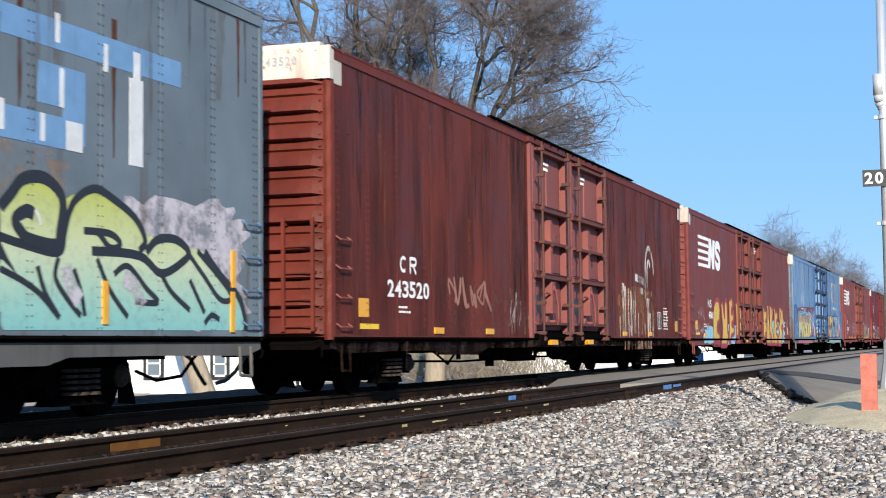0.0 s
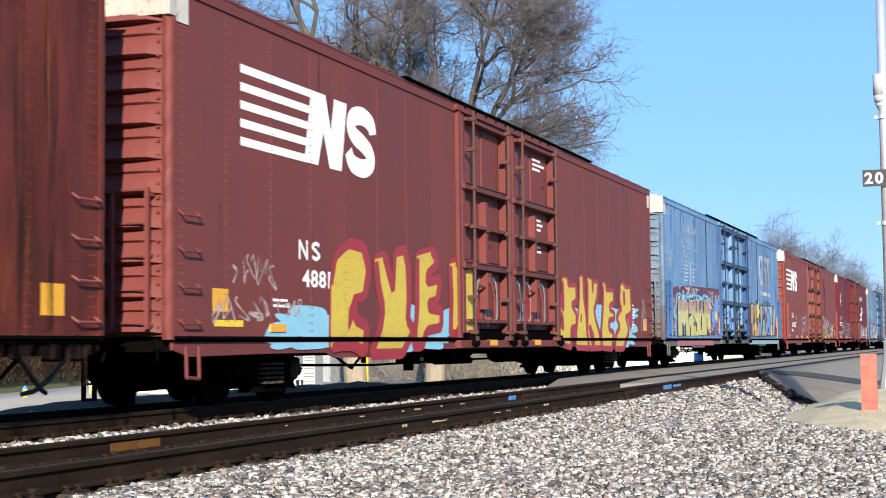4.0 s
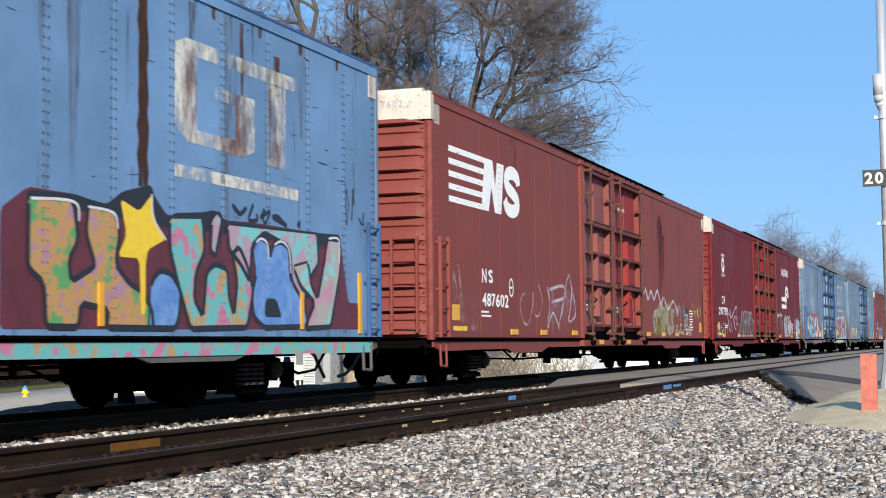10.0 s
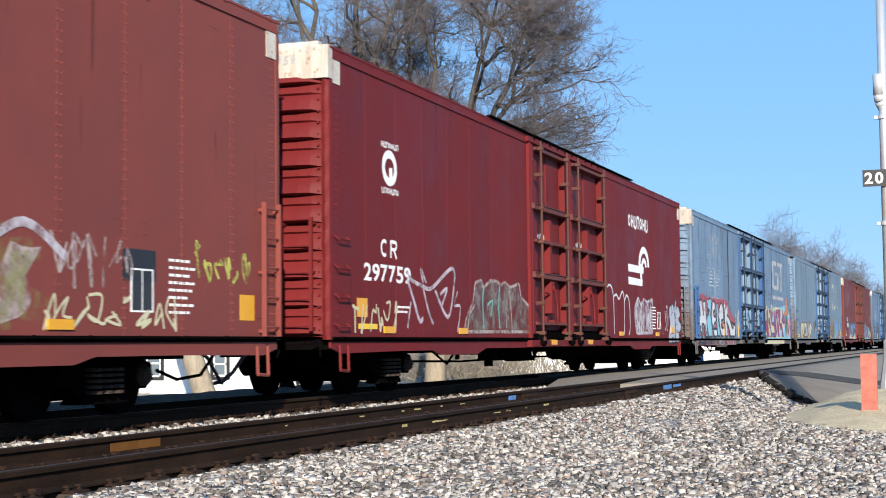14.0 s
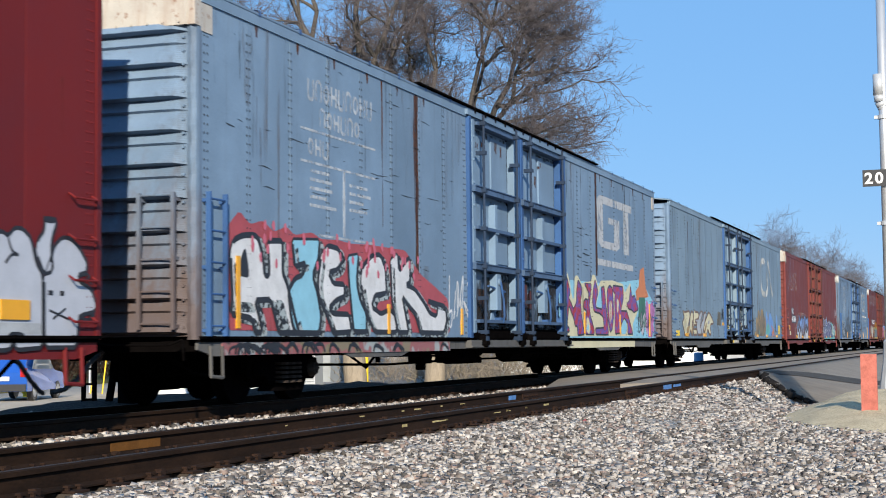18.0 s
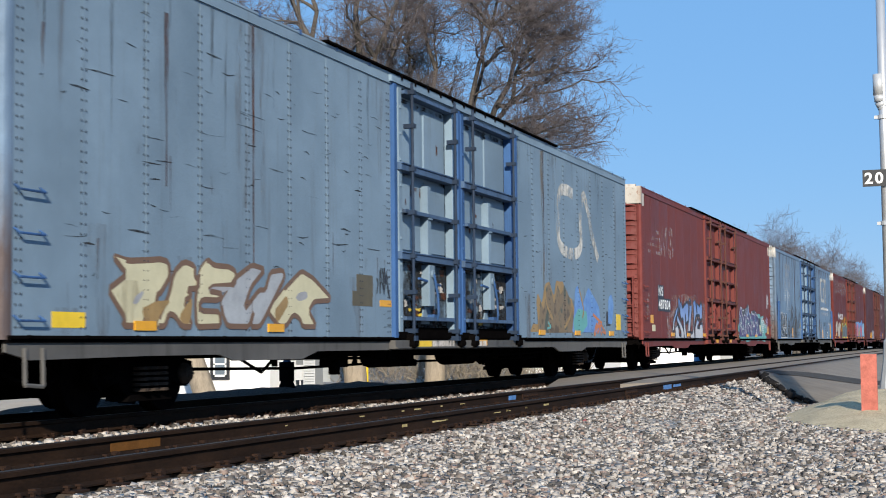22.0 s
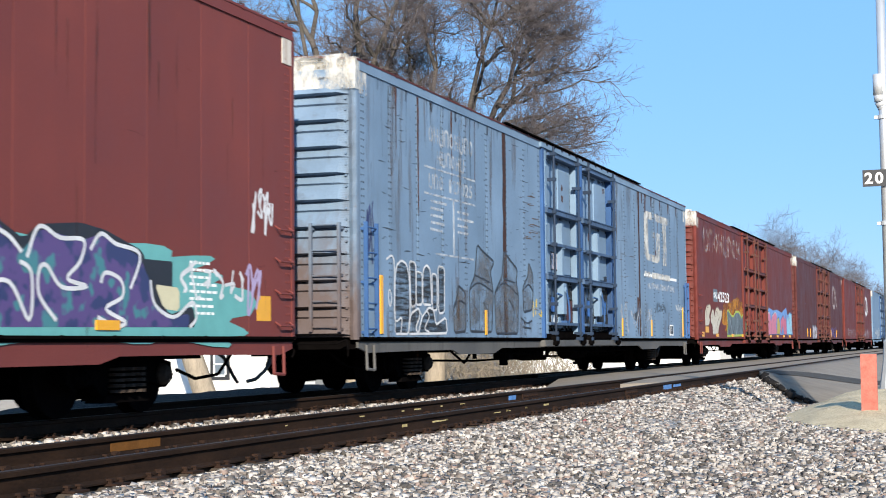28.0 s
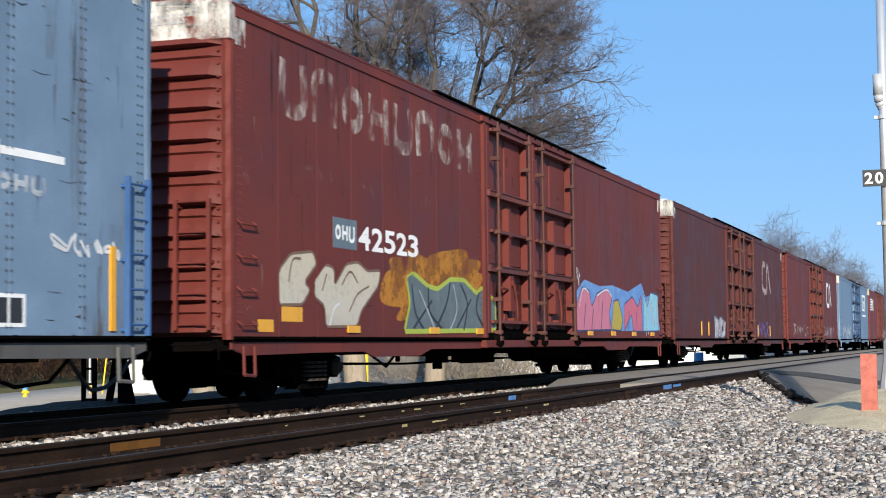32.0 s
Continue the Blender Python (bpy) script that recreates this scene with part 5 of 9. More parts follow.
def mural(car, box, label, ground=(), letters=(), fills=(), edge=None, rim=0.06, drop=None, shift=(0.12, -0.06), patches=(), lines=(), depth=0.004):
    """A sprayed piece: grounds, then every letter with its outline and drop shade, then patches and lines over them."""
    base, level = car, [depth]

    def lay(name, ring, material, wide=0.0, loop=True):
        nonlocal base
        level[0] += 0.0007
        bm = bmesh.new()
        if wide:
            strip(bm, ring + ring[:1] if loop else ring, wide, skin(level[0]))
        else:
            f = bm.faces.new([bm.verts.new((u, skin(level[0]), z)) for u, z in ring])
            f.normal_update()
            bmesh.ops.triangulate(bm, faces=[f], ngon_method="EAR_CLIP")
        ob = part(name if base is not car else "graffiti", bm, material, base, label if base is car else "")
        if base is car:
            base = ob

    for material, text in ground:
        lay("ground_colour", closed(grid(box, text)), material)
    shapes = [closed(grid(box, t)) for t in letters]
    for ring in shapes if drop else ():
        lay("drop_shade", [(u + shift[0], z + shift[1]) for u, z in ring], drop)
        lay("drop_shade", [(u + shift[0], z + shift[1]) for u, z in ring], drop, rim * 2.4)
    for i, ring in enumerate(shapes):
        if edge:
            lay("outline", ring, edge, rim * 2)
        lay("letter", ring, fills[i % len(fills)])
    for material, text in patches:
        lay("paint_patch", closed(grid(box, text)), material)
    for material, wide, text in lines:
        lay("paint_line", curve(grid(box, text), 5), material, wide, False)
    return base


def initials(car, first, u0, u1, z0, z1, material=None):
    """Two stroke-drawn shapes that stand over a car's number."""
    m, w, h, t = (u0 + u1) / 2, (u1 - u0) * 0.42, z1 - z0, 0.055
    a, b = u0 + t / 2, u1 - w + t / 2
    curl = [(b + w - t, z0 + 0.8 * h), (b + w * 0.45, z1 - t / 2), (b, z0 + 0.72 * h), (b + w * 0.45, z0 + 0.5 * h), (b + w - t, z0 + 0.27 * h), (b + w * 0.45, z0 + t / 2), (b, z0 + 0.2 * h)]
    if first == "zigzag":
        strokes = [[(a, z0), (a, z1)], [(a, z1 - 0.02), (a + w - t, z0 + 0.02)], [(a + w - t, z0), (a + w - t, z1)], curve(curl, 5)]
    else:
        ring = [(a + w * 0.42 + w * 0.42 * math.cos(radians(k)), z0 + h / 2 + (h / 2 - t / 2) * math.sin(radians(k))) for k in range(48, 320, 16)]
        loop = [(b, z1 - t / 2), (b + w * 0.6, z1 - t / 2), (b + w - t, z0 + 0.76 * h), (b + w * 0.6, z0 + 0.5 * h), (b, z0 + 0.5 * h)]
        strokes = [ring, [(b, z0), (b, z1)], curve(loop, 5), [(b + w * 0.4, z0 + 0.5 * h), (b + w - t, z0)]]
    for i, pts in enumerate(strokes):
        bm = bmesh.new()
        strip(bm, pts, t, skin(0.0035 + 0.0008 * i))
        part("initial_stroke", bm, material or WHITE, car)


def polygon(car, name, rings, material, label="", y=0.004):
    """Painted flat shapes: rings of (u, z)."""
    bm = bmesh.new()
    for i, ring in enumerate(rings):
        f = bm.faces.new([bm.verts.new((p[0], skin(y + 0.0005 * i), p[1])) for p in ring])
        f.normal_update()
        bmesh.ops.triangulate(bm, faces=[f])
    return part(name, bm, material, car, label)


def arc(cu, cz, r0, r1, a0, a1, n=14, kz=1.0):
    pts = [(cu + r1 * math.cos(radians(a0 + (a1 - a0) * i / n)), cz + kz * r1 * math.sin(radians(a0 + (a1 - a0) * i / n))) for i in range(n + 1)]
    return pts + [(cu + r0 * math.cos(radians(a1 - (a1 - a0) * i / n)), cz + kz * r0 * math.sin(radians(a1 - (a1 - a0) * i / n))) for i in range(n + 1)]


# ---------------------------------------------------------------- emblems as plain shapes
def striped_emblem(car, u, z, material, s=1.0):
    """Five bars that run into a slanting zigzag block and a thick curl."""
    at = lambda pts: [(u + p[0] * s, z + p[1] * s) for p in pts]
    for i in range(5):
        lo, end = 0.885 - 0.222 * i, 2.2 - 0.06 * i
        polygon(car, "emblem_bar", [at([(0, lo), (end, lo), (end + 0.03, lo + 0.105), (0, lo + 0.105)])], material, "", 0.004)
    polygon(car, "emblem", [at([(1.84, 0.0), (2.28, 0.0), (2.46, 0.47), (2.67, 0.0), (3.08, 0.0), (3.28, 0.98), (2.83, 0.98), (2.71, 0.52), (2.54, 0.99), (2.06, 0.99)])], material, "white striped railway emblem", 0.006)
    bm = bmesh.new()
    strip(bm, curve(at([(4.24, 0.66), (4.18, 0.8), (3.85, 0.88), (3.5, 0.82), (3.4, 0.68), (3.55, 0.56), (3.85, 0.48), (4.13, 0.36), (4.15, 0.22), (3.85, 0.12), (3.45, 0.16), (3.32, 0.32)]), 5), 0.27 * s, skin(0.009))
    part("emblem_curl", bm, material, car)


def bracket_emblem(car, u, z, w, h, material, line=True, y=0.004):
    """An open square frame beside a tall bar, with a rule beneath."""
    k = 0.16 * w
    rings = [[(u, z + 0.14 * h), (u + 0.1 * w, z + 0.02 * h), (u + 0.52 * w, z), (u + 0.62 * w, z + 0.08 * h), (u + 0.62 * w, z + 0.62 * h), (u + 0.3 * w, z + 0.62 * h), (u + 0.3 * w, z + 0.5 * h), (u + 0.46 * w, z + 0.5 * h), (u + 0.46 * w, z + 0.15 * h), (u + 0.16 * w, z + 0.15 * h), (u + 0.16 * w, z + 0.85 * h), (u + w, z + 0.85 * h), (u + w, z + h), (u + 0.08 * w, z + h), (u, z + 0.92 * h)],
             [(u + 0.74 * w, z - 0.02 * h), (u + 0.9 * w, z - 0.02 * h), (u + 0.9 * w, z + 0.84 * h), (u + 0.74 * w, z + 0.84 * h)]]
    if line:
        rings.append([(u, z - 0.33 * h), (u + 1.02 * w, z - 0.33 * h), (u + 1.02 * w, z - 0.21 * h), (u, z - 0.21 * h)])
    polygon(car, "emblem", rings, material, "large white painted railway emblem", y)


def worm_emblem(car, u, z, w, h, material):
    bm = bmesh.new()
    strip(bm, curve([(u + 0.36 * w, z + 0.97 * h), (u + 0.2 * w, z + h), (u + 0.05 * w, z + 0.93 * h), (u, z + 0.6 * h), (u + 0.02 * w, z + 0.15 * h), (u + 0.2 * w, z + 0.01 * h), (u + 0.44 * w, z + 0.03 * h), (u + 0.55 * w, z + 0.2 * h), (u + 0.54 * w, z + 0.65 * h), (u + 0.63 * w, z + h), (u + 0.75 * w, z + 0.75 * h), (u + 0.85 * w, z + 0.37 * h), (u + w, z + 0.0 * h)]), 0.26, skin(0.004))
    part("emblem", bm, material, car, "long looping worn white emblem")


def wheel_emblem(car, u, z, material):
    """Two rules that end in a double arch."""
    rings = [arc(u + 2.0, z + 0.55, 0.46, 0.7, 0, 190, 16, 0.78), arc(u + 2.0, z + 0.5, 0.18, 0.36, 10, 200, 12, 0.8),
             [(u, z + 0.34), (u + 1.45, z + 0.34), (u + 1.9, z + 0.34), (u + 1.95, z + 0.54), (u, z + 0.54)],
             [(u, z), (u + 1.75, z), (u + 1.78, z + 0.18), (u, z + 0.2)], [(u + 1.5, z + 0.15), (u + 1.75, z + 0.05), (u + 1.7, z + 0.6), (u + 1.4, z + 0.6)]]
    polygon(car, "emblem", rings, material, "white double-arch railway emblem")


def word_blocks(car, u0, u1, z0, z1, n, material, label, seed=3, drift=0.0, thick=0.21):
    """A word of a company's name, as plain blocks, arches and rings."""
    w, base = (u1 - u0) / n, None
    t = w * (0.3 if n == 2 else thick)
    for i in range(n):
        bm = bmesh.new()
        a, b = u0 + w * i + 0.06 * w, u0 + w * (i + 1) - 0.14 * w
        y = skin(0.004 + 0.0005 * i) + sink(u0)
        lo, hi = z0 + drift * i, z1 + drift * i
        kind = (i * 5 + seed) % 4
        if kind == 0:
            strip(bm, curve([(a + t / 2, lo), (a + t / 2, hi - t / 2), (b - t / 2, hi - t / 2), (b - t / 2, lo)], 5), t, y)
        elif kind == 1:
            strip(bm, [((a + b) / 2 + (b - a - t) / 2 * math.cos(k * 0.3927), (lo + hi) / 2 + (hi - lo - t) / 2 * math.sin(k * 0.3927)) for k in range(17)], t, y)
        elif kind == 2:
            strip(bm, [(a + t / 2, lo), (a + t / 2, hi)], t, y)
            strip(bm, [(b - t / 2, lo), (b - t / 2, hi)], t, y - 0.0002)
            strip(bm, [(a, (lo + hi) / 2), (b, (lo + hi) / 2)], t, y - 0.0004)
        else:
            strip(bm, curve([(a + t / 2, hi), (a + t / 2, lo + t / 2), (b - t / 2, lo + t / 2), (b - t / 2, hi)], 5), t, y)
        ob = part("block" if base else "lettering", bm, material, base or car, "" if base else label)
        base = base or ob
    return base


def ghost_words(car, material, seed=1):
    """Faded company lettering high on the side."""
    word_blocks(car, 3.1, 5.5, 4.2, 4.48, 9, material, "faded company lettering", seed)
    word_blocks(car, 3.5, 5.0, 3.85, 4.1, 6, material, "", seed + 1)
    word_blocks(car, 3.1, 3.85, 3.42, 3.66, 3, material, "faded company initials", seed + 2)
    rects(car, "rule", [(2.9, 5.6, 3.75, 3.785), (2.9, 5.6, 3.3, 3.335), (4.35, 4.42, 2.35, 3.3), (3.4, 5.5, 2.3, 2.335)], material)
    stencil(car, 3.2, 3.18, 5, seed, 0.9, 0.045, 0.12, material)
    stencil(car, 4.6, 3.1, 4, seed + 3, 0.8, 0.045, 0.12, material)


def side_marks(car, seed, square=True, data=24.0, label=25.75, filled=True):
    """Labels that every car carries: data, tag reader plate, inspection box, yellow label."""
    stencil(car, 2.6, 1.36, 2, seed, 0.55)
    stencil(car, data, 1.75, 8, seed + 1, 0.62, 0.032, 0.085)
    rects(car, "inspection_box", [(23.2, 23.62, 1.18, 1.62) if filled else (23.24, 23.38, 1.36, 1.58)], DARK_TRIM, "small framed black inspection stencil")
    rects(car, "box_rule", [(23.17, 23.65, 1.16, 1.18), (23.17, 23.65, 1.62, 1.64), (23.17, 23.2, 1.18, 1.62), (23.62, 23.65, 1.18, 1.62), (23.4, 23.42, 1.18, 1.62)], WHITE)
    rects(car, "yellow_label", [(label, label + 0.4, 1.1, 1.42)] + ([(0.95, 1.35, 1.2, 1.48)] if square else []), YELLOW, "square yellow safety label")
    rects(car, "yellow_label", [(1.0, 1.75, 1.02, 1.1)], YELLOW_PAINT)


def end_number(car, text):
    """The car's number on its white end top, seen from the front."""
    w = 0.105
    for i, ch in enumerate(text):
        bm = bmesh.new()
        co, polys, _ = GLYPHS[(ch, 0.025)]
        vs = [bm.verts.new((-0.137, -0.5 - w * i - 0.075 * p[0], 4.82 + 0.13 * p[1])) for p in co]
        for p in polys:
            bm.faces.new([vs[k] for k in p])
        part("numeral", bm, GREY_SPRAY, car)


def seam_rust(car, seams):
    """Broad dark rust down a riveted seam: (u, width, z0, z1)."""
    for i, (u, w, z0, z1) in enumerate(seams):
        rng = random.Random(int(u * 37))
        zs = [z0 + (z1 - z0) * k / 14 for k in range(15)]
        bm = bmesh.new()
        f = bm.faces.new([bm.verts.new((u - w / 2 * rng.uniform(0.7, 1.15), skin(0.0006), z)) for z in zs] + [bm.verts.new((u + w / 2 * rng.uniform(0.7, 1.15), skin(0.0006), z)) for z in zs[::-1]])
        f.normal_update()
        bmesh.ops.triangulate(bm, faces=[f], ngon_method="EAR_CLIP")
        part("rusty_seam", bm, RUST_SEAM, car, "dark rust down a seam")


def stains(car, marks, material, label="rust stain"):
    """Long runs of rust or dirt: (u, width, z0, z1)."""
    rings = []
    for i, (u, w, z0, z1) in enumerate(marks):
        rng = random.Random(int(u * 100))
        k = 7
        l = [(u - w / 2 * rng.uniform(0.5, 1.1) * (0.3 + 0.7 * j / k), z0 + (z1 - z0) * j / k) for j in range(k + 1)]
        r = [(u + w / 2 * rng.uniform(0.5, 1.1) * (0.3 + 0.7 * j / k), z0 + (z1 - z0) * j / k) for j in range(k + 1)]
        rings.append(l[::-1] + r)
    polygon(car, "stain", [x[::-1] for x in rings], material, label, 0.0)["kind"] = "stuff"


def weather(car, seed, dark, rust, scratches=60, runs=26, grime=1.0, wash=0):
    """Years of use: scratches, dirty runs from the eave, rust at the sill and filthy lower doors."""
    rng = random.Random(seed)
    bm = bmesh.new()
    for i in range(scratches):
        u, z = rng.choice((rng.uniform(0.5, 9.9), rng.uniform(17.0, 26.3))), rng.uniform(1.0, 4.8)
        l = rng.uniform(0.05, 0.4) * rng.choice((0.5, 1, 1))
        strip(bm, [(u, z), (u + l * 0.5, z + rng.uniform(-0.015, 0.015)), (u + l, z + rng.uniform(-0.03, 0.03))], rng.uniform(0.008, 0.022), skin(0.0002 + 0.0001 * (i % 9)), True)
    part("scuff", bm, dark, car, "dark scratches and scuffs")["kind"] = "stuff"
    marks = []
    for i in range(runs):
        u = rng.choice((rng.uniform(0.4, 9.9), rng.uniform(17.0, 26.4)))
        marks.append((u, rng.uniform(0.05, 0.16), 4.85 - rng.uniform(0.3, 2.2), 4.89))
    stains(car, marks, DIRT_SOFT, "dirty runs below the eave")
    marks = []
    for i in range(runs):
        u = rng.choice((rng.uniform(0.4, 9.9), rng.uniform(17.0, 26.4)))
        z = rng.uniform(1.1, 4.2)
        marks.append((u, rng.uniform(0.03, 0.09), z - rng.uniform(0.2, 0.9), z))
    stains(car, marks, RUST_SOFT, "thin rust runs")
    if wash:
        marks = []
        for i in range(wash):
            u = rng.choice((rng.uniform(0.3, 9.9), rng.uniform(17.0, 26.5)))
            marks.append((u, rng.uniform(0.14, 0.5), 4.88 - rng.uniform(0.8, 3.7), 4.895))
        stains(car, marks, BROWN_WASH, "broad brown washes below the eave")
        marks = [(rng.choice((rng.uniform(0.3, 9.9), rng.uniform(17.0, 26.5))), rng.uniform(0.3, 1.2), 0.9, rng.uniform(1.1, 2.2)) for _ in range(wash)]
        stains(car, marks, BROWN_WASH, "brown splash dirt above the sill")
    bm = bmesh.new()
    for k, (x0, x1) in enumerate(DOORS):
        for i in range(int(9 * grime)):
            u, z = rng.uniform(x0 + 0.45, x1 - 0.75), rng.uniform(1.1, 1.75)
            cloud(bm, u, u + rng.uniform(0.1, 0.5), z, z + rng.uniform(0.1, 0.5), DOOR - 0.0232 - 0.0003 * i, seed + i, 5, 0.3)
        if grime > 0.9:
            bx(bm, x0 + 0.26, x1 - 0.26, DOOR - 0.0272, DOOR - 0.02, 1.0, 1.8 + 0.2 * grime)
    if bm.faces:
        part("grime", bm, dark, car, "dark grime low on the doors")["kind"] = "stuff"
    bm = bmesh.new()
    for k, (x0, x1) in enumerate(DOORS):
        for i in range(7):
            u, z = rng.uniform(x0 + 0.45, x1 - 0.6), rng.choice((rng.uniform(1.1, 2.0), rng.uniform(2.35, 3.4), rng.uniform(3.8, 4.7)))
            cloud(bm, u, u + rng.uniform(0.04, 0.2), z, z + rng.uniform(0.05, 0.3), DOOR - 0.0262 - 0.0003 * i, seed + 40 + i, 4, 0.35)
    part("rust_bloom", bm, rust, car, "rust blooms on the door panels")["kind"] = "stuff"


def scrapes(car, u0, u1, z0, z1, count, seed, material):
    """Long level scrapes through the paint."""
    rng = random.Random(seed)
    bm = bmesh.new()
    for i in range(count):
        u, z, l = rng.uniform(u0, u1), rng.uniform(z0, z1), rng.uniform(0.15, 0.75)
        strip(bm, [(u, z), (u + l * 0.4, z + rng.uniform(-0.012, 0.012)), (u + l, z + rng.uniform(-0.02, 0.02))], rng.uniform(0.01, 0.03), skin(0.0012 + 0.0001 * (i % 12)), True)
    part("scrape", bm, material, car, "long scrapes down to bare steel")["kind"] = "stuff"


def door_panel_paint(car, boxes):
    """Replaced or repainted panels low on the doors: (u0, u1, z0, z1, material, label)."""
    for u0, u1, z0, z1, material, label in boxes:
        bm = bmesh.new()
        bx(bm, u0, u1, DOOR - 0.031, DOOR - 0.02, z0, z1)
        plate = part("door_patch", bm, material, car, label)
        bm = bmesh.new()
        for a, b, c, d in ((u0 - 0.04, u0, z0 - 0.03, z1 + 0.03), (u1, u1 + 0.04, z0 - 0.03, z1 + 0.03), (u0, u1, z0 - 0.03, z0), (u0, u1, z1, z1 + 0.03)):
            bx(bm, a, b, DOOR - 0.03, DOOR - 0.02, c, d)
        part("patch_edge", bm, SOOT, plate, "dark dirty edge")


def door_grime_shade(car, seed):
    """Soot and rust along every rail and panel edge of the doors, shadow gaps painted in."""
    rng = random.Random(seed)
    bm = bmesh.new()
    for x0, x1 in DOORS:
        for z in (1.0, 2.14, 2.98, 3.62, 4.78):
            u = x0 + 0.3
            while u < x1 - 0.5:
                l = rng.uniform(0.15, 0.6)
                h = rng.uniform(0.03, 0.13) * (2.2 if z == 1.0 else 1)
                cloud(bm, u, min(u + l, x1 - 0.3), z - h if z > 1.0 else z, z if z > 1.0 else z + h, DOOR - 0.0285 - 0.0002 * rng.randrange(9), rng.randrange(999), 6, 0.35)
                u += l * rng.uniform(0.8, 1.6)
    part("grime", bm, SOOT, car, "soot and painted shadow gaps along the door rails")["kind"] = "stuff"


# colours of spray paint
def spray(name, col, var=0.12):
    return plain(name, col, 0.55, 0.0, var, 4, 0.0)


S_YELLOW, S_RED = banded("spray_yellow", [(0.6, (0.496, 0.336, 0.04)), (1.2, (0.576, 0.416, 0.04)), (2.2, (0.56, 0.376, 0.032))]), spray("spray_red", (0.288, 0.0144, 0.02))
S_SKY, S_TEAL = spray("spray_sky_blue", (0.224, 0.464, 0.576)), spray("spray_teal", (0.112, 0.336, 0.32))
S_WHITE, S_PINK = spray("spray_white", (0.576, 0.576, 0.576), 0.18), spray("spray_pink", (0.496, 0.112, 0.16))
S_CREAM, S_NAVY = spray("spray_cream", (0.544, 0.496, 0.32)), spray("spray_navy", (0.024, 0.032, 0.104), 0.4)
S_MAROON, S_PURPLE = spray("spray_maroon", (0.104, 0.016, 0.024), 0.3), spray("spray_purple", (0.104, 0.08, 0.256), 0.3)
S_MIDBLUE, S_ORANGE = blotched("spray_mid_blue", (0.08, 0.192, 0.464), (0.16, 0.304, 0.544), 6, 0.2), spray("spray_orange", (0.496, 0.16, 0.048))
S_MAYOR = banded("spray_tan_over_yellow", [(0.6, (0.496, 0.44, 0.136)), (1.72, (0.528, 0.456, 0.16)), (1.78, (0.4, 0.248, 0.136)), (2.6, (0.336, 0.2, 0.12))])
S_LIME = banded("spray_lime_to_teal", [(0.6, (0.112, 0.4, 0.44)), (1.2, (0.256, 0.48, 0.416)), (1.75, (0.496, 0.544, 0.336)), (2.4, (0.416, 0.448, 0.08))])
S_MULTI = [blotched("spray_green_orange", (0.096, 0.288, 0.096), (0.44, 0.24, 0.08), 3.5, 0.06, third=(0.36, 0.192, 0.24)), blotched("spray_orange_teal", (0.44, 0.256, 0.112), (0.128, 0.4, 0.384), 2.6, 0.05, third=(0.48, 0.16, 0.24)),
           blotched("spray_mauve_teal", (0.4, 0.26, 0.32), (0.15, 0.48, 0.46), 3, 0.05), S_MIDBLUE, blotched("spray_pink_grey", (0.45, 0.24, 0.3), (0.36, 0.34, 0.3), 3, 0.06, third=(0.2, 0.5, 0.5))]
S_RUBY = blotched("spray_red_purple", (0.32, 0.016, 0.024), (0.112, 0.056, 0.256), 5, 0.05)
S_VIOLET = blotched("spray_purple_red", (0.104, 0.064, 0.272), (0.336, 0.024, 0.064), 5, 0.05)
S_CAMO = blotched("spray_camouflage", (0.104, 0.072, 0.04), (0.192, 0.136, 0.072), 2.5, 0.05, third=(0.072, 0.08, 0.056))
S_DARKSEA = blotched("spray_navy_purple", (0.024, 0.032, 0.104), (0.08, 0.048, 0.16), 3, 0.1, third=(0.048, 0.176, 0.2))
S_CYAN, S_BRICK = spray("spray_cyan", (0.08, 0.33, 0.56), 0.15), spray("spray_brick_red", (0.336, 0.056, 0.064), 0.2)
S_TANEDGE, S_OCHRE = spray("spray_tan_edge", (0.15, 0.085, 0.05)), spray("spray_ochre", (0.3, 0.19, 0.07), 0.25)
S_LILAC = spray("spray_lilac", (0.336, 0.264, 0.336), 0.3)
S_PINKGREY = film("spray_pale_pink_grey", (0.4, 0.3, 0.28), 0.6, 0.75, (1, 1, 1))
S_LILACFILM = film("spray_grey_lilac", (0.4, 0.3, 0.36), 0.5, 0.6, (1, 1, 1))
S_BUBBLE = spray("spray_cool_white", (0.4, 0.42, 0.47), 0.1)
S_SILVER = spray("spray_silver", (0.336, 0.352, 0.368), 0.25)
S_STUE = banded("spray_white_to_blue", [(0.6, (0.4, 0.4, 0.416)), (1.2, (0.528, 0.536, 0.56)), (1.5, (0.24, 0.336, 0.56)), (2.2, (0.096, 0.2, 0.48))])
S_MIST = film("spray_pale_lilac", (0.5, 0.46, 0.5), 0.85, 0.9, (1, 1, 1), 2.5, 0.15)
S_PALE = film("chalk_scrawl", (0.46, 0.38, 0.36), 0.8, 0.8, (1, 1, 1), 2.5, 0.2)
S_OLIVE = film("spray_faded_lime", (0.3, 0.3, 0.09), 0.6, 0.8, (1.5, 1, 0.7), 2.2, 0.3)
S_SILLBAND = blotched("spray_pale_pink_sill", (0.3, 0.32, 0.32), (0.26, 0.09, 0.09), 2.2, 0.2, third=(0.2, 0.16, 0.1))
S_PANELBLUE = spray("panel_blue", (0.03, 0.12, 0.34), 0.3)
SCRAPE = film("tan_scrape", (0.12, 0.075, 0.05), 0.9, 0.9)
S_HATCH = spray("grey_shading", (0.104, 0.12, 0.136), 0.4)
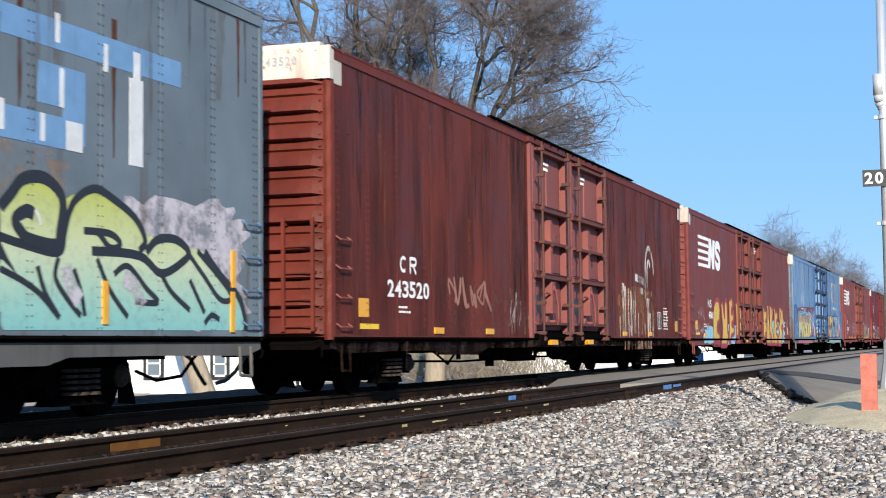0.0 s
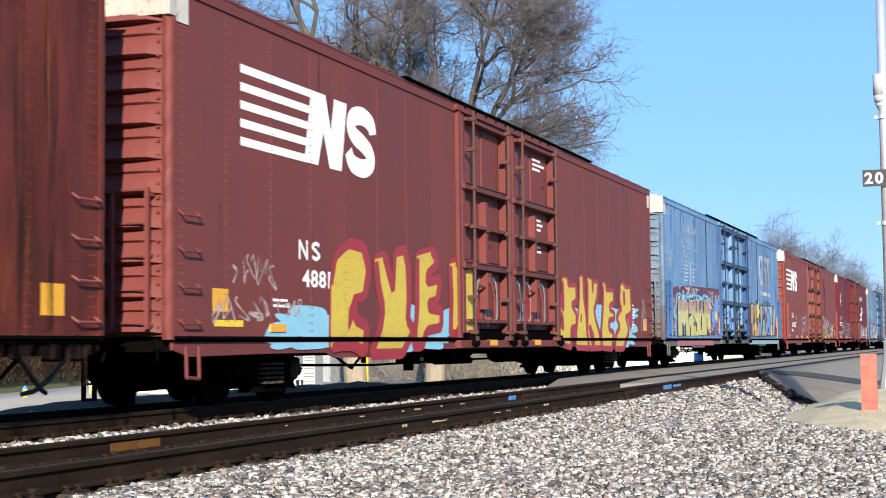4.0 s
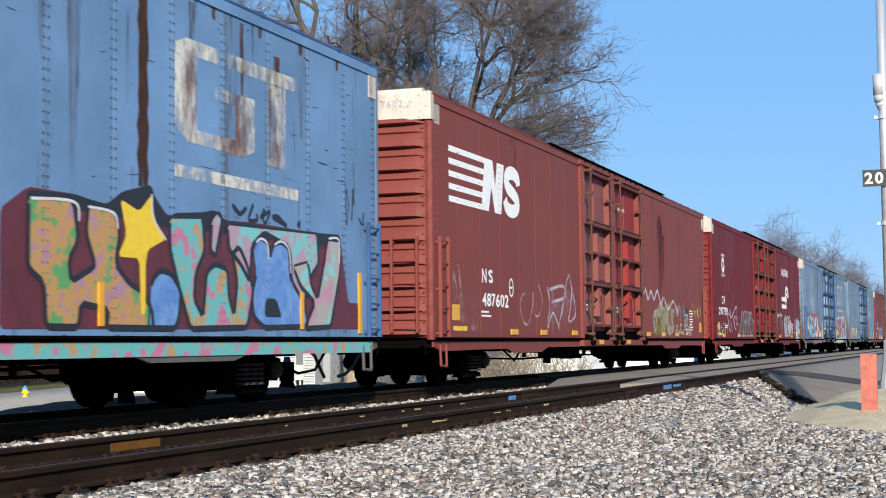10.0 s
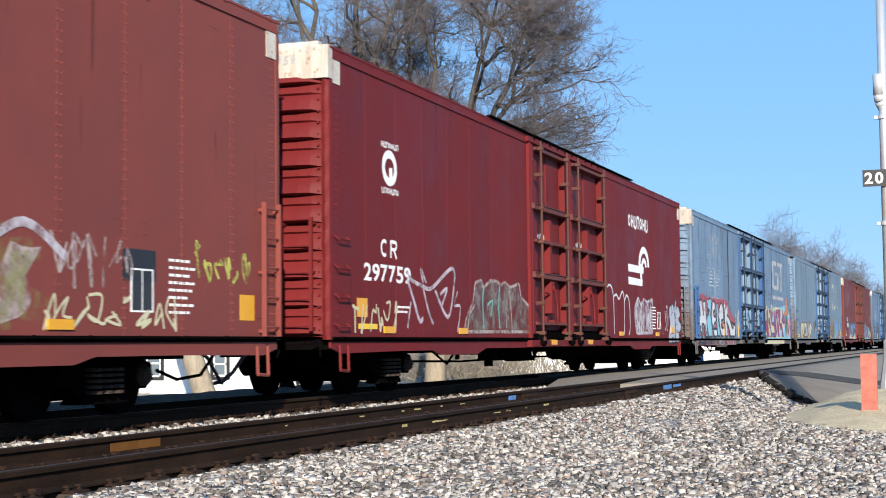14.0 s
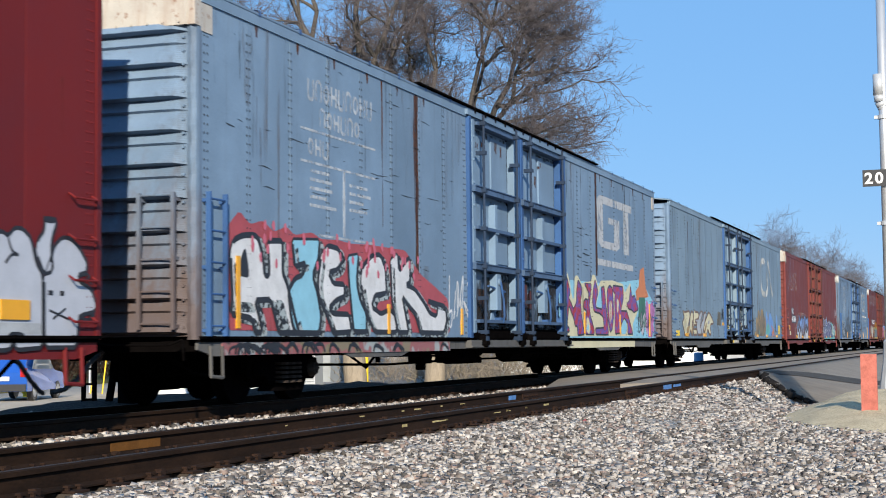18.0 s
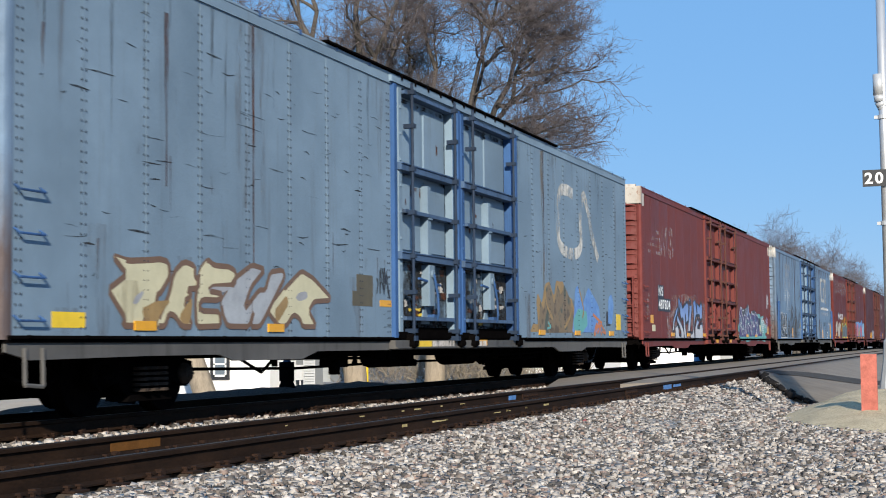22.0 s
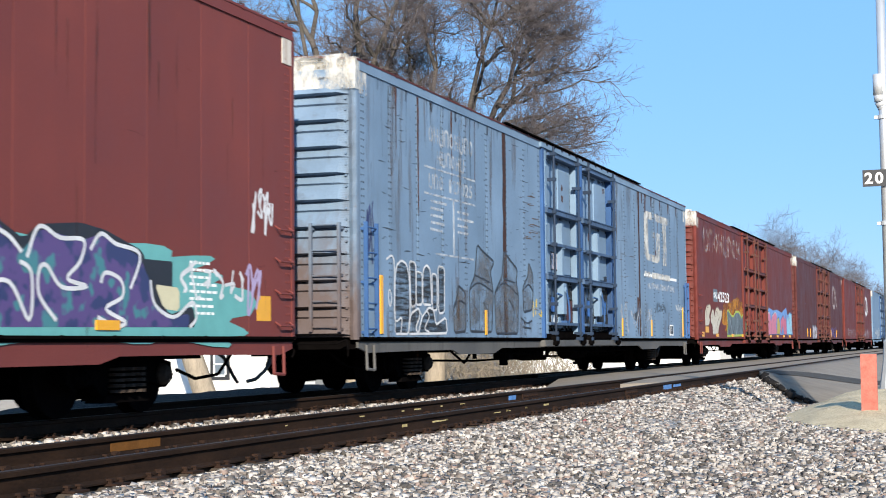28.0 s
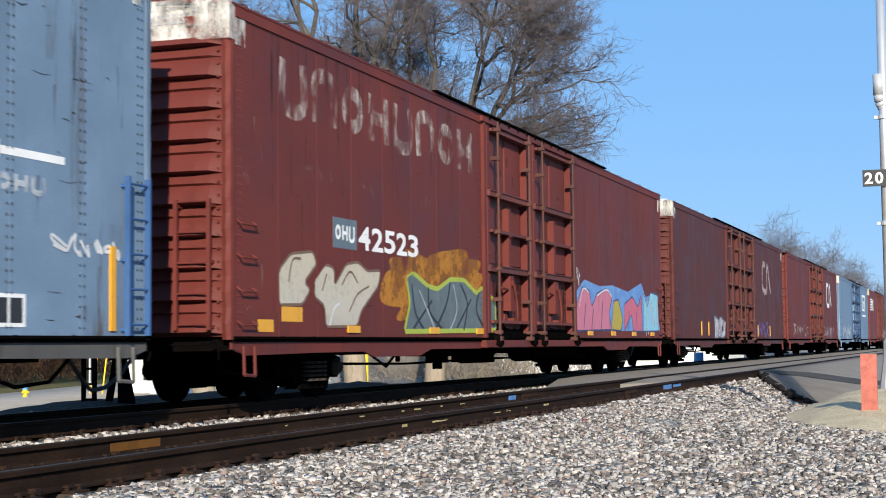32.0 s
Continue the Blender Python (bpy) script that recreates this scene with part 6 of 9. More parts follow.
S_DOTTED = blotched("spray_black_spots", (0.0096, 0.0096, 0.0112), (0.32, 0.36, 0.36), 14, 0.03)
RUST_RUN = film("rust_run", (0.085, 0.032, 0.016), 0.85, 0.92)
RUST_SEAM = film("rusty_seam", (0.05, 0.021, 0.013), 1.0, 0.96, (3.0, 1, 0.25), 2.0)
RUST_SOFT = film("soft_rust_run", (0.1, 0.045, 0.026), 0.6, 0.55)
DIRT_SOFT = film("soft_dirt_run", (0.035, 0.03, 0.028), 0.55, 0.5)
DARK_RUN = film("dark_run", (0.025, 0.012, 0.009), 0.6, 0.75)

# body paints
P_GREY = paint("paint_weathered_grey_blue", (0.128, 0.16, 0.187), (0.148, 0.118, 0.0836), 0.55, (0.0984, 0.064, 0.0394), 0.12, 0.24)
P_GREYEDGE = paint("paint_blue_trim", (0.0653, 0.122, 0.204), (0.0408, 0.0571, 0.0816), 0.4, (0.0816, 0.0408, 0.0204), 0.25, 0.2)
P_CR = paint("paint_rusty_maroon", (0.12, 0.021, 0.0125), (0.032, 0.011, 0.008), 0.85, (0.16, 0.05, 0.025), 0.28, 0.35, 0.6)
P_CRDOOR = paint("paint_faded_pink_red", (0.2, 0.062, 0.054), (0.09, 0.03, 0.025), 0.45, (0.09, 0.032, 0.025), 0.3, 0.22, 0.6)
P_NS = paint("paint_oxide_red", (0.148, 0.036, 0.031), (0.065, 0.02, 0.018), 0.4, (0.09, 0.032, 0.022), 0.2, 0.16)
P_NS2 = paint("paint_brown_red", (0.186, 0.0443, 0.0356), (0.0791, 0.0237, 0.0237), 0.4, (0.11, 0.0396, 0.0277), 0.15, 0.14)
P_NSDOOR = paint("paint_deep_red_door", (0.215, 0.0241, 0.0241), (0.086, 0.0172, 0.0172), 0.35, (0.103, 0.0344, 0.0215), 0.2, 0.15)
P_CR2 = paint("paint_signal_red", (0.13, 0.0108, 0.0118), (0.056, 0.0076, 0.008), 0.4, (0.0896, 0.0206, 0.0138), 0.14, 0.16)
P_BLUE = paint("paint_bright_blue", (0.132, 0.24, 0.4), (0.0836, 0.128, 0.187), 0.65, (0.0984, 0.0492, 0.0295), 0.22, 0.24)
P_BLUETRIM = paint("paint_strong_blue", (0.036, 0.094, 0.23), (0.014, 0.018, 0.026), 0.9, (0.03, 0.02, 0.016), 0.55, 0.3)
P_ROD = paint("grimy_blue_rod", (0.018, 0.034, 0.066), (0.009, 0.009, 0.01), 0.9, (0.05, 0.024, 0.016), 0.5, 0.3)
P_RAILBLUE = paint("grimy_blue_rail", (0.06, 0.105, 0.185), (0.014, 0.015, 0.018), 0.9, (0.06, 0.03, 0.02), 0.45, 0.3)
P_RAILRED = paint("grimy_red_rail", (0.12, 0.036, 0.03), (0.03, 0.014, 0.012), 0.7, (0.1, 0.045, 0.03), 0.4, 0.25)
P_RODRED = paint("grimy_brown_rod", (0.09, 0.036, 0.028), (0.02, 0.012, 0.01), 0.7, (0.1, 0.05, 0.03), 0.5, 0.3)
P_BLUE2 = paint("paint_chalky_blue", (0.15, 0.225, 0.315), (0.0984, 0.123, 0.148), 0.65, (0.108, 0.059, 0.0344), 0.16, 0.24)
P_CN = paint("paint_grey_sky_blue", (0.172, 0.243, 0.31), (0.0984, 0.108, 0.113), 0.65, (0.0984, 0.059, 0.0344), 0.2, 0.24)
P_SOU = paint("paint_old_brown_red", (0.125, 0.026, 0.02), (0.045, 0.014, 0.012), 0.7, (0.14, 0.055, 0.035), 0.3, 0.28, 0.6)
P_BROWN = paint("paint_dark_brown", (0.084, 0.0226, 0.0193), (0.0323, 0.0116, 0.0116), 0.65, (0.0968, 0.0387, 0.0226), 0.3, 0.3, 0.6)
P_RED3 = paint("paint_plain_red", (0.198, 0.0258, 0.0258), (0.0774, 0.0155, 0.0155), 0.45, (0.12, 0.0344, 0.0258), 0.2, 0.2)
RIVETS = plain("dark_rivet_heads", (0.035, 0.045, 0.06), 0.7, 0.0, 0.3, 6, 0.0)
P_SILL = paint("grimy_pale_sill", (0.099, 0.096, 0.0922), (0.0165, 0.0149, 0.0132), 0.8, (0.0396, 0.0198, 0.0116), 0.5, 0.35, 0.7)


BROWN_WASH = film("brown_wash", (0.13, 0.085, 0.055), 0.55, 0.42, (2.2, 1, 0.22), 2.2, 0.4)
SOOT = film("sooty_dirt", (0.02, 0.018, 0.017), 0.8, 0.88, (1.1, 1, 0.8), 2.2)
DUST_RUN = film("dusty_run", (0.05, 0.05, 0.05), 0.6, 0.6)


PEELED = film("peeled_white", (0.5, 0.42, 0.4), 0.5, 0.7, (1.3, 1, 0.6), 2.4, 0.2)
P_BLUEEND = paint("paint_rusty_blue_end", (0.14, 0.205, 0.29), (0.0546, 0.0468, 0.0429), 0.85, (0.092, 0.056, 0.04), 0.6, 0.25, 0.62, 2.1)
FADED_WHITE = film("faded_white_lettering", (0.5, 0.51, 0.52), 0.95, 0.75, (1.3, 1, 0.6), 2.2, 0.12)
WASHED_WHITE = film("washed_white", (0.55, 0.5, 0.44), 0.9, 0.95, (2.6, 1, 0.3))


def car_grey():
    c = boxcar(-9.27, "weathered grey-blue box car with large green graffiti, on the rails", P_GREY, doors=(P_GREY, P_GREY), door_trim=P_GREYEDGE, seams=RIVETS, sill=P_SILL)
    weather(c, 1, DUST_RUN, RUST_RUN, 70, 30, 1.0, 10)
    bm = bmesh.new()
    cloud(bm, 22.6, 26.7, 0.95, 2.55, skin(0.0005), 5, 20, 0.2)
    mist = part("graffiti", bm, S_MIST, c, "pale lilac cloud behind sprayed letters")
    bm = bmesh.new()
    cloud(bm, 20.3, 22.6, 2.2, 2.8, skin(0.0003), 9, 9, 0.3)
    part("haze", bm, film("spray_dull_orange", (0.4, 0.22, 0.1), 0.55, 0.6, (1, 1, 1)), mist)
    mural(c, (21.31, 26.37, 0.95, 2.46), "huge lime and turquoise letters with black outlines",
          ground=[(S_LIME, "0,47 5,53 14,58 26,59 36,57 41,52 48,55 64,59 78,57 96,51 105,43 115,41 131,42 143,39 158,38 173,28 192,18 199,8 199,1 1,0")],
          lines=[(BLACK, 0.13, "0,46 7,52 14,58 26,60 36,57 41,51 39,40 36,34 19,35 14,37 9,42 16,46 21,45"),
                 (BLACK, 0.09, "0,35 14,33 38,31 42,39 45,47 51,54 64,59 78,56 96,49 104,40 99,35"),
                 (BLACK, 0.08, "56,41 76,41 84,37 76,35 67,41"),
                 (BLACK, 0.1, "62,33 99,33 118,26 137,32 143,37 131,42 115,41 105,35"),
                 (BLACK, 0.07, "0,23 14,19 26,14 39,5"),
                 (BLACK, 0.07, "24,25 29,15 39,5"),
                 (BLACK, 0.07, "38,29 36,21 44,13 54,6"),
                 (BLACK, 0.07, "49,25 54,16 57,6"),
                 (BLACK, 0.07, "66,30 76,17 90,6"),
                 (BLACK, 0.07, "79,24 90,28 105,19 115,13 96,13"),
                 (BLACK, 0.07, "118,26 127,18 144,10"),
                 (BLACK, 0.07, "143,36 158,26 173,16 184,16 180,22 151,38"),
                 (BLACK, 0.07, "144,24 158,9"),
                 (BLACK, 0.07, "158,4 165,8 173,6"),
                 (BLACK, 0.1, "158,38 173,28 192,18 199,8 200,1"),
                 (S_WHITE, 0.04, "12,37 13,43 17,47 23,46 26,41"),
                 (S_MIST, 0.2, "43,26 46,19 53,12"),
                 (S_MIST, 0.2, "87,23 96,19 102,11")])
    piece(c, "ES", 18.6, 21.3, 0.95, 2.4, [S_LIME], BLACK, None, BLACK, None, -0.2, 4, 0.12, label="lime and turquoise letters with black outlines", rim=0.1)
    blue, pale = spray("old_blue_lettering", (0.128, 0.248, 0.416), 0.15), S_WHITE
    rects(c, "lettering_ghost", [(21.0, 24.75, 3.78, 4.08), (21.9, 22.75, 3.2, 3.62), (22.35, 22.75, 2.85, 3.25), (21.2, 22.4, 2.78, 3.1)], blue, "patches of old blue lettering")
    rects(c, "lettering_ghost", [(23.62, 23.9, 2.76, 3.72), (23.7, 23.84, 3.72, 4.02), (22.4, 22.7, 2.78, 3.08), (21.95, 22.03, 2.82, 3.1), (22.28, 22.36, 3.2, 3.6), (22.2, 22.28, 3.85, 4.15), (23.1, 23.18, 3.7, 4.0), (21.25, 21.36, 2.85, 3.15)], pale, "peeling white lettering", 0.004)
    reflectors(c, [], [(23.08, 1.02, 0.46), (25.97, 0.95, 0.5), (25.99, 1.5, 0.46), (20.0, 1.02, 0.46)])
    stains(c, [(26.2, 0.12, 3.9, 4.88), (26.4, 0.1, 4.1, 4.88), (21.6, 0.14, 2.9, 4.4), (23.3, 0.12, 2.8, 4.3)], RUST_RUN)


def car_maroon():
    c = boxcar(19.85, "rusty dark maroon box car with white-topped end", P_CR, sill=DARK_RUN, doors=(P_CRDOOR, P_CRDOOR), cap=WHITE_OLD, door_trim=P_CRDOOR, riveted=True, seams=P_CR)
    weather(c, 2, DARK_RUN, RUST_RUN, 60, 60, 0.5)
    digits(c, "243520", 2.1, 4.03, 1.53, 1.8)
    initials(c, "ring", 2.66, 3.42, 1.93, 2.2)
    side_marks(c, 3)
    end_number(c, "243520")
    reflectors(c, [4.25, 7.1, 11.4, 14.6, 18.6, 21.8])
    tan = film("peeling_tan", (0.36, 0.22, 0.15), 0.55, 0.85)
    bm = bmesh.new()
    cloud(bm, 4.6, 9.4, 1.0, 2.05, skin(0.0), 8, 12, 0.35)
    part("stain", bm, film("faded_spray_remains", (0.2, 0.07, 0.05), 0.5, 0.6, (1, 1, 1)), c, "faded remains of spray paint")
    scrawl(c, 4.9, 7.4, 1.4, 2.0, paint("tan_scrawl", (0.33, 0.16, 0.12), (0.13, 0.04, 0.03), 0.8, (0.12, 0.03, 0.02), 0.7, 0.2), 21, 6, 0.06)
    bm = bmesh.new()
    strip(bm, curve([(21.5, 1.95), (21.5, 2.6), (21.6, 3.1), (21.85, 3.38), (22.2, 3.38), (22.5, 3.1), (22.65, 2.7)]), 0.14, skin(0.003))
    strip(bm, curve([(21.75, 2.1), (21.78, 2.8), (21.95, 3.05), (22.2, 2.9)]), 0.12, skin(0.0045))
    strip(bm, [(20.2, 2.54), (20.7, 2.5), (21.4, 2.44)], 0.2, skin(0.005))
    strip(bm, [(20.75, 2.2), (21.2, 2.16), (21.6, 2.1)], 0.17, skin(0.0055))
    part("emblem", bm, WHITE_WORN, c, "peeling remains of a white arch emblem")
    rng = random.Random(77)
    orange = film("orange_rust", (0.22, 0.06, 0.02), 0.6, 0.8)
    stains(c, [(rng.uniform(18.0, 25.6), rng.uniform(0.1, 0.35), 0.92, rng.uniform(1.6, 2.3)) for _ in range(22)] + [(rng.choice((rng.uniform(0.5, 9.8), rng.uniform(18, 26))), rng.uniform(0.04, 0.14), rng.uniform(0.95, 2.5), rng.uniform(2.8, 4.8)) for _ in range(30)], orange, "orange rust runs")
    stains(c, [(rng.uniform(18.1, 22.7), rng.uniform(0.06, 0.2), 0.92, rng.uniform(1.2, 2.2)) for _ in range(24)], tan, "pale peeling paint runs")
    white = [(18.75, 0.4, 0.92, 2.32), (18.95, 0.22, 1.0, 2.25), (19.35, 0.14, 0.95, 2.2), (19.65, 0.2, 0.95, 2.15), (20.0, 0.1, 0.95, 1.9), (21.85, 0.5, 0.92, 2.0), (22.05, 0.3, 0.95, 1.6), (22.5, 0.08, 0.95, 1.7)]
    bm = bmesh.new()
    cloud(bm, 17.9, 22.9, 0.92, 2.3, skin(0.0), 18, 9, 0.2)
    part("stain", bm, film("tan_bloom", (0.27, 0.11, 0.055), 0.72, 0.8), c, "tan and orange bloom of peeled paint")
    white += [(rng.uniform(18.2, 22.6), rng.uniform(0.05, 0.16), 0.93, rng.uniform(1.2, 2.2)) for _ in range(12)]
    bm = bmesh.new()
    for u0, u1 in ((0.1, 9.95), (16.85, 26.75)):
        f = bm.faces.new([bm.verts.new((u, skin(-0.001), z)) for u, z in ((u0, 0.92), (u1, 0.92), (u1, 4.89), (u0, 4.89))])
    part("stain", bm, film("brown_veil", (0.03, 0.011, 0.007), 0.6, 0.45, (0.8, 1, 0.12), 2.0), c, "dark brown weathering")["kind"] = "stuff"
    stains(c, white, WASHED_WHITE, "white peeling paint runs")
    rects(c, "lower_band", [(18.9, 22.3, 0.6, 0.83)], tan, "peeling pale paint on the sill")
    stains(c, [(rng.uniform(7.6, 10.0), rng.uniform(0.05, 0.2), 0.95, rng.uniform(1.1, 1.7)) for _ in range(9)], tan, "pale peeling paint runs")
    for u in (10.75, 13.95):
        rects(c, "door_label", [(u, u + 0.42, 1.42, 1.8)], DARK_TRIM, "black data plate on a door", 0.0)
        stencil(c, u + 0.55, 4.62, 2, 3, 0.9, 0.06, 0.12)
        stencil(c, u + 0.3, 2.22, 1, 5, 0.9, 0.03, 0.1)
    word_blocks(c, 20.5, 22.7, 3.7, 4.0, 7, GHOST, "ghost of a company name", 2, thick=0.1)
    scrawl(c, 8.6, 9.6, 1.1, 1.8, S_PALE, 31, 3, 0.03)
    stains(c, [(u, 0.34, 0.95, 4.88) for u in (1.0, 9.0, 9.4, 9.75, 17.0, 17.25, 17.5, 17.75, 19.9, 25.4, 25.9)], DARK_RUN, "dark rust run")
    rects(c, "box_frame", [(24.0, 24.5, 1.28, 1.31), (24.0, 24.5, 1.62, 1.65), (24.0, 24.03, 1.28, 1.65), (24.47, 24.5, 1.28, 1.65)], WHITE)


def car_oxide():
    c = boxcar(48.19, "oxide red box car with striped white emblem and yellow graffiti", P_NS, cap=WHITE_OLD, riveted=True)
    weather(c, 3, DARK_RUN, RUST_RUN, 30, 14, 0.6)
    striped_emblem(c, 1.68, 3.3, WHITE, 1.04)
    digits(c, "4881", 3.5, 4.6, 1.58, 1.82)
    initials(c, "zigzag", 3.4, 4.1, 1.95, 2.22)
    end_number(c, "488136")
    side_marks(c, 9)
    bm = bmesh.new()
    cloud(bm, 2.3, 5.2, 0.66, 1.3, skin(0.0), 3, 8, 0.3)
    cloud(bm, 7.0, 10.0, 0.66, 1.5, skin(0.0004), 4, 9, 0.3)
    cloud(bm, 17.0, 25.6, 0.66, 1.75, skin(0.0), 6, 15, 0.3)
    part("graffiti", bm, S_SKY, c, "sky blue sprayed clouds")
    mural(c, (4.45, 10.99, 0.62, 2.34), "tall yellow letters outlined in red",
          letters=["0,4 1,37 6,50 20,57 37,56 43,45 38,31 25,29 27,18 40,15 37,1 24,5 11,5",
                   "51,51 63,53 75,34 78,56 90,58 94,49 95,30 93,19 101,13 85,0 45,0 57,15 60,25 55,35",
                   "107,56 130,60 138,53 123,47 122,41 141,44 137,32 124,30 125,26 143,25 142,15 120,13 113,4 101,4 106,24",
                   "157,54 169,56 179,46 187,55 198,55 200,11 178,11 175,20 167,11 157,11 159,34"],
          patches=[(S_RED, "19,12 20,24 25,29 31,28 25,18")],
          fills=[S_YELLOW], edge=S_RED, rim=0.07, drop=S_RED, shift=(0.07, 0.02))
    mural(c, (16.35, 24.36, 0.64, 2.33), "tall yellow letters outlined in red",
          letters=["20,56 32,56 33,51 50,52 51,40 40,36 45,32 50,29 50,19 38,17 37,2 4,6 0,12 1,25 9,24 16,19 20,17 19,27 13,29 14,41 16,43 19,32 21,33",
                   "59,59 67,60 68,43 73,28 74,16 78,1 48,2 51,16 55,29 58,42",
                   "77,59 89,58 90,46 93,58 103,57 101,45 92,32 97,23 104,15 111,1 78,1 74,16 75,22 76,39",
                   "115,57 124,56 125,51 144,52 144,41 133,38 134,34 145,32 145,27 130,25 130,17 143,15 137,0 111,1 109,15 113,31 116,46",
                   "164,56 173,60 179,56 193,57 195,39 198,35 188,31 177,29 184,22 186,15 170,0 145,0 149,13 160,20 151,28 160,35 166,36 160,42 160,51"],
          patches=[(S_RED, "61,29 64,29 63,22 59,22"),
                   (S_RED, "78,19 84,21 92,12 95,3 85,3"),
                   (S_RED, "41,16 49,17 48,8 40,8"),
                   (S_RED, "171,52 177,53 179,41 173,38"),
                   (S_RED, "186,27 198,33 200,25 193,15")],
          fills=[S_YELLOW], edge=S_RED, rim=0.055, drop=S_RED, shift=(0.08, -0.02))
    scrawl(c, 1.3, 2.7, 1.5, 1.95, S_PALE, 3, 5, 0.035)
    scrawl(c, 0.9, 3.6, 1.05, 1.4, S_PALE, 5, 8, 0.035)
    scrawl(c, 25.4, 26.1, 1.05, 2.0, S_PALE, 6, 4, 0.03)
    bm = bmesh.new()
    for k, (u0, u1, z0, z1) in enumerate(((14.3, 15.4, 1.1, 1.85), (10.6, 11.6, 1.0, 1.7))):
        cloud(bm, u0, u1, z0, z1, DOOR - 0.026 - 0.001 * k, 20 + k, 6, 0.3)
    part("graffiti", bm, S_RED, c, "red sprayed blob on the doors")
    bm = bmesh.new()
    for i, u in enumerate((10.6, 11.3, 12.0, 13.6, 14.3, 15.4)):
        strip(bm, curve([(u, 1.1), (u + 0.1, 1.9), (u + 0.5, 1.95), (u + 0.55, 1.3), (u + 0.2, 1.2)]), 0.07, DOOR - 0.03 - 0.001 * i)
    part("graffiti", bm, S_SILVER, c, "silver sprayed loops on the doors")
    for k, (z, n) in enumerate(((4.62, 3), (3.35, 3), (2.78, 2))):
        stencil(c, 15.2, z, n, 8 + k, 0.8 - 0.12 * k, 0.05, 0.1)
    reflectors(c, [2.5, 11.6, 14.6])


def crackle(c, u0, u1, z0, z1, seed, n, material):
    rng = random.Random(seed)
    bm = bmesh.new()
    for i in range(n):
        a, b = rng.uniform(u0, u1), rng.uniform(z0, z1)
        pts = [(a, b)]
        for _ in range(3):
            a, b = a + rng.uniform(-0.2, 0.2), b + rng.uniform(-0.2, 0.2)
            pts.append((min(u1, max(u0, a)), min(z1, max(z0, b))))
        strip(bm, curve(pts, 3), 0.03, skin(0.0052 + 0.00002 * i))
    part("crackle", bm, material, c, "white crackle lines")["kind"] = "stuff"


def star(cu, cz, r):
    return [(cu + r * (1 if k % 2 == 0 else 0.42) * math.sin(k * math.pi / 5), cz + r * 1.1 * (1 if k % 2 == 0 else 0.42) * math.cos(k * math.pi / 5)) for k in range(10)]


def car_blue():
    c = boxcar(76.95, "bright blue riveted box car covered in graffiti, rust along the eaves", P_BLUE, end=P_BLUEEND, cap=WHITE_OLD, door_trim=P_BLUETRIM, seams=RIVETS, front="ladder", rear="ladder", roof_mat=P_BLUETRIM, sill=P_SILL)
    weather(c, 4, SOOT, RUST_RUN, 70, 30, 1.0, 14)
    door_grime_shade(c, 17)
    scrapes(c, 0.5, 9.0, 2.4, 4.6, 8, 9, SOOT)
    ghost_words(c, GHOST_BLUE, 2)
    mural(c, (1.33, 9.98, 0.95, 2.65), "maroon painted ground of a graffiti piece", ground=[(S_MAROON, "0,52 22,55 60,57 107,58 198,60 200,2 0,0")], depth=0.001)
    crackle(c, 1.4, 9.9, 0.97, 2.5, 4, 230, S_WHITE)
    mural(c, (1.33, 9.98, 0.95, 2.65), "large word in tan over yellow with black and blue borders",
          ground=[(S_CYAN, "7,0 7,31 9,38 15,48 28,48 32,46 41,45 48,47 55,46 60,47 74,47 80,50 94,49 107,48 118,47 124,51 138,50 151,46 155,36 155,10 151,1"),
                  (BLACK, "11,0 11,31 14,40 18,46 28,45 30,43 38,43 41,41 48,43 55,41 59,43 75,44 80,46 94,46 105,45 107,43 120,43 123,46 131,47 141,45 148,44 152,34 152,5 148,1")],
          letters=["17,1 18,42 20,44 26,43 27,38 32,42 36,42 40,37 44,41 51,39 55,34 57,23 57,13 60,8 60,1 47,1 47,15 44,17 42,13 37,12 36,18 33,17 31,12 31,1",
                   "58,1 58,19 61,22 70,24 69,27 66,26 59,26 58,37 60,40 66,41 74,39 78,34 78,24 78,11 81,5 81,1 66,1 66,12 64,16 62,11 61,1",
                   "80,42 88,44 90,28 93,27 92,43 102,42 104,26 105,2 84,1 80,7 80,13 87,12 90,4 94,11 93,18 86,18 81,23",
                   "105,2 104,15 105,26 110,32 111,42 118,42 118,33 124,25 127,16 127,2",
                   "128,2 125,16 125,32 126,43 134,45 135,39 142,43 148,40 151,29 151,10 139,9 139,23 135,25 135,16 135,2"],
          patches=[(BLACK, "110,9 108,17 110,25 112,27 114,24 115,15 113,7"),
                   (S_PURPLE, "173,2 175,14 172,18 188,18 191,9 199,2"),
                   (S_MIDBLUE, "170,14 163,19 158,26 165,31 169,32 174,43 181,53 186,47 192,37 190,24 185,18 178,18"),
                   (YELLOW_PAINT, "175,27 181,33 187,27 185,21 178,20")],
          lines=[(S_WHITE, 0.04, "32,42 37,41 40,37"),
                 (S_WHITE, 0.04, "44,41 51,39 55,34 56,23"),
                 (S_WHITE, 0.04, "66,41 74,40 78,34 78,24"),
                 (S_WHITE, 0.04, "94,42 101,42 103,30"),
                 (S_WHITE, 0.04, "139,44 148,40 151,29 151,10"),
                 (S_WHITE, 0.04, "18,41 20,43 26,43"),
                 (S_WHITE, 0.035, "31,2 31,12 33,17 36,17"),
                 (S_WHITE, 0.035, "105,3 104,15 105,26 110,32")],
          fills=[S_MAYOR], depth=0.008)
    rects(c, "lower_band", [(2.0, 8.6, 0.67, 0.83)], spray("spray_dusty_pink", (0.336, 0.096, 0.112)), "dusty pink band along the sill")
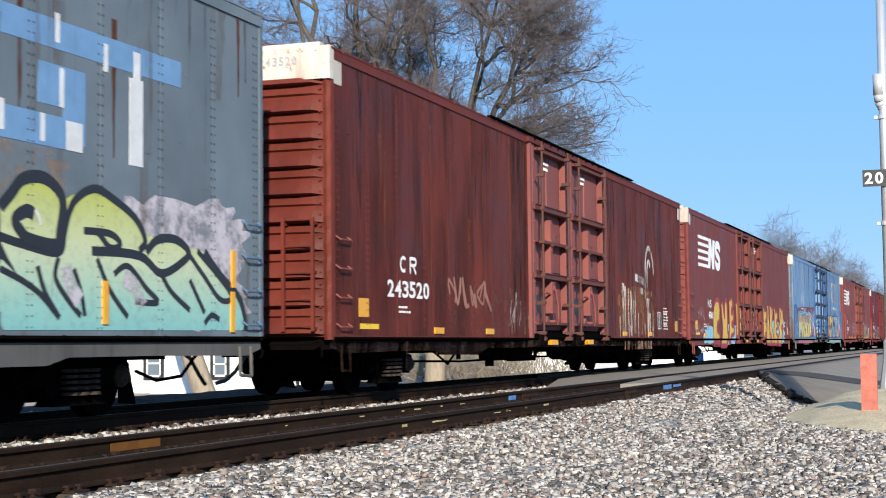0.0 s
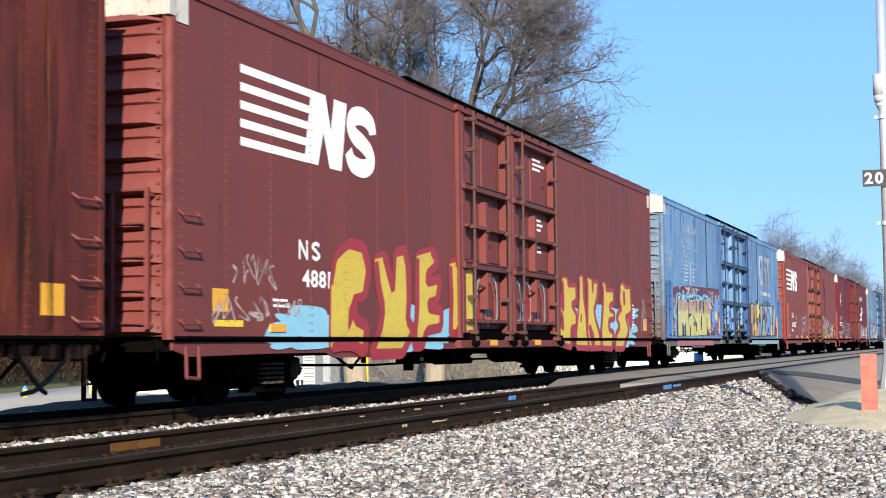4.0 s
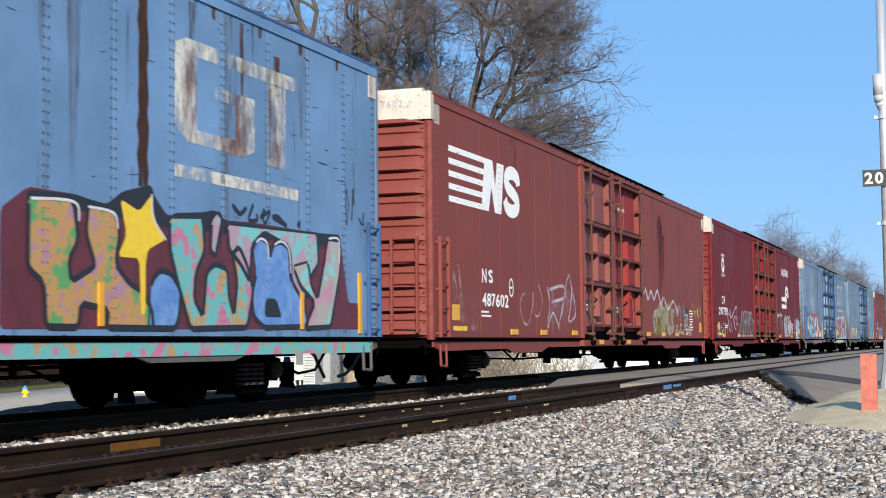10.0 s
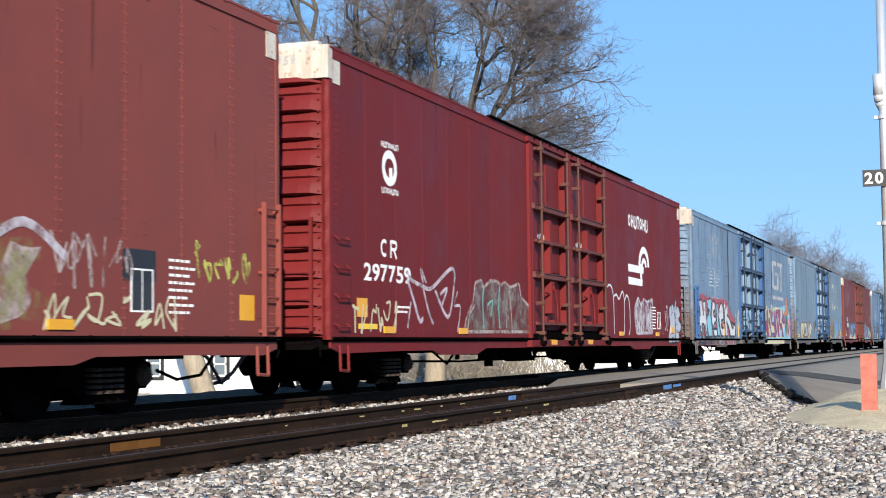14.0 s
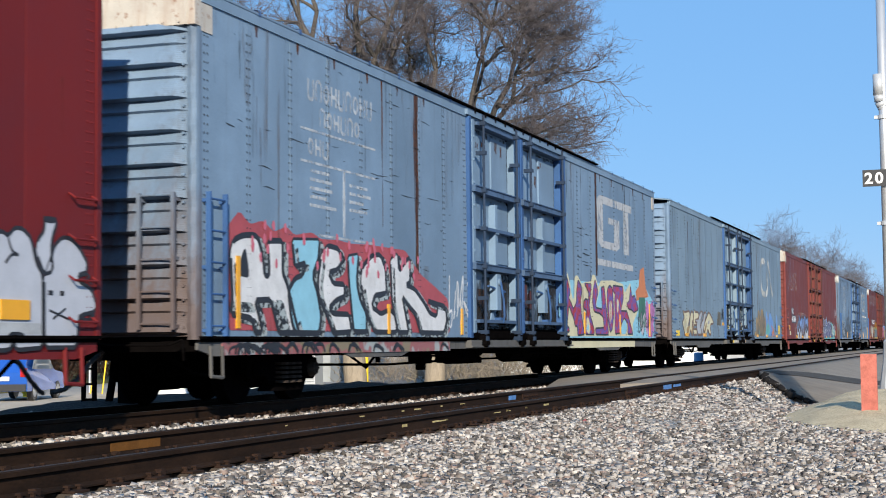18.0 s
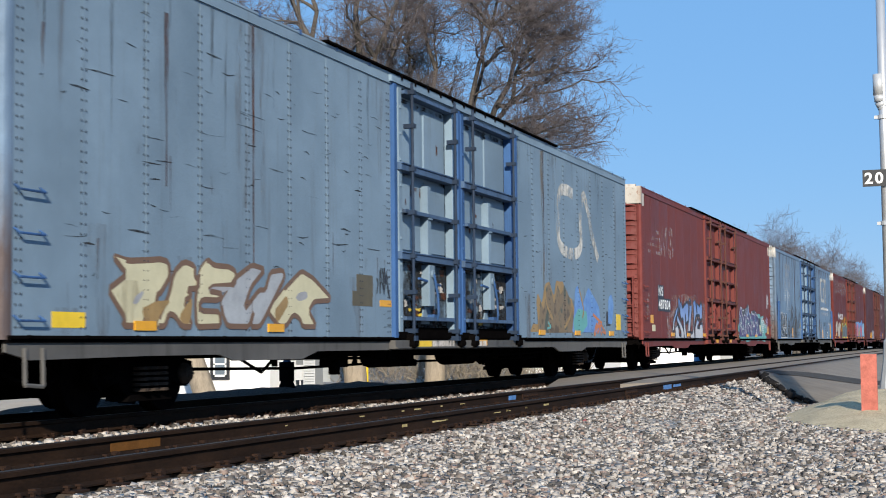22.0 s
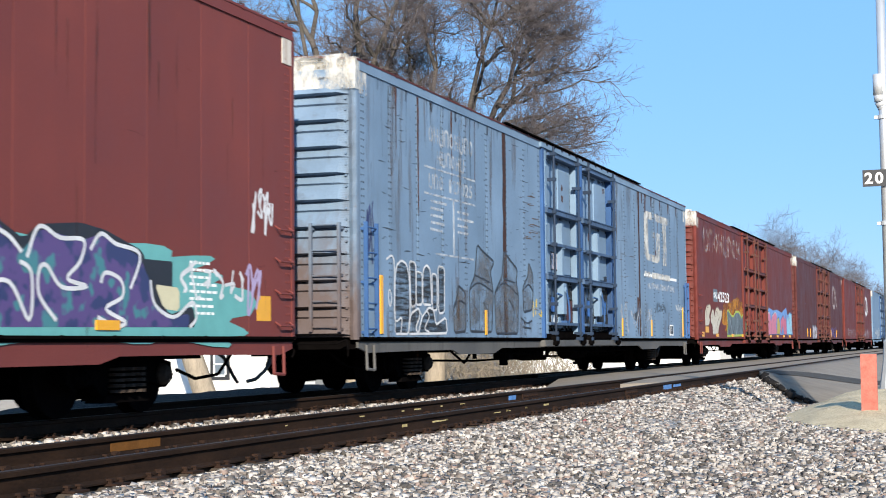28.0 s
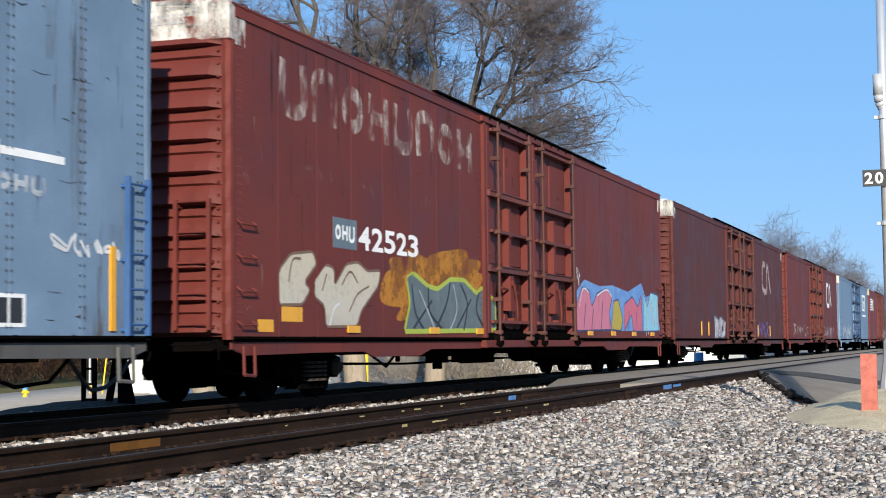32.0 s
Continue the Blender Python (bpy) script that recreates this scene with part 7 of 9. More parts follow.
    bracket_emblem(c, 20.6, 3.15, 3.3, 1.25, WHITE_WORN)
    mural(c, (17.31, 26.12, 0.96, 2.59), "letters in green, orange, mauve and blue with a yellow star",
          ground=[(S_MAROON, "0,42 10,51 29,51 34,50 42,49 50,55 62,60 65,55 71,48 90,52 97,54 103,50 119,51 165,51 183,52 190,16 199,16 200,2 0,0"),
                  (BLACK, "9,44 10,50 29,51 34,50 42,49 49,55 63,60 65,54 71,48 76,50 90,52 97,54 103,50 165,51 183,52 183,46 165,44 103,44 71,43 30,45")],
          letters=["10,47 28,48 30,34 26,26 27,18 35,23 37,25 33,37 34,48 46,47 48,38 46,26 52,19 58,16 63,9 64,1 42,1 43,8 31,10 30,1 17,1 16,17 10,22",
                   "72,47 90,49 91,35 86,25 85,14 90,6 92,26 97,30 104,28 105,15 108,7 110,23 107,35 111,39 116,31 120,19 116,2 83,1 76,21 72,35",
                   "104,48 165,50 166,35 158,26 155,14 145,25 144,42 127,47 119,40 118,23 112,31 105,37",
                   "62,1 63,20 67,25 73,24 78,17 77,6 75,1",
                   "122,28 120,40 124,45 130,42 131,35 133,42 139,44 145,40 146,25 155,14 158,3 127,2 120,7 119,17",
                   "147,32 158,35 160,24 165,17 170,35 173,49 183,49 183,32 175,3 155,2 163,15 152,23",
                   "95,49 99,53 101,50 97,33 94,36"],
          patches=[(BLACK, "127,7 128,16 135,16 139,7"),
                   (YELLOW_PAINT, "48,52 57,48 63,56 64,46 70,38 61,33 60,27 60,7 58,6 57,29 47,29 51,38")],
          lines=[(S_WHITE, 0.03, "63,56 64,46 70,38"),
                 (S_WHITE, 0.03, "122,42 125,44 129,42 130,35"),
                 (S_WHITE, 0.03, "134,42 139,44 144,40 145,29"),
                 (S_WHITE, 0.03, "11,47 28,48 30,41"),
                 (S_WHITE, 0.03, "34,47 45,46 47,40"),
                 (S_WHITE, 0.03, "174,49 182,49 182,36")],
          fills=[S_MULTI[0], S_MULTI[1], S_MULTI[2], S_MIDBLUE, S_MIDBLUE, S_MULTI[4], S_MULTI[2]], edge=BLACK, rim=0.035)
    scrawl(c, 25.6, 26.3, 2.5, 3.2, BLACK, 8, 3, 0.025)
    scrawl(c, 22.0, 24.0, 2.35, 2.6, BLACK, 9, 5, 0.05)
    seam_rust(c, [(7.42, 0.17, 2.6, 4.9), (19.9, 0.24, 2.55, 4.9)])
    bracket_emblem(c, 20.6, 3.15, 3.3, 1.25, film("emblem_rust", (0.17, 0.06, 0.03), 0.5, 0.85, (1.4, 1, 0.5), 1.6), False, 0.009)
    stains(c, [(3.3, 0.1, 3.2, 4.88), (5.3, 0.1, 2.7, 4.88), (21.0, 0.16, 3.6, 4.85), (22.3, 0.14, 3.5, 4.85), (23.3, 0.2, 3.1, 4.6)], RUST_RUN)
    stains(c, [(0.6 + 1.25 * i, 0.2, 4.78, 5.04) for i in range(6)] + [(20.3 + 1.25 * i, 0.24, 4.75, 5.04) for i in range(5)], RUST_RUN, "rust at a roof seam")
    rects(c, "lower_band", [(17.2, 26.6, 0.67, 0.83)], S_MULTI[1], "graffiti colours carried down onto the sill")
    reflectors(c, [], [(0.95, 1.0, 0.7), (5.35, 1.1, 0.46), (7.6, 1.1, 0.46), (9.75, 1.05, 0.46), (19.0, 1.0, 0.46), (24.0, 1.0, 0.5), (26.05, 0.95, 0.9), (11.3, 1.0, 0.4), (14.4, 1.0, 0.4)])
    scrawl(c, 0.4, 1.3, 2.9, 3.7, GHOST_BLUE, 4, 3, 0.05)
    bm = bmesh.new()
    for u0, u1 in ((10.75, 11.3), (12.1, 12.6), (13.8, 14.3), (15.4, 15.9)):
        bx(bm, u0, u1, DOOR - 0.026, DOOR - 0.0225, 1.2, 1.75)
    part("door_patch", bm, DARK_RUN, c, "dark rusted patches low on the doors")["kind"] = "stuff"


def car_striped():
    c = boxcar(106.32, "brown-red box car with large striped white emblem", P_NS2, doors=(P_CRDOOR, P_NSDOOR), cap=WHITE_OLD, riveted=True, door_trim=P_NS2, front="ladder", rear="ladder")
    weather(c, 5, DARK_RUN, RUST_RUN, 30, 12, 0.4)
    striped_emblem(c, 0.82, 3.28, WHITE, 1.0)
    digits(c, "487602", 2.64, 4.32, 1.48, 1.73)
    initials(c, "zigzag", 2.64, 3.3, 1.92, 2.18)
    end_number(c, "487602")
    side_marks(c, 17)
    reflectors(c, [4.45, 6.6, 9.2, 11.4, 14.4, 17.4, 19.5, 21.6])
    bm = bmesh.new()
    strip(bm, [(4.5 + 0.13 * math.cos(k * 0.4), 1.88 + 0.17 * math.sin(k * 0.4)) for k in range(17)], 0.035, skin(0.004))
    bx(bm, 4.41, 4.59, skin(0.005), SIDE, 1.86, 1.9)
    part("emblem", bm, WHITE, c, "small white oval emblem")
    scrawl(c, 1.0, 1.4, 1.5, 2.2, S_PALE, 2, 2, 0.03)
    bm = bmesh.new()
    cloud(bm, 1.3, 1.9, 1.15, 1.75, skin(0.001), 2, 8, 0.16)
    cloud(bm, 1.9, 2.4, 1.0, 1.7, skin(0.0014), 7, 8, 0.16)
    part("graffiti", bm, film("spray_faded_grey_pink", (0.36, 0.26, 0.26), 0.55, 0.6, (1, 1, 1)), c, "faded pale spray smudge")
    bm = bmesh.new()
    for i, pts in enumerate(([(5.52, 1.78), (5.25, 1.75), (5.1, 1.5), (5.37, 1.2), (5.7, 1.2), (5.95, 1.5), (6.04, 1.84)], [(6.04, 1.84), (6.08, 1.45), (6.35, 1.34), (6.65, 1.5), (6.7, 1.75), (6.36, 2.07)])):
        strip(bm, curve(pts), 0.04, skin(0.004 + 0.0005 * i))
    part("spray_tag", bm, S_PALE, c, "thin pale looping line")
    mural(c, (6.98, 9.53, 1.06, 2.4), "faded lilac and white sprayed scrawl",
          ground=[(S_LILACFILM, "8,40 115,48 162,60 180,49 200,18 147,5 37,0 0,8")],
          lines=[(S_MIST, 0.06, "14,41 28,25 13,8"),
                 (S_MIST, 0.07, "28,39 115,44 121,33 38,27"),
                 (S_MIST, 0.06, "80,2 114,26 138,48 161,55 172,36 147,9"),
                 (S_MIST, 0.05, "12,2 48,17 90,0"),
                 (S_MIST, 0.05, "173,45 200,18 159,9")])
    bm = bmesh.new()
    strip(bm, curve([(16.95, 1.4), (17.0, 2.05), (17.3, 2.25), (17.6, 1.98), (18.0, 2.22), (18.4, 2.0), (18.9, 2.25), (19.4, 1.9), (19.8, 2.1), (20.4, 1.75), (21.2, 2.0), (21.9, 1.7)]), 0.1, skin(0.003))
    part("spray_tag", bm, S_MIST, c, "pale scalloped outline")
    bm = bmesh.new()
    cloud(bm, 18.0, 21.8, 0.95, 1.95, skin(0.001), 12, 12, 0.25)
    smudge = part("graffiti", bm, S_OLIVE, c, "faded lime and grey graffiti")
    piece(c, "STU", 18.4, 21.2, 0.95, 1.85, [S_OLIVE], S_PALE, None, None, None, 0.1, 3, label="faded lime letters", rim=0.03)
    scrawl(c, 21.6, 23.2, 1.4, 1.95, S_PALE, 51, 7, 0.035)
    scrawl(c, 24.6, 26.0, 1.5, 2.0, film("lime_scrawl", (0.5, 0.5, 0.12), 0.8, 0.85, (1, 1, 1)), 52, 6, 0.05)
    scrawl(c, 21.4, 24.2, 0.95, 1.35, S_CREAM, 53, 9, 0.035)
    rects(c, "panel_hole", [(23.0, 23.7, 1.5, 1.85)], BLACK, "dark square hole in the side")
    stains(c, [(19.2, 0.3, 2.2, 4.35), (19.4, 0.55, 2.0, 4.45), (19.65, 0.4, 2.4, 4.2), (19.9, 0.3, 2.7, 3.9)], film("purple_stain", (0.045, 0.01, 0.02), 0.8, 0.7, (2.0, 1, 0.15), 1.4), "dark purple paint stain")
    word_blocks(c, 14.3, 15.1, 4.2, 4.28, 7, WHITE, "small door lettering", 2)
    for u in (10.7, 13.9):
        rects(c, "door_label", [(u, u + 0.42, 1.45, 1.8)], DARK_TRIM, "black data plate on a door", 0.016)
        rects(c, "label_marks", [(u + 0.15, u + 0.25, 1.55, 1.7)], WHITE, "", 0.02)


def car_red():
    c = boxcar(134.9, "signal red box car with white arch emblem and pale graffiti", P_CR2, cap=WHITE_OLD, riveted=False, seams=P_CR2)
    weather(c, 6, DARK_RUN, DARK_RUN, 20, 12, 0.6)
    digits(c, "297759", 1.2, 3.22, 1.75, 2.02)
    initials(c, "ring", 1.9, 2.6, 2.14, 2.42)
    end_number(c, "297759")
    side_marks(c, 23, data=22.36, label=25.17, filled=False)
    bm = bmesh.new()
    strip(bm, [(2.3 + 0.26 * math.cos(k * 0.2618), 3.55 + 0.22 * math.sin(k * 0.2618)) for k in range(25)], 0.13, skin(0.004))
    bx(bm, 2.3, 2.42, skin(0.0045), SIDE, 3.4, 3.56)
    part("emblem", bm, WHITE, c, "round white emblem")
    word_blocks(c, 1.95, 2.7, 3.86, 3.95, 7, WHITE, "", 2)
    word_blocks(c, 1.95, 2.7, 3.14, 3.23, 7, WHITE, "", 3)
    word_blocks(c, 19.5, 22.05, 3.86, 4.18, 7, WHITE, "company name in white capitals as blocks", 1)
    wheel_emblem(c, 19.45, 2.32, WHITE)
    bm = bmesh.new()
    for i, pts in enumerate(([(16.9, 1.0), (16.85, 2.0), (17.3, 2.22), (17.65, 1.95), (17.7, 1.0)], [(17.7, 1.95), (18.0, 2.0), (18.3, 1.9), (18.7, 2.1), (18.9, 1.8), (18.85, 1.0)], [(18.9, 1.85), (19.2, 2.02), (19.5, 1.8), (19.55, 1.2), (19.4, 0.98)])):
        strip(bm, curve(pts), 0.055, skin(0.004 + 0.0006 * i))
    part("spray_tag", bm, S_WHITE, c, "white arched outline letters")
    mural(c, (20.16, 22.56, 1.03, 2.0), "white and lilac bubble letters",
          letters=["14,0 0,22 0,44 39,60 62,48 97,58 134,53 194,60 200,40 189,1"],
          lines=[(S_LILAC, 0.05, "16,6 11,30 33,51 44,23"),
                 (S_LILAC, 0.05, "67,7 73,40 91,53 103,16"),
                 (S_LILAC, 0.05, "122,7 128,42 147,51 160,12"),
                 (S_LILAC, 0.05, "44,39 56,7"),
                 (BLACK, 0.05, "39,49 44,41")],
          fills=[film("spray_streaky_white", (0.55, 0.53, 0.55), 0.72, 0.9, (1.6, 1, 0.8), 3.0, 0.12)], edge=S_MIST, rim=0.04)
    mural(c, (24.76, 26.8, 0.76, 2.06), "white bubble letters with thin black outline",
          letters=["0,4 8,14 25,23 27,28 16,37 16,46 26,50 39,52 49,50 59,54 72,54 86,50 94,39 105,34 106,1 63,0 59,4 52,0 5,0",
                   "94,44 97,50 107,54 108,60 125,60 128,58 121,52 119,46 122,36 107,34",
                   "107,33 119,42 125,48 137,52 151,52 168,48 183,41 180,36 167,35 167,32 190,29 200,21 196,18 169,16 167,13 164,1 108,1"],
          patches=[(S_SILVER, "8,12 105,12 105,7 4,7")],
          lines=[(BLACK, 0.03, "49,50 55,44 65,42 55,42 45,38"), (BLACK, 0.03, "128,58 119,49 122,46"),
                 (BLACK, 0.05, "167,35 178,36 187,34"), (BLACK, 0.03, "167,32 183,33 190,31"),
                 (BLACK, 0.04, "167,16 183,14 196,17"), (BLACK, 0.025, "116,18 150,14"),
                 (BLACK, 0.025, "122,14 144,19"), (BLACK, 0.05, "114,26 122,26"),
                 (BLACK, 0.05, "134,26 141,26"), (BLACK, 0.04, "49,5 55,7 69,7 75,6"), (BLACK, 0.05, "105,60 116,59 127,60")],
          fills=[S_BUBBLE], edge=BLACK, rim=0.022)
    rects(c, "yellow_label", [(25.13, 25.6, 1.05, 1.24)], YELLOW, "square yellow safety label", 0.06)
    bm = bmesh.new()
    strip(bm, [(24.59 + 0.05 * math.cos(k * 0.524), 1.82 + 0.035 * math.sin(k * 0.524)) for k in range(13)], 0.04, skin(0.004))
    part("emblem", bm, WHITE, c, "small white ring mark")
    word_blocks(c, 24.2, 24.63, 1.12, 1.22, 4, WHITE, "white stencilled marks", 2, thick=0.1)
    scrawl(c, 23.05, 24.0, 1.02, 1.21, S_PINKGREY, 83, 5, 0.03)
    scrawl(c, 24.3, 24.8, 1.25, 1.75, S_MIST, 19, 5, 0.035)
    mural(c, (3.04, 5.67, 0.99, 2.09), "pale lilac sprayed strokes",
          lines=[(S_MIST, 0.07, "1,53 13,46 55,41 87,40 148,57 173,60 176,47 150,14 100,38"),
                 (S_MIST, 0.06, "55,41 74,20 93,7"),
                 (S_MIST, 0.08, "1,46 24,26 42,10 55,12"),
                 (S_MIST, 0.05, "12,26 0,3"),
                 (S_MIST, 0.06, "68,44 47,57 56,44"),
                 (S_MIST, 0.06, "120,35 147,41 126,25"),
                 (S_MIST, 0.05, "190,39 175,26 200,24 188,0")])
    mural(c, (5.9, 10.2, 1.0, 1.98), "grey faded letters with a pale outline",
          letters=["0,0 5,16 24,34 29,55 48,59 51,50 58,53 73,60 94,59 102,55 115,60 132,54 160,60 166,43 195,32 200,1"],
          lines=[(S_TEAL, 0.06, "52,4 50,35 53,50"),
                 (S_TEAL, 0.06, "98,5 96,32 99,54"),
                 (S_PALE, 0.05, "119,5 120,33 129,49 136,5"),
                 (S_TEAL, 0.05, "63,31 78,36 72,18"),
                 (S_PALE, 0.05, "9,4 14,19 28,30")],
          fills=[film("spray_thin_grey", (0.19, 0.15, 0.14), 0.75, 0.85, (1, 1, 1))], edge=S_PALE, rim=0.03)
    scrawl(c, 0.8, 2.6, 0.95, 1.45, S_CREAM, 39, 6, 0.04)
    reflectors(c, [2.0, 5.6, 11.4, 14.6, 18.3, 22.9])
    for u in (11.0, 14.2):
        word_blocks(c, u, u + 0.6, 3.0, 3.1, 6, WHITE, "small door lettering", 2)


def car_chalky():
    c = boxcar(163.89, "chalky blue riveted box car with white and purple graffiti", P_BLUE2, end=P_BLUEEND, cap=WHITE_OLD, door_trim=P_BLUETRIM, seams=RIVETS, front="ladder", sill=P_SILL)
    weather(c, 7, SOOT, RUST_RUN, 70, 26, 1.2, 16)
    ghost_words(c, GHOST_BLUE, 7)
    mural(c, (0.72, 9.0, 0.95, 2.47), "white and blue letters with black outlines on brick red",
          ground=[(S_BRICK, "1,1 0,51 8,60 15,54 24,57 32,52 41,56 47,52 61,55 68,52 83,53 94,52 111,53 129,53 148,53 165,39 179,33 198,24 200,1")],
          letters=["2,38 4,45 10,48 18,49 21,47 24,37 25,29 28,29 28,35 27,47 38,48 38,38 38,31 41,26 47,8 50,0 35,0 29,17 18,16 21,8 23,0 18,0 16,7 2,9 3,17",
                   "45,49 67,51 66,41 61,31 65,22 68,9 66,0 47,0 44,8 42,22 47,29 53,31 56,38 47,35",
                   "68,43 74,49 83,48 86,41 82,36 74,34 78,28 88,28 88,21 81,19 74,14 78,11 92,11 94,1 78,0 73,9 66,20 65,29",
                   "91,44 101,46 99,30 102,20 108,12 108,1 96,1 94,15 92,29",
                   "103,30 105,40 114,47 122,48 127,40 128,25 116,23 113,16 122,12 131,15 138,11 138,1 116,1 109,10 105,20",
                   "132,45 140,50 141,39 148,46 153,49 153,33 148,31 158,29 168,21 175,14 183,12 185,19 172,22 194,19 196,10 192,1 164,1 158,13 148,20 144,24 151,1 139,1 133,21"],
          patches=[(BLACK, "6,28 10,40 12,42 14,32 14,27"),
                   (S_DOTTED, "3,15 16,15 19,10 3,10"),
                   (S_DOTTED, "32,17 38,17 44,0 38,0")],
          fills=[S_WHITE, S_SKY, S_WHITE, S_SKY, S_WHITE, S_WHITE], edge=BLACK, rim=0.04, drop=S_DOTTED, shift=(0.13, -0.05))
    bm = bmesh.new()
    rng = random.Random(6)
    for i in range(46):
        a, b = rng.uniform(1.2, 7.6), rng.uniform(1.85, 2.35)
        lathe_pts = [(a + rng.uniform(0.03, 0.06) * math.cos(k * 0.785), b + 0.07 * math.sin(k * 0.785)) for k in range(8)]
        bm.faces.new([bm.verts.new((p[0], skin(0.034 + 0.0001 * i), p[1])) for p in lathe_pts])
    part("speckle", bm, S_PINK, c, "red paint spots")["kind"] = "stuff"
    door_panel_paint(c, [(14.99, 15.2, 1.96, 2.08, S_PANELBLUE, "bright blue patch on a door"), (14.2, 14.54, 1.5, 1.86, P_BROWN, "rusted brown panel"), (13.78, 14.04, 1.5, 2.0, P_BROWN, "rusted brown panel")])
    door_grime_shade(c, 15)
    scrapes(c, 17.5, 19.0, 2.6, 3.5, 12, 6, SOOT)
    scrapes(c, 0.5, 9.0, 2.6, 4.6, 18, 7, SOOT)
    rects(c, "lower_band", [(0.6, 9.0, 0.67, 0.83)], S_SILLBAND, "pale and pink graffiti colours carried down onto the sill")
    rng = random.Random(12)
    for i in range(22):
        u = rng.uniform(0.7, 8.7)
        bm = bmesh.new()
        strip(bm, curve([(u, 0.68), (u + 0.06, rng.uniform(0.74, 0.8)), (u + rng.uniform(0.16, 0.3), rng.uniform(0.76, 0.81)), (u + rng.uniform(0.34, 0.45), 0.69)]), rng.uniform(0.03, 0.06), skin(0.018 + 0.0004 * i))
        part("drip", bm, BLACK, c, "black loops on the sill")
    scrawl(c, 8.9, 10.2, 1.1, 2.0, S_WHITE, 61, 6, 0.045)
    bracket_emblem(c, 19.95, 3.1, 3.9, 1.3, FADED_WHITE)
    polygon(c, "graffiti", [[(17.0, 0.9), (26.5, 0.9), (26.6, 1.9), (24.9, 2.5), (21.0, 2.25), (17.3, 2.2)]], S_SKY, "sky blue ground of a graffiti piece", 0.0005)
    mural(c, (16.26, 24.52, 0.93, 2.42), "red and purple word with cream edges",
          ground=[(S_CREAM, "10,0 10,48 12,57 19,58 26,46 33,33 35,55 41,57 50,49 56,51 73,53 76,60 83,59 90,48 96,55 127,57 156,55 160,46 177,58 179,44 188,46 200,30 182,14 183,1"),
                  (S_SKY, "0,17 1,38 6,39 10,29 10,17"),
                  (S_SKY, "24,51 31,52 31,32 26,41"),
                  (S_SKY, "84,31 96,51 98,28 86,29")],
          letters=["11,46 18,54 25,40 21,35 26,31 31,25 38,32 38,42 42,53 51,45 47,32 49,19 54,5 54,2 39,1 39,10 34,9 31,17 26,22 21,28 18,16 17,9 21,8 21,4 10,4 11,16 18,28 12,37 18,43",
                   "56,50 73,50 70,38 67,30 70,19 78,7 78,2 58,2 54,8 56,11 54,18 54,22 61,21 59,25 53,26 54,33 59,36 64,34 66,41 61,46",
                   "77,45 82,56 89,43 83,34 83,28 98,27 98,36 96,48 104,50 107,38 111,20 114,2 82,2 80,8 102,9 100,20 90,23 78,24 74,34",
                   "111,37 112,47 119,52 126,49 128,35 128,20 124,8 118,4 113,16",
                   "131,3 131,38 133,44 127,46 127,52 155,52 156,41 148,27 165,27 173,16 182,3 166,3 167,14 157,20 148,13 145,4",
                   "164,34 172,38 177,55 181,42 188,45 200,30 185,26 179,29 171,29"],
          patches=[(S_CREAM, "59,5 60,18 65,18 69,8 66,2"),
                   (S_CREAM, "117,34 120,37 124,33 122,18 119,11 116,21"),
                   (S_CREAM, "137,39 143,37 140,25 137,25"),
                   (S_SKY, "148,8 153,17 161,17 165,10 160,3 149,3"),
                   (S_SKY, "59,6 62,12 65,11 65,6")],
          lines=[(S_VIOLET, 0.04, "120,37 119,11")],
          fills=[S_RUBY, S_RUBY, S_VIOLET, S_VIOLET, S_VIOLET, S_VIOLET], edge=BLACK, rim=0.02)
    polygon(c, "graffiti", [[(24.3, 1.9), (24.2, 2.15), (24.6, 2.3), (24.8, 2.75), (25.3, 2.85), (25.5, 2.3), (25.9, 2.05)]], S_ORANGE, "orange brown painted shape", 0.005)
    polygon(c, "graffiti", [[(24.5, 1.4), (24.6, 2.0), (25.4, 2.02), (25.5, 1.3), (25.0, 1.1)]], spray("spray_dark_green", (0.032, 0.128, 0.08), 0.3), "dark green painted shape", 0.007)
    bm = bmesh.new()
    cloud(bm, 25.3, 26.7, 0.92, 2.0, skin(0.003), 55, 7, 0.25)
    part("graffiti", bm, spray("spray_magenta", (0.4, 0.144, 0.336), 0.3), c, "magenta sprayed cloud")
    scrawl(c, 24.4, 26.4, 0.95, 1.9, BLACK, 71, 6, 0.04)
    scrawl(c, 24.6, 25.9, 1.0, 1.6, S_MIST, 72, 4, 0.07)
    rects(c, "lower_band", [(17.0, 24.0, 0.67, 0.83)], S_CREAM, "cream overspray on the sill")
    seam_rust(c, [(7.42, 0.08, 2.5, 4.9), (19.86, 0.2, 2.4, 4.9)])
    stains(c, [(7.42, 0.3, 0.95, 4.88), (5.9, 0.08, 2.6, 4.88)], RUST_RUN)
    stains(c, [(20.3 + 1.25 * i, 0.22, 4.72, 5.02) for i in range(5)] + [(1.55 + 1.25 * i, 0.16, 4.75, 5.02) for i in range(6)], RUST_RUN, "rust at a roof seam")
    reflectors(c, [], [(0.95, 1.0, 0.9), (6.05, 0.95, 0.46), (9.6, 0.95, 0.46), (13.2, 0.95, 0.46), (18.5, 1.0, 0.5), (22.2, 1.0, 0.5), (25.9, 0.95, 0.9)])
    bm = bmesh.new()
    for u0, u1 in ((10.75, 11.2), (12.1, 12.6), (13.8, 14.25), (15.4, 15.95)):
        bx(bm, u0, u1, DOOR - 0.026, DOOR - 0.0225, 1.15, 1.8)
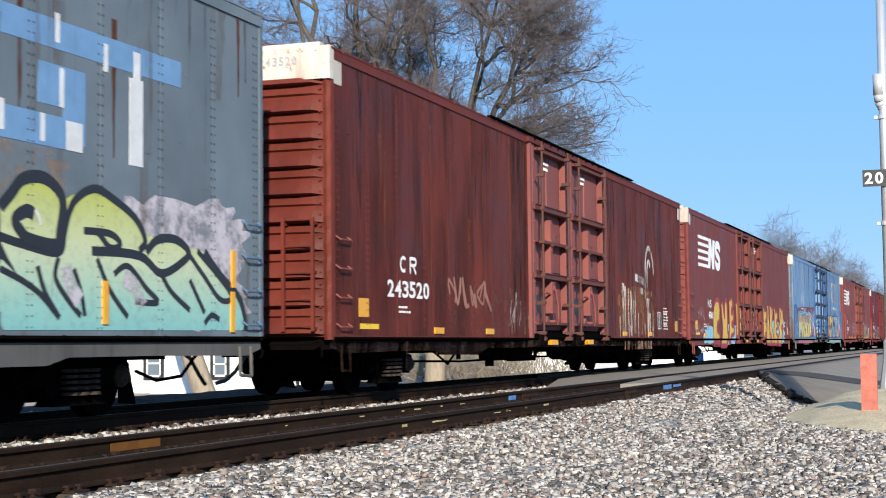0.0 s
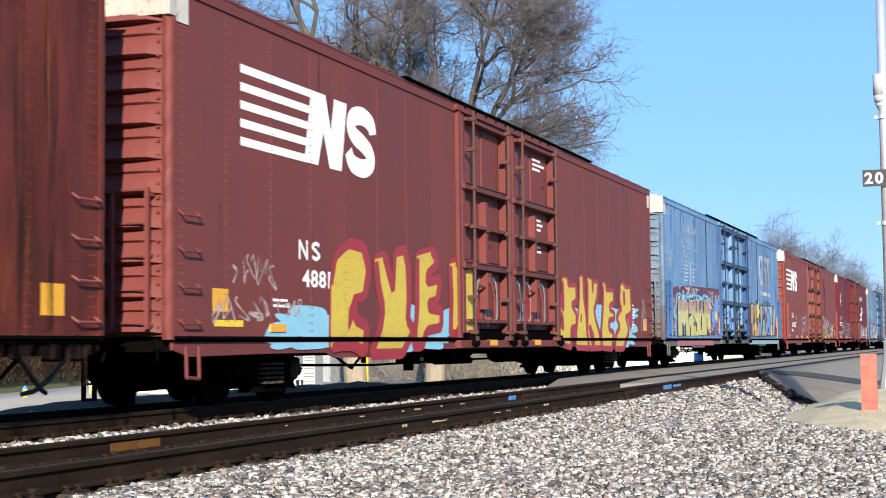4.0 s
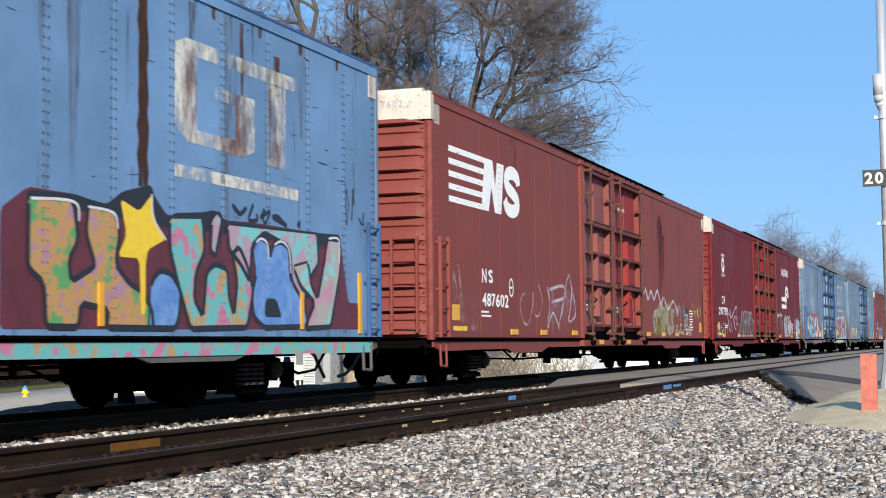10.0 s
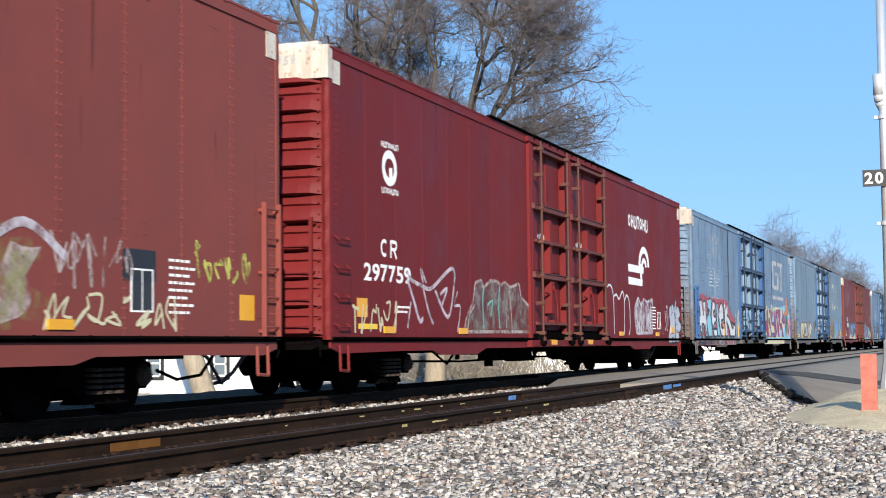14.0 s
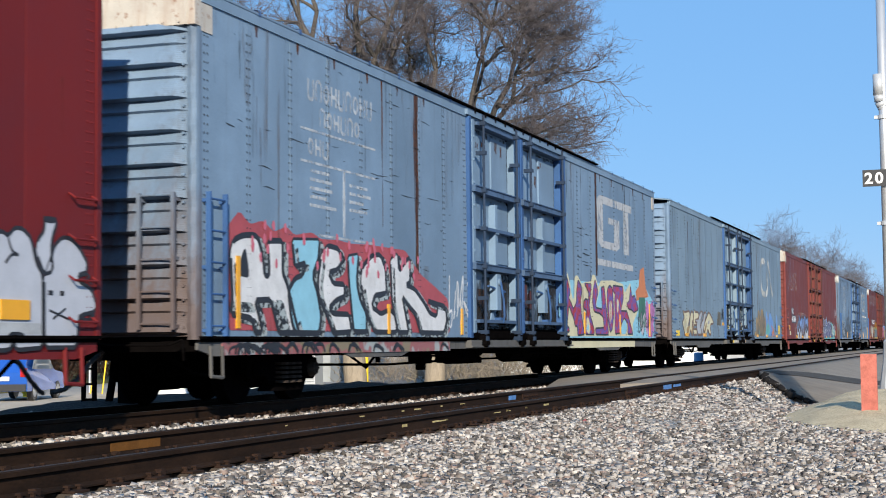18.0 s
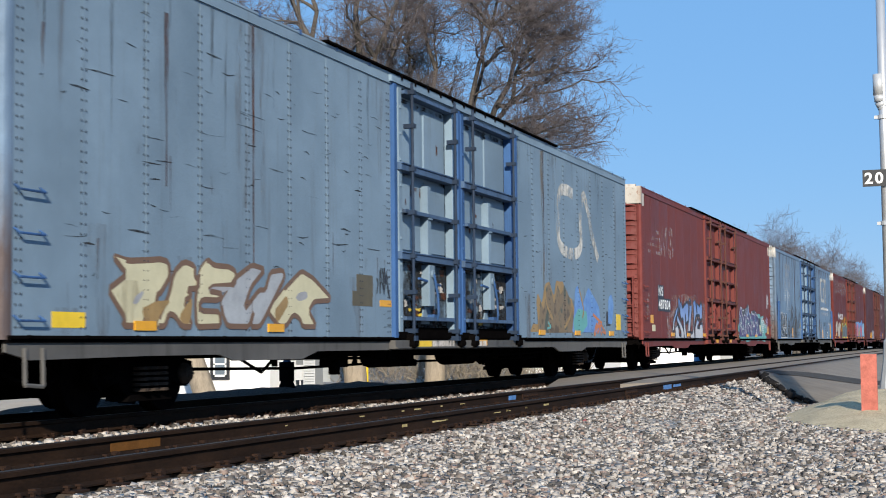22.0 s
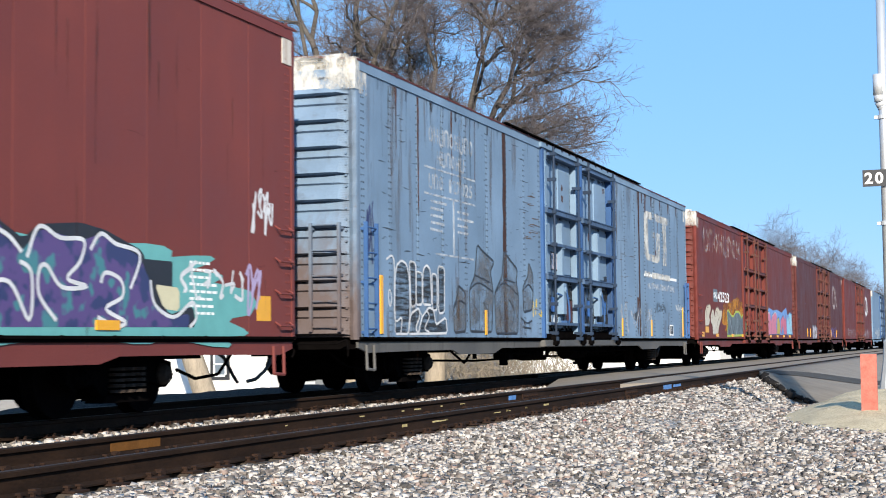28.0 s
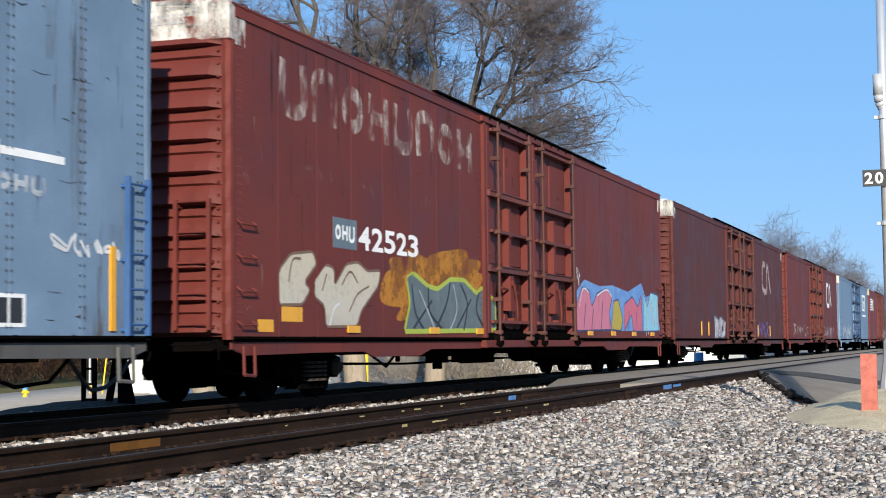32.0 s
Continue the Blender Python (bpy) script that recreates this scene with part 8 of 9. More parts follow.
    part("door_patch", bm, RUST_RUN, c, "rusted patches low on the doors")["kind"] = "stuff"


def car_sky():
    c = boxcar(193.03, "grey-blue box car with faded brown graffiti and looping emblem", P_CN, end=P_BLUEEND, cap=None, door_trim=P_BLUETRIM, seams=RIVETS, riveted=True, sill=P_SILL, rear="grab")
    weather(c, 8, SOOT, RUST_RUN, 150, 30, 1.6, 14)
    door_grime_shade(c, 16)
    scrapes(c, 0.5, 9.0, 1.6, 4.6, 24, 8, SOOT)
    mural(c, (1.77, 7.59, 1.01, 1.82), "cream letters with brown edges",
          letters=["3,55 14,52 28,54 38,56 44,54 45,42 38,28 35,26 34,0 30,0 27,12 25,0 10,0 12,6 0,28 13,41",
                   "35,0 37,8 44,26 48,46 56,56 65,53 65,43 68,42 68,34 58,32 63,27 56,22 63,0 54,0 49,9 44,11 41,0",
                   "69,50 76,60 81,55 95,55 101,51 100,39 80,36 76,32 89,30 85,24 71,24 68,17 71,14 86,14 87,1 66,0 65,23",
                   "87,22 101,46 116,59 129,56 115,38 108,16 123,36 129,36 134,54 147,57 149,50 128,9 123,1 114,1 118,18 113,1 93,1 89,10",
                   "131,16 150,40 167,58 180,52 200,34 200,30 181,28 175,18 184,2 168,2 165,10 158,14 150,2 142,2"],
          patches=[(GREY_SPRAY, "17,18 19,24 25,29 25,26 20,17"),
                   (GREY_SPRAY, "76,32 80,36 99,37 89,31"),
                   (GREY_SPRAY, "160,30 164,36 173,38 174,31 165,27"),
                   (S_OCHRE, "23,14 35,21 46,22 38,11 34,0 28,0"),
                   (S_OCHRE, "52,9 63,27 62,9 59,0 55,0"),
                   (S_OCHRE, "138,17 151,33 153,24 144,9 140,4")],
          fills=[S_CREAM, S_CREAM, S_CREAM, S_SILVER, S_CREAM], edge=S_TANEDGE, rim=0.035)
    rects(c, "yellow_label", [(0.75, 1.35, 0.98, 1.14), (25.6, 26.1, 1.1, 1.5)], YELLOW_PAINT, "yellow label")
    worm_emblem(c, 20.06, 2.8, 3.65, 1.42, WHITE_WORN)
    rects(c, "overpaint", [(8.58, 9.22, 1.5, 1.83), (8.42, 9.2, 1.36, 1.58)], spray("olive_overpaint", (0.088, 0.072, 0.04), 0.3), "olive patch of overpaint")
    scrawl(c, 9.3, 9.9, 1.5, 1.98, BLACK, 3, 5, 0.035)
    rng = random.Random(3)
    mural(c, (17.75, 25.32, 1.0, 2.15), "pointed brown, ochre, blue and teal sprayed shapes",
          ground=[(S_OCHRE, "0,1 6,10 16,9 13,34 16,44 24,32 31,54 40,58 46,47 50,42 55,60 63,59 70,60 77,46 90,40 98,25 95,1"),
                  (S_CAMO, "15,0 19,21 20,36 28,25 34,52 41,55 50,32 58,56 65,43 73,56 89,37 97,10 90,1"),
                  (S_MIDBLUE, "95,25 98,52 105,58 115,34 131,57 148,44 159,33 165,2 90,1"),
                  (S_TEAL, "93,16 105,30 126,27 128,11 115,1 95,3"),
                  (S_MIDBLUE, "185,47 194,52 200,40 195,13 183,13")],
          lines=[(S_OCHRE, 0.08, "31,49 34,32 46,16"),
                 (S_OCHRE, 0.08, "90,40 86,21 72,6"),
                 (S_OCHRE, 0.08, "108,53 118,30 115,19"),
                 (BLACK, 0.05, "72,20 74,13"),
                 (S_TEAL, 0.05, "36,12 42,7 34,5"),
                 (S_ORANGE, 0.07, "142,24 165,12 147,8")])
    scrawl(c, 23.2, 24.4, 0.95, 1.3, S_ORANGE, 5, 3, 0.06)
    reflectors(c, [2.3, 5.6, 14.1, 18.4, 21.4, 24.8])
    rects(c, "reflector", [(9.5, 9.98, 1.37, 1.47)], YELLOW, "yellow reflective strip")
    rects(c, "track_paint", [(10.8, 11.55, 0.735, 0.84)], YELLOW_PAINT, "yellow paint on the door track", 0.29)
    rects(c, "track_paint", [(11.6, 12.7, 0.735, 0.84), (14.0, 14.5, 0.735, 0.84)], WASHED_WHITE, "white paint on the door track", 0.29)
    stains(c, [(18.85, 0.35, 1.9, 4.88), (20.9, 0.16, 4.3, 4.88)], film("ochre_run", (0.2, 0.13, 0.045), 0.6, 0.6), "ochre dirt run")
    stains(c, [(18.9, 0.16, 2.3, 4.88), (5.2, 0.1, 1.6, 4.88), (3.0, 0.12, 2.6, 4.6)], RUST_RUN)
    for tone, count, hi, name in ((WASHED_WHITE, 26, 2.0, "white primer chips"), (SOOT, 34, 2.05, "black scorched chips"), (RUST_RUN, 20, 2.05, "rust chips"), (YELLOW_PAINT, 5, 1.5, "yellow paint chips")):
        bm = bmesh.new()
        for k in range(count):
            u, z = rng.choice((rng.uniform(10.65, 12.5), rng.uniform(13.8, 15.9))), rng.uniform(1.1, hi)
            cloud(bm, u, u + rng.uniform(0.08, 0.4), z, z + rng.uniform(0.04, 0.16), DOOR - 0.0295 - 0.0004 * k - 0.00013 * hi, k + count, 6, 0.35)
        part("door_patch", bm, tone, c, name + " low on the doors")["kind"] = "stuff"
    rects(c, "inspection_box", [(24.5, 24.95, 1.2, 1.55)], DARK_TRIM)


def car_oxide_two():
    c = boxcar(221.9, "oxide red box car with black number panel and blue graffiti", P_NS, cap=WHITE_OLD, riveted=False)
    weather(c, 9, DARK_RUN, RUST_RUN, 40, 16, 0.6)
    striped_emblem(c, 0.72, 3.3, PEELED, 0.9)
    rects(c, "number_panel", [(2.1, 2.95, 2.05, 2.44), (2.1, 3.95, 1.68, 2.06)], BLACK, "black painted number panel")
    digits(c, "487804", 2.16, 3.92, 1.74, 2.02)
    initials(c, "zigzag", 2.2, 2.82, 2.12, 2.4)
    end_number(c, "487804")
    rects(c, "yellow_label", [(1.0, 1.4, 1.32, 1.55), (25.75, 26.15, 1.1, 1.42)], YELLOW, "square yellow label")
    rects(c, "paper_label", [(1.2, 1.65, 1.1, 1.28)], S_CREAM, "cream paper label")
    stencil(c, 24.0, 1.75, 8, 4, 0.62, 0.032, 0.085)
    mural(c, (3.32, 10.37, 0.87, 2.32), "white and blue pointed letters with black edges",
          ground=[(S_PINKGREY, "16,42 29,56 52,55 86,59 106,56 141,60 162,53 193,47 200,15 186,1 0,1 0,31 15,33")],
          letters=["37,14 50,17 54,11 52,8 56,5 62,5 62,0 36,0",
                   "51,41 39,34 29,25 24,10 31,9 33,18 38,25 47,31 54,35 52,48",
                   "53,52 61,48 59,40 55,35 48,32 54,27 66,20 76,11 77,0 62,0 64,8 57,15 45,22 44,29 50,36",
                   "62,46 68,46 70,40 94,49 102,46 100,24 87,20 86,32 84,30 84,16 91,0 79,0 76,14 74,27 65,25 60,31 58,37",
                   "106,44 118,44 117,37 110,20 107,9 97,9 98,20 104,34",
                   "104,53 116,50 106,48",
                   "125,49 136,52 142,40 143,33 136,29 127,17 130,0 109,0 108,11 114,7 122,11 127,29",
                   "142,48 157,44 167,51 173,45 170,27 158,26 157,33 147,32 143,28 154,25 154,21 143,16 157,15 158,21 172,22 175,6 174,0 131,0 133,17 143,27 145,33 143,41"],
          fills=[S_STUE], edge=BLACK, rim=0.045)
    bm = bmesh.new()
    cloud(bm, 16.9, 25.8, 0.7, 1.95, skin(0.0), 51, 14, 0.25)
    part("graffiti", bm, S_TEAL, c, "teal ground of a graffiti piece")
    mural(c, (17.62, 24.15, 0.96, 2.31), "dark blue and purple letters with white outlines",
          ground=[(BLACK, "0,0 1,36 5,47 12,53 23,52 29,49 48,49 61,53 75,60 83,46 95,39 103,46 125,49 140,47 163,39 168,27 181,8 198,13 200,2"),
                  (S_DARKSEA, "1,0 2,35 6,45 12,50 22,49 25,38 35,27 39,42 49,37 52,45 61,48 77,55 83,44 94,33 104,44 127,41 137,45 161,36 168,24 171,13 184,7 195,9 195,2")],
          patches=[(S_CREAM, "22,42 26,41 30,35 24,37"),
                   (S_CREAM, "45,19 47,18 46,9 43,9"),
                   (S_MIDBLUE, "71,47 77,54 80,43 71,36 67,40"),
                   (S_MIDBLUE, "2,24 6,30 5,15 2,11"),
                   (S_CREAM, "171,23 188,22 188,10 177,11")],
          lines=[(S_WHITE, 0.045, "6,19 6,30 10,37 13,34 20,26 19,23 10,26"),
                 (S_WHITE, 0.045, "1,37 5,43 12,50 22,49 22,41 33,32 36,22 29,13 16,17 8,21 10,15 25,4 27,12"),
                 (S_WHITE, 0.045, "28,45 39,46 42,38 49,37 47,20 42,8 45,7 49,21 55,37 52,45 58,50 63,36 71,47 77,55 80,44 88,39 94,33"),
                 (S_WHITE, 0.045, "59,5 54,16 61,31 73,33 79,28 78,24 68,22 67,13 71,10 74,17 88,20 98,4 99,24 93,29"),
                 (S_WHITE, 0.045, "97,31 103,45 114,41 127,41 125,31 118,23 129,20 115,19 107,28 103,26 103,15 112,4"),
                 (S_WHITE, 0.045, "131,37 137,45 146,41 161,37 155,20"),
                 (S_WHITE, 0.045, "137,22 140,27 149,24 150,16 140,10 152,4 146,2 135,6"),
                 (S_WHITE, 0.045, "168,25 171,13 184,7 197,15 200,7 195,2")])
    rects(c, "panel_hole", [(22.9, 23.6, 1.4, 1.75)], BLACK, "dark square hole in the side")
    scrawl(c, 23.8, 25.4, 1.35, 1.8, S_WHITE, 35, 6, 0.05)
    scrawl(c, 25.6, 26.2, 2.2, 2.8, S_WHITE, 36, 4, 0.04)
    scrawl(c, 25.3, 25.9, 1.15, 1.8, spray("spray_lavender", (0.36, 0.288, 0.44)), 37, 2, 0.045)
    scrawl(c, 0.5, 0.9, 1.4, 2.2, S_PALE, 38, 2, 0.03)
    reflectors(c, [4.0, 6.6, 9.6, 11.6, 14.6, 16.9, 19.5, 22.0])


def car_towers():
    c = boxcar(251.01, "pale blue riveted box car with outlined tower graffiti", P_BLUE2, end=P_BLUEEND, cap=WHITE_WORN, door_trim=P_BLUETRIM, seams=RIVETS, front="ladder", rear="ladder", roof_mat=P_BROWN, sill=P_SILL)
    weather(c, 10, SOOT, RUST_RUN, 150, 40, 1.4, 36)
    ghost_words(c, GHOST_BLUE, 5)
    digits(c, "127025", 4.1, 5.45, 3.42, 3.66, GHOST_BLUE)
    bracket_emblem(c, 20.55, 3.05, 3.5, 1.4, WHITE_WORN)
    rects(c, "rule", [(20.5, 25.2, 2.62, 2.7)], WHITE)
    mural(c, (1.12, 3.95, 0.95, 2.13), "white outlined towers with dark hatched shading",
          letters=["26,0 27,45 31,55 47,60 64,57 72,45 73,19 67,0",
                   "72,60 93,59 93,24 76,22",
                   "94,52 114,51 114,25 93,24",
                   "116,25 117,54 129,59 142,55 146,25",
                   "147,52 165,51 165,21 149,20",
                   "169,59 193,58 191,19 170,18",
                   "67,0 76,17 102,22 105,15 90,5 99,0 111,14 136,23 152,21 159,8 196,15 200,1"],
          lines=[(S_WHITE, 0.035, "0,59 23,59 24,13 45,13 42,0"),
                 (S_WHITE, 0.03, "5,29 9,35 15,29 10,22 5,29"),
                 (S_WHITE, 0.03, "102,20 111,14 102,5"),
                 (S_WHITE, 0.03, "127,20 136,15 121,5 136,2")],
          fills=[film("dark_hatching", (0.03, 0.033, 0.037), 0.72, 0.85, (0.5, 1, 7.0), 2.4)], edge=S_WHITE, rim=0.02)
    mural(c, (4.32, 9.35, 0.98, 2.61), "slate grey pointed forms with black outlines",
          letters=["1,0 0,17 8,23 10,31 25,27 27,20 26,1",
                   "36,1 35,29 48,39 54,60 67,56 95,50 85,43 92,28 87,1",
                   "98,0 95,28 114,40 120,59 137,53 156,47 152,38 158,28 155,0",
                   "172,16 170,34 185,43 188,54 200,45 200,30 196,18"],
          lines=[(BLACK, 0.03, "36,29 57,34 90,29"),
                 (BLACK, 0.03, "48,39 85,35"),
                 (BLACK, 0.025, "57,34 57,1"),
                 (BLACK, 0.03, "98,29 120,36 158,28"),
                 (BLACK, 0.03, "120,39 149,37"),
                 (BLACK, 0.025, "120,36 121,1"),
                 (BLACK, 0.03, "1,17 12,21 26,19"),
                 (BLACK, 0.025, "12,21 12,3"),
                 (BLACK, 0.03, "171,32 187,37 200,32"),
                 (BLACK, 0.02, "43,20 53,14 48,6"),
                 (BLACK, 0.02, "67,21 80,13 72,4"),
                 (BLACK, 0.02, "103,20 114,9"),
                 (BLACK, 0.02, "131,25 146,16 137,5"),
                 (BLACK, 0.03, "164,12 180,8 196,10"),
                 (BLACK, 0.03, "170,5 193,4")],
          fills=[film("spray_slate", (0.13, 0.14, 0.155), 0.75, 0.7, (1, 1, 1), 2.0)], edge=BLACK, rim=0.022)
    scrawl(c, 0.25, 0.75, 1.9, 3.0, S_NAVY, 5, 3, 0.04)
    scrawl(c, 21.8, 23.4, 1.6, 1.95, BLACK, 6, 6, 0.02)
    scrawl(c, 25.0, 26.2, 1.7, 1.95, S_WHITE, 7, 5, 0.035)
    scrawl(c, 9.3, 10.0, 1.3, 1.75, YELLOW_PAINT, 8, 3, 0.03)
    stains(c, [(20.3 + 1.25 * i, 0.3, 4.6, 5.02) for i in range(5)], RUST_RUN, "rust at a roof seam")
    stains(c, [(20.75, 0.3, 4.0, 4.9), (20.9, 0.2, 3.1, 4.3), (22.4, 0.16, 3.9, 4.5), (22.1, 0.14, 3.1, 3.4), (19.6, 0.25, 1.0, 2.0)], RUST_RUN, "rust through the emblem")
    bm = bmesh.new()
    cloud(bm, 19.0, 19.6, 1.35, 1.62, skin(0.003), 5, 7, 0.3)
    part("stain", bm, BLACK, c, "black oily blot")
    scrawl(c, 17.2, 21.6, 0.98, 1.8, film("washed_scrawl", (0.5, 0.52, 0.54), 0.7, 0.6, (1, 1, 1)), 91, 7, 0.1, "washed-out pale scrawl")
    seam_rust(c, [(7.42, 0.24, 0.95, 4.9), (19.86, 0.2, 0.95, 4.9)])
    stains(c, [(1.6, 0.12, 3.9, 4.88), (2.6, 0.14, 2.9, 4.88), (4.3, 0.1, 3.6, 4.88), (5.6, 0.1, 3.4, 4.88)], RUST_RUN)
    stains(c, [(0.8 + 0.62 * i, 0.34, 4.72, 5.04) for i in range(11)], DARK_RUN, "rust along the eave")
    reflectors(c, [], [(0.85, 0.95, 0.9), (6.1, 0.95, 0.46), (17.6, 0.95, 0.46), (21.3, 0.95, 0.46), (26.05, 0.95, 0.9)])
    word_blocks(c, 20.9, 24.9, 2.28, 2.45, 14, GHOST_BLUE, "faded slogan as blocks", 2)
    rects(c, "inspection_box", [(24.0, 24.55, 0.98, 1.3)], WHITE, "white framed inspection stencil")
    rects(c, "box_panes", [(24.05, 24.26, 1.02, 1.26), (24.3, 24.5, 1.02, 1.26)], DARK_TRIM, "", 0.004)
    door_panel_paint(c, [(11.01, 11.43, 1.47, 1.79, S_PANELBLUE, "bright blue square on a door"), (14.22, 14.64, 1.41, 1.78, S_PANELBLUE, "bright blue square on a door"),
                         (15.66, 16.13, 1.47, 1.78, S_PANELBLUE, "bright blue square on a door"), (12.32, 12.82, 1.25, 1.74, P_BROWN, "rusted brown panel"),
                         (11.01, 11.5, 1.17, 1.4, S_WHITE, "pale primer patch"), (11.06, 11.6, 2.4, 2.75, S_MIST, "washed pale lettering")])
    door_grime_shade(c, 14)
    scrapes(c, 8.4, 9.5, 2.9, 3.9, 16, 3, SCRAPE)
    scrapes(c, 0.4, 9.2, 2.0, 4.6, 12, 4, SOOT)
    scrapes(c, 17.4, 19.4, 1.5, 3.6, 14, 5, SCRAPE)
    bm = bmesh.new()
    cloud(bm, 15.95, 16.3, 2.28, 2.44, DOOR - 0.034, 6, 7, 0.3)
    part("stain", bm, BLACK, c, "black oily blot")


def car_worn():
    c = boxcar(279.87, "worn brown-red box car with faded white capitals and graffiti", P_SOU, cap=WHITE_WORN, riveted=False)
    weather(c, 11, DARK_RUN, RUST_RUN, 60, 60, 1.0)
    word_blocks(c, 1.3, 9.6, 3.9, 4.62, 8, film("peeled_name", (0.52, 0.43, 0.39), 0.62, 0.8, (1.3, 1, 0.6), 2.4, 0.2), "huge worn white company name as blocks", 3)
    word_blocks(c, 1.4, 9.7, 3.05, 3.25, 24, GHOST, "faded slogan as blocks", 2)
    rects(c, "grey_panel", [(3.1, 3.98, 2.18, 2.62)], spray("panel_slate", (0.104, 0.136, 0.16)), "slate grey panel with initials")
    word_blocks(c, 3.16, 3.92, 2.3, 2.52, 3, WHITE, "company initials", 1)
    digits(c, "42523", 4.02, 6.62, 2.2, 2.56)
    end_number(c, "42523")
    mural(c, (1.32, 4.91, 1.04, 2.08), "bone-coloured bubble letters",
          letters=["1,16 0,43 20,56 60,60 67,50 44,35 55,29 40,17",
                   "63,36 86,51 101,48 101,34 125,53 150,56 170,49 200,51 195,37 173,24 156,14 147,1 84,0 81,17 62,24"],
          lines=[(S_TANEDGE, 0.035, "16,34 23,51 38,53"),
                 (S_TANEDGE, 0.035, "77,29 86,43"),
                 (S_TANEDGE, 0.035, "116,35 133,47 149,38"),
                 (S_TANEDGE, 0.03, "131,13 148,28 174,36"),
                 (S_WHITE, 0.04, "91,1 100,15 112,20")],
          fills=[banded("spray_bone", [(0.6, (0.4, 0.36, 0.304)), (1.4, (0.496, 0.448, 0.36)), (2.2, (0.512, 0.44, 0.304))])], edge=S_TANEDGE, rim=0.02)
    bm = bmesh.new()
    cloud(bm, 5.0, 10.4, 1.0, 2.45, skin(0.0), 5, 10, 0.25)
    part("graffiti", bm, film("spray_orange_haze", (0.45, 0.19, 0.03), 0.8, 0.8, (1, 1, 1), 1.2), c, "orange haze")
    mural(c, (5.91, 10.78, 0.99, 1.94), "grey-green pointed letters with acid green edges",
          letters=["5,54 19,60 47,48 66,46 93,58 124,59 153,45 166,53 200,37 200,3 0,0 11,28"],
          lines=[(BLACK, 0.06, "15,49 21,20 38,2"),
                 (BLACK, 0.06, "47,47 50,21 75,3"),
                 (BLACK, 0.06, "93,55 84,30 60,2"),
                 (BLACK, 0.06, "116,54 131,32 122,2"),
                 (BLACK, 0.06, "161,50 152,26 172,4"),
                 (BLACK, 0.05, "17,3 54,33"),
                 (BLACK, 0.05, "106,4 140,38"),
                 (S_SILVER, 0.04, "29,43 46,21 60,2"),
                 (S_SILVER, 0.04, "100,52 107,25 91,2")],
          fills=[spray("spray_green_grey", (0.1, 0.125, 0.13), 0.3)], edge=spray("spray_acid_green", (0.336, 0.4, 0.04)), rim=0.04)
    mural(c, (16.8, 26.55, 1.06, 2.4), "pink, yellow and pale letters on a blue ground",
          ground=[(S_MIDBLUE, "0,38 19,54 50,49 78,52 114,47 149,60 160,43 186,51 200,2 4,0")],
          letters=["4,0 2,25 15,46 28,43 33,26 44,41 64,47 77,39 69,19 75,2",
                   "75,2 80,34 91,37 101,14 96,1",
                   "104,1 105,32 125,42 139,30 148,46 150,1 126,1 123,21",
                   "154,1 154,49 164,31 173,50 194,48 196,2"],
          lines=[(S_NAVY, 0.05, "17,4 21,29"),
                 (S_NAVY, 0.05, "32,2 36,24"),
                 (S_NAVY, 0.05, "52,2 56,33"),
                 (S_NAVY, 0.05, "115,2 116,26"),
                 (S_NAVY, 0.05, "136,3 135,24"),
                 (S_WHITE, 0.04, "8,25 16,44 27,41"),
                 (S_WHITE, 0.04, "43,38 64,46 76,39")],
          fills=[spray("spray_hot_pink", (0.5, 0.15, 0.21)), spray("spray_mustard", (0.4, 0.3, 0.03)), S_PINK, S_SKY], edge=S_NAVY, rim=0.02)
    scrawl(c, 24.6, 26.2, 1.0, 2.1, S_MIST, 30, 5, 0.06)
    scrawl(c, 0.3, 0.95, 2.6, 3.7, GHOST, 31, 3, 0.06)
    scrawl(c, 0.3, 0.9, 1.1, 1.9, GHOST, 32, 3, 0.05)
    rects(c, "yellow_label", [(0.7, 1.15, 0.96, 1.12), (1.4, 2.05, 1.1, 1.3)], YELLOW, "yellow label")
    reflectors(c, [3.6, 7.1, 9.6, 18.0, 20.4, 22.8, 25.2])
    scrawl(c, 16.9, 17.3, 2.1, 2.5, S_WHITE, 33, 2, 0.03)


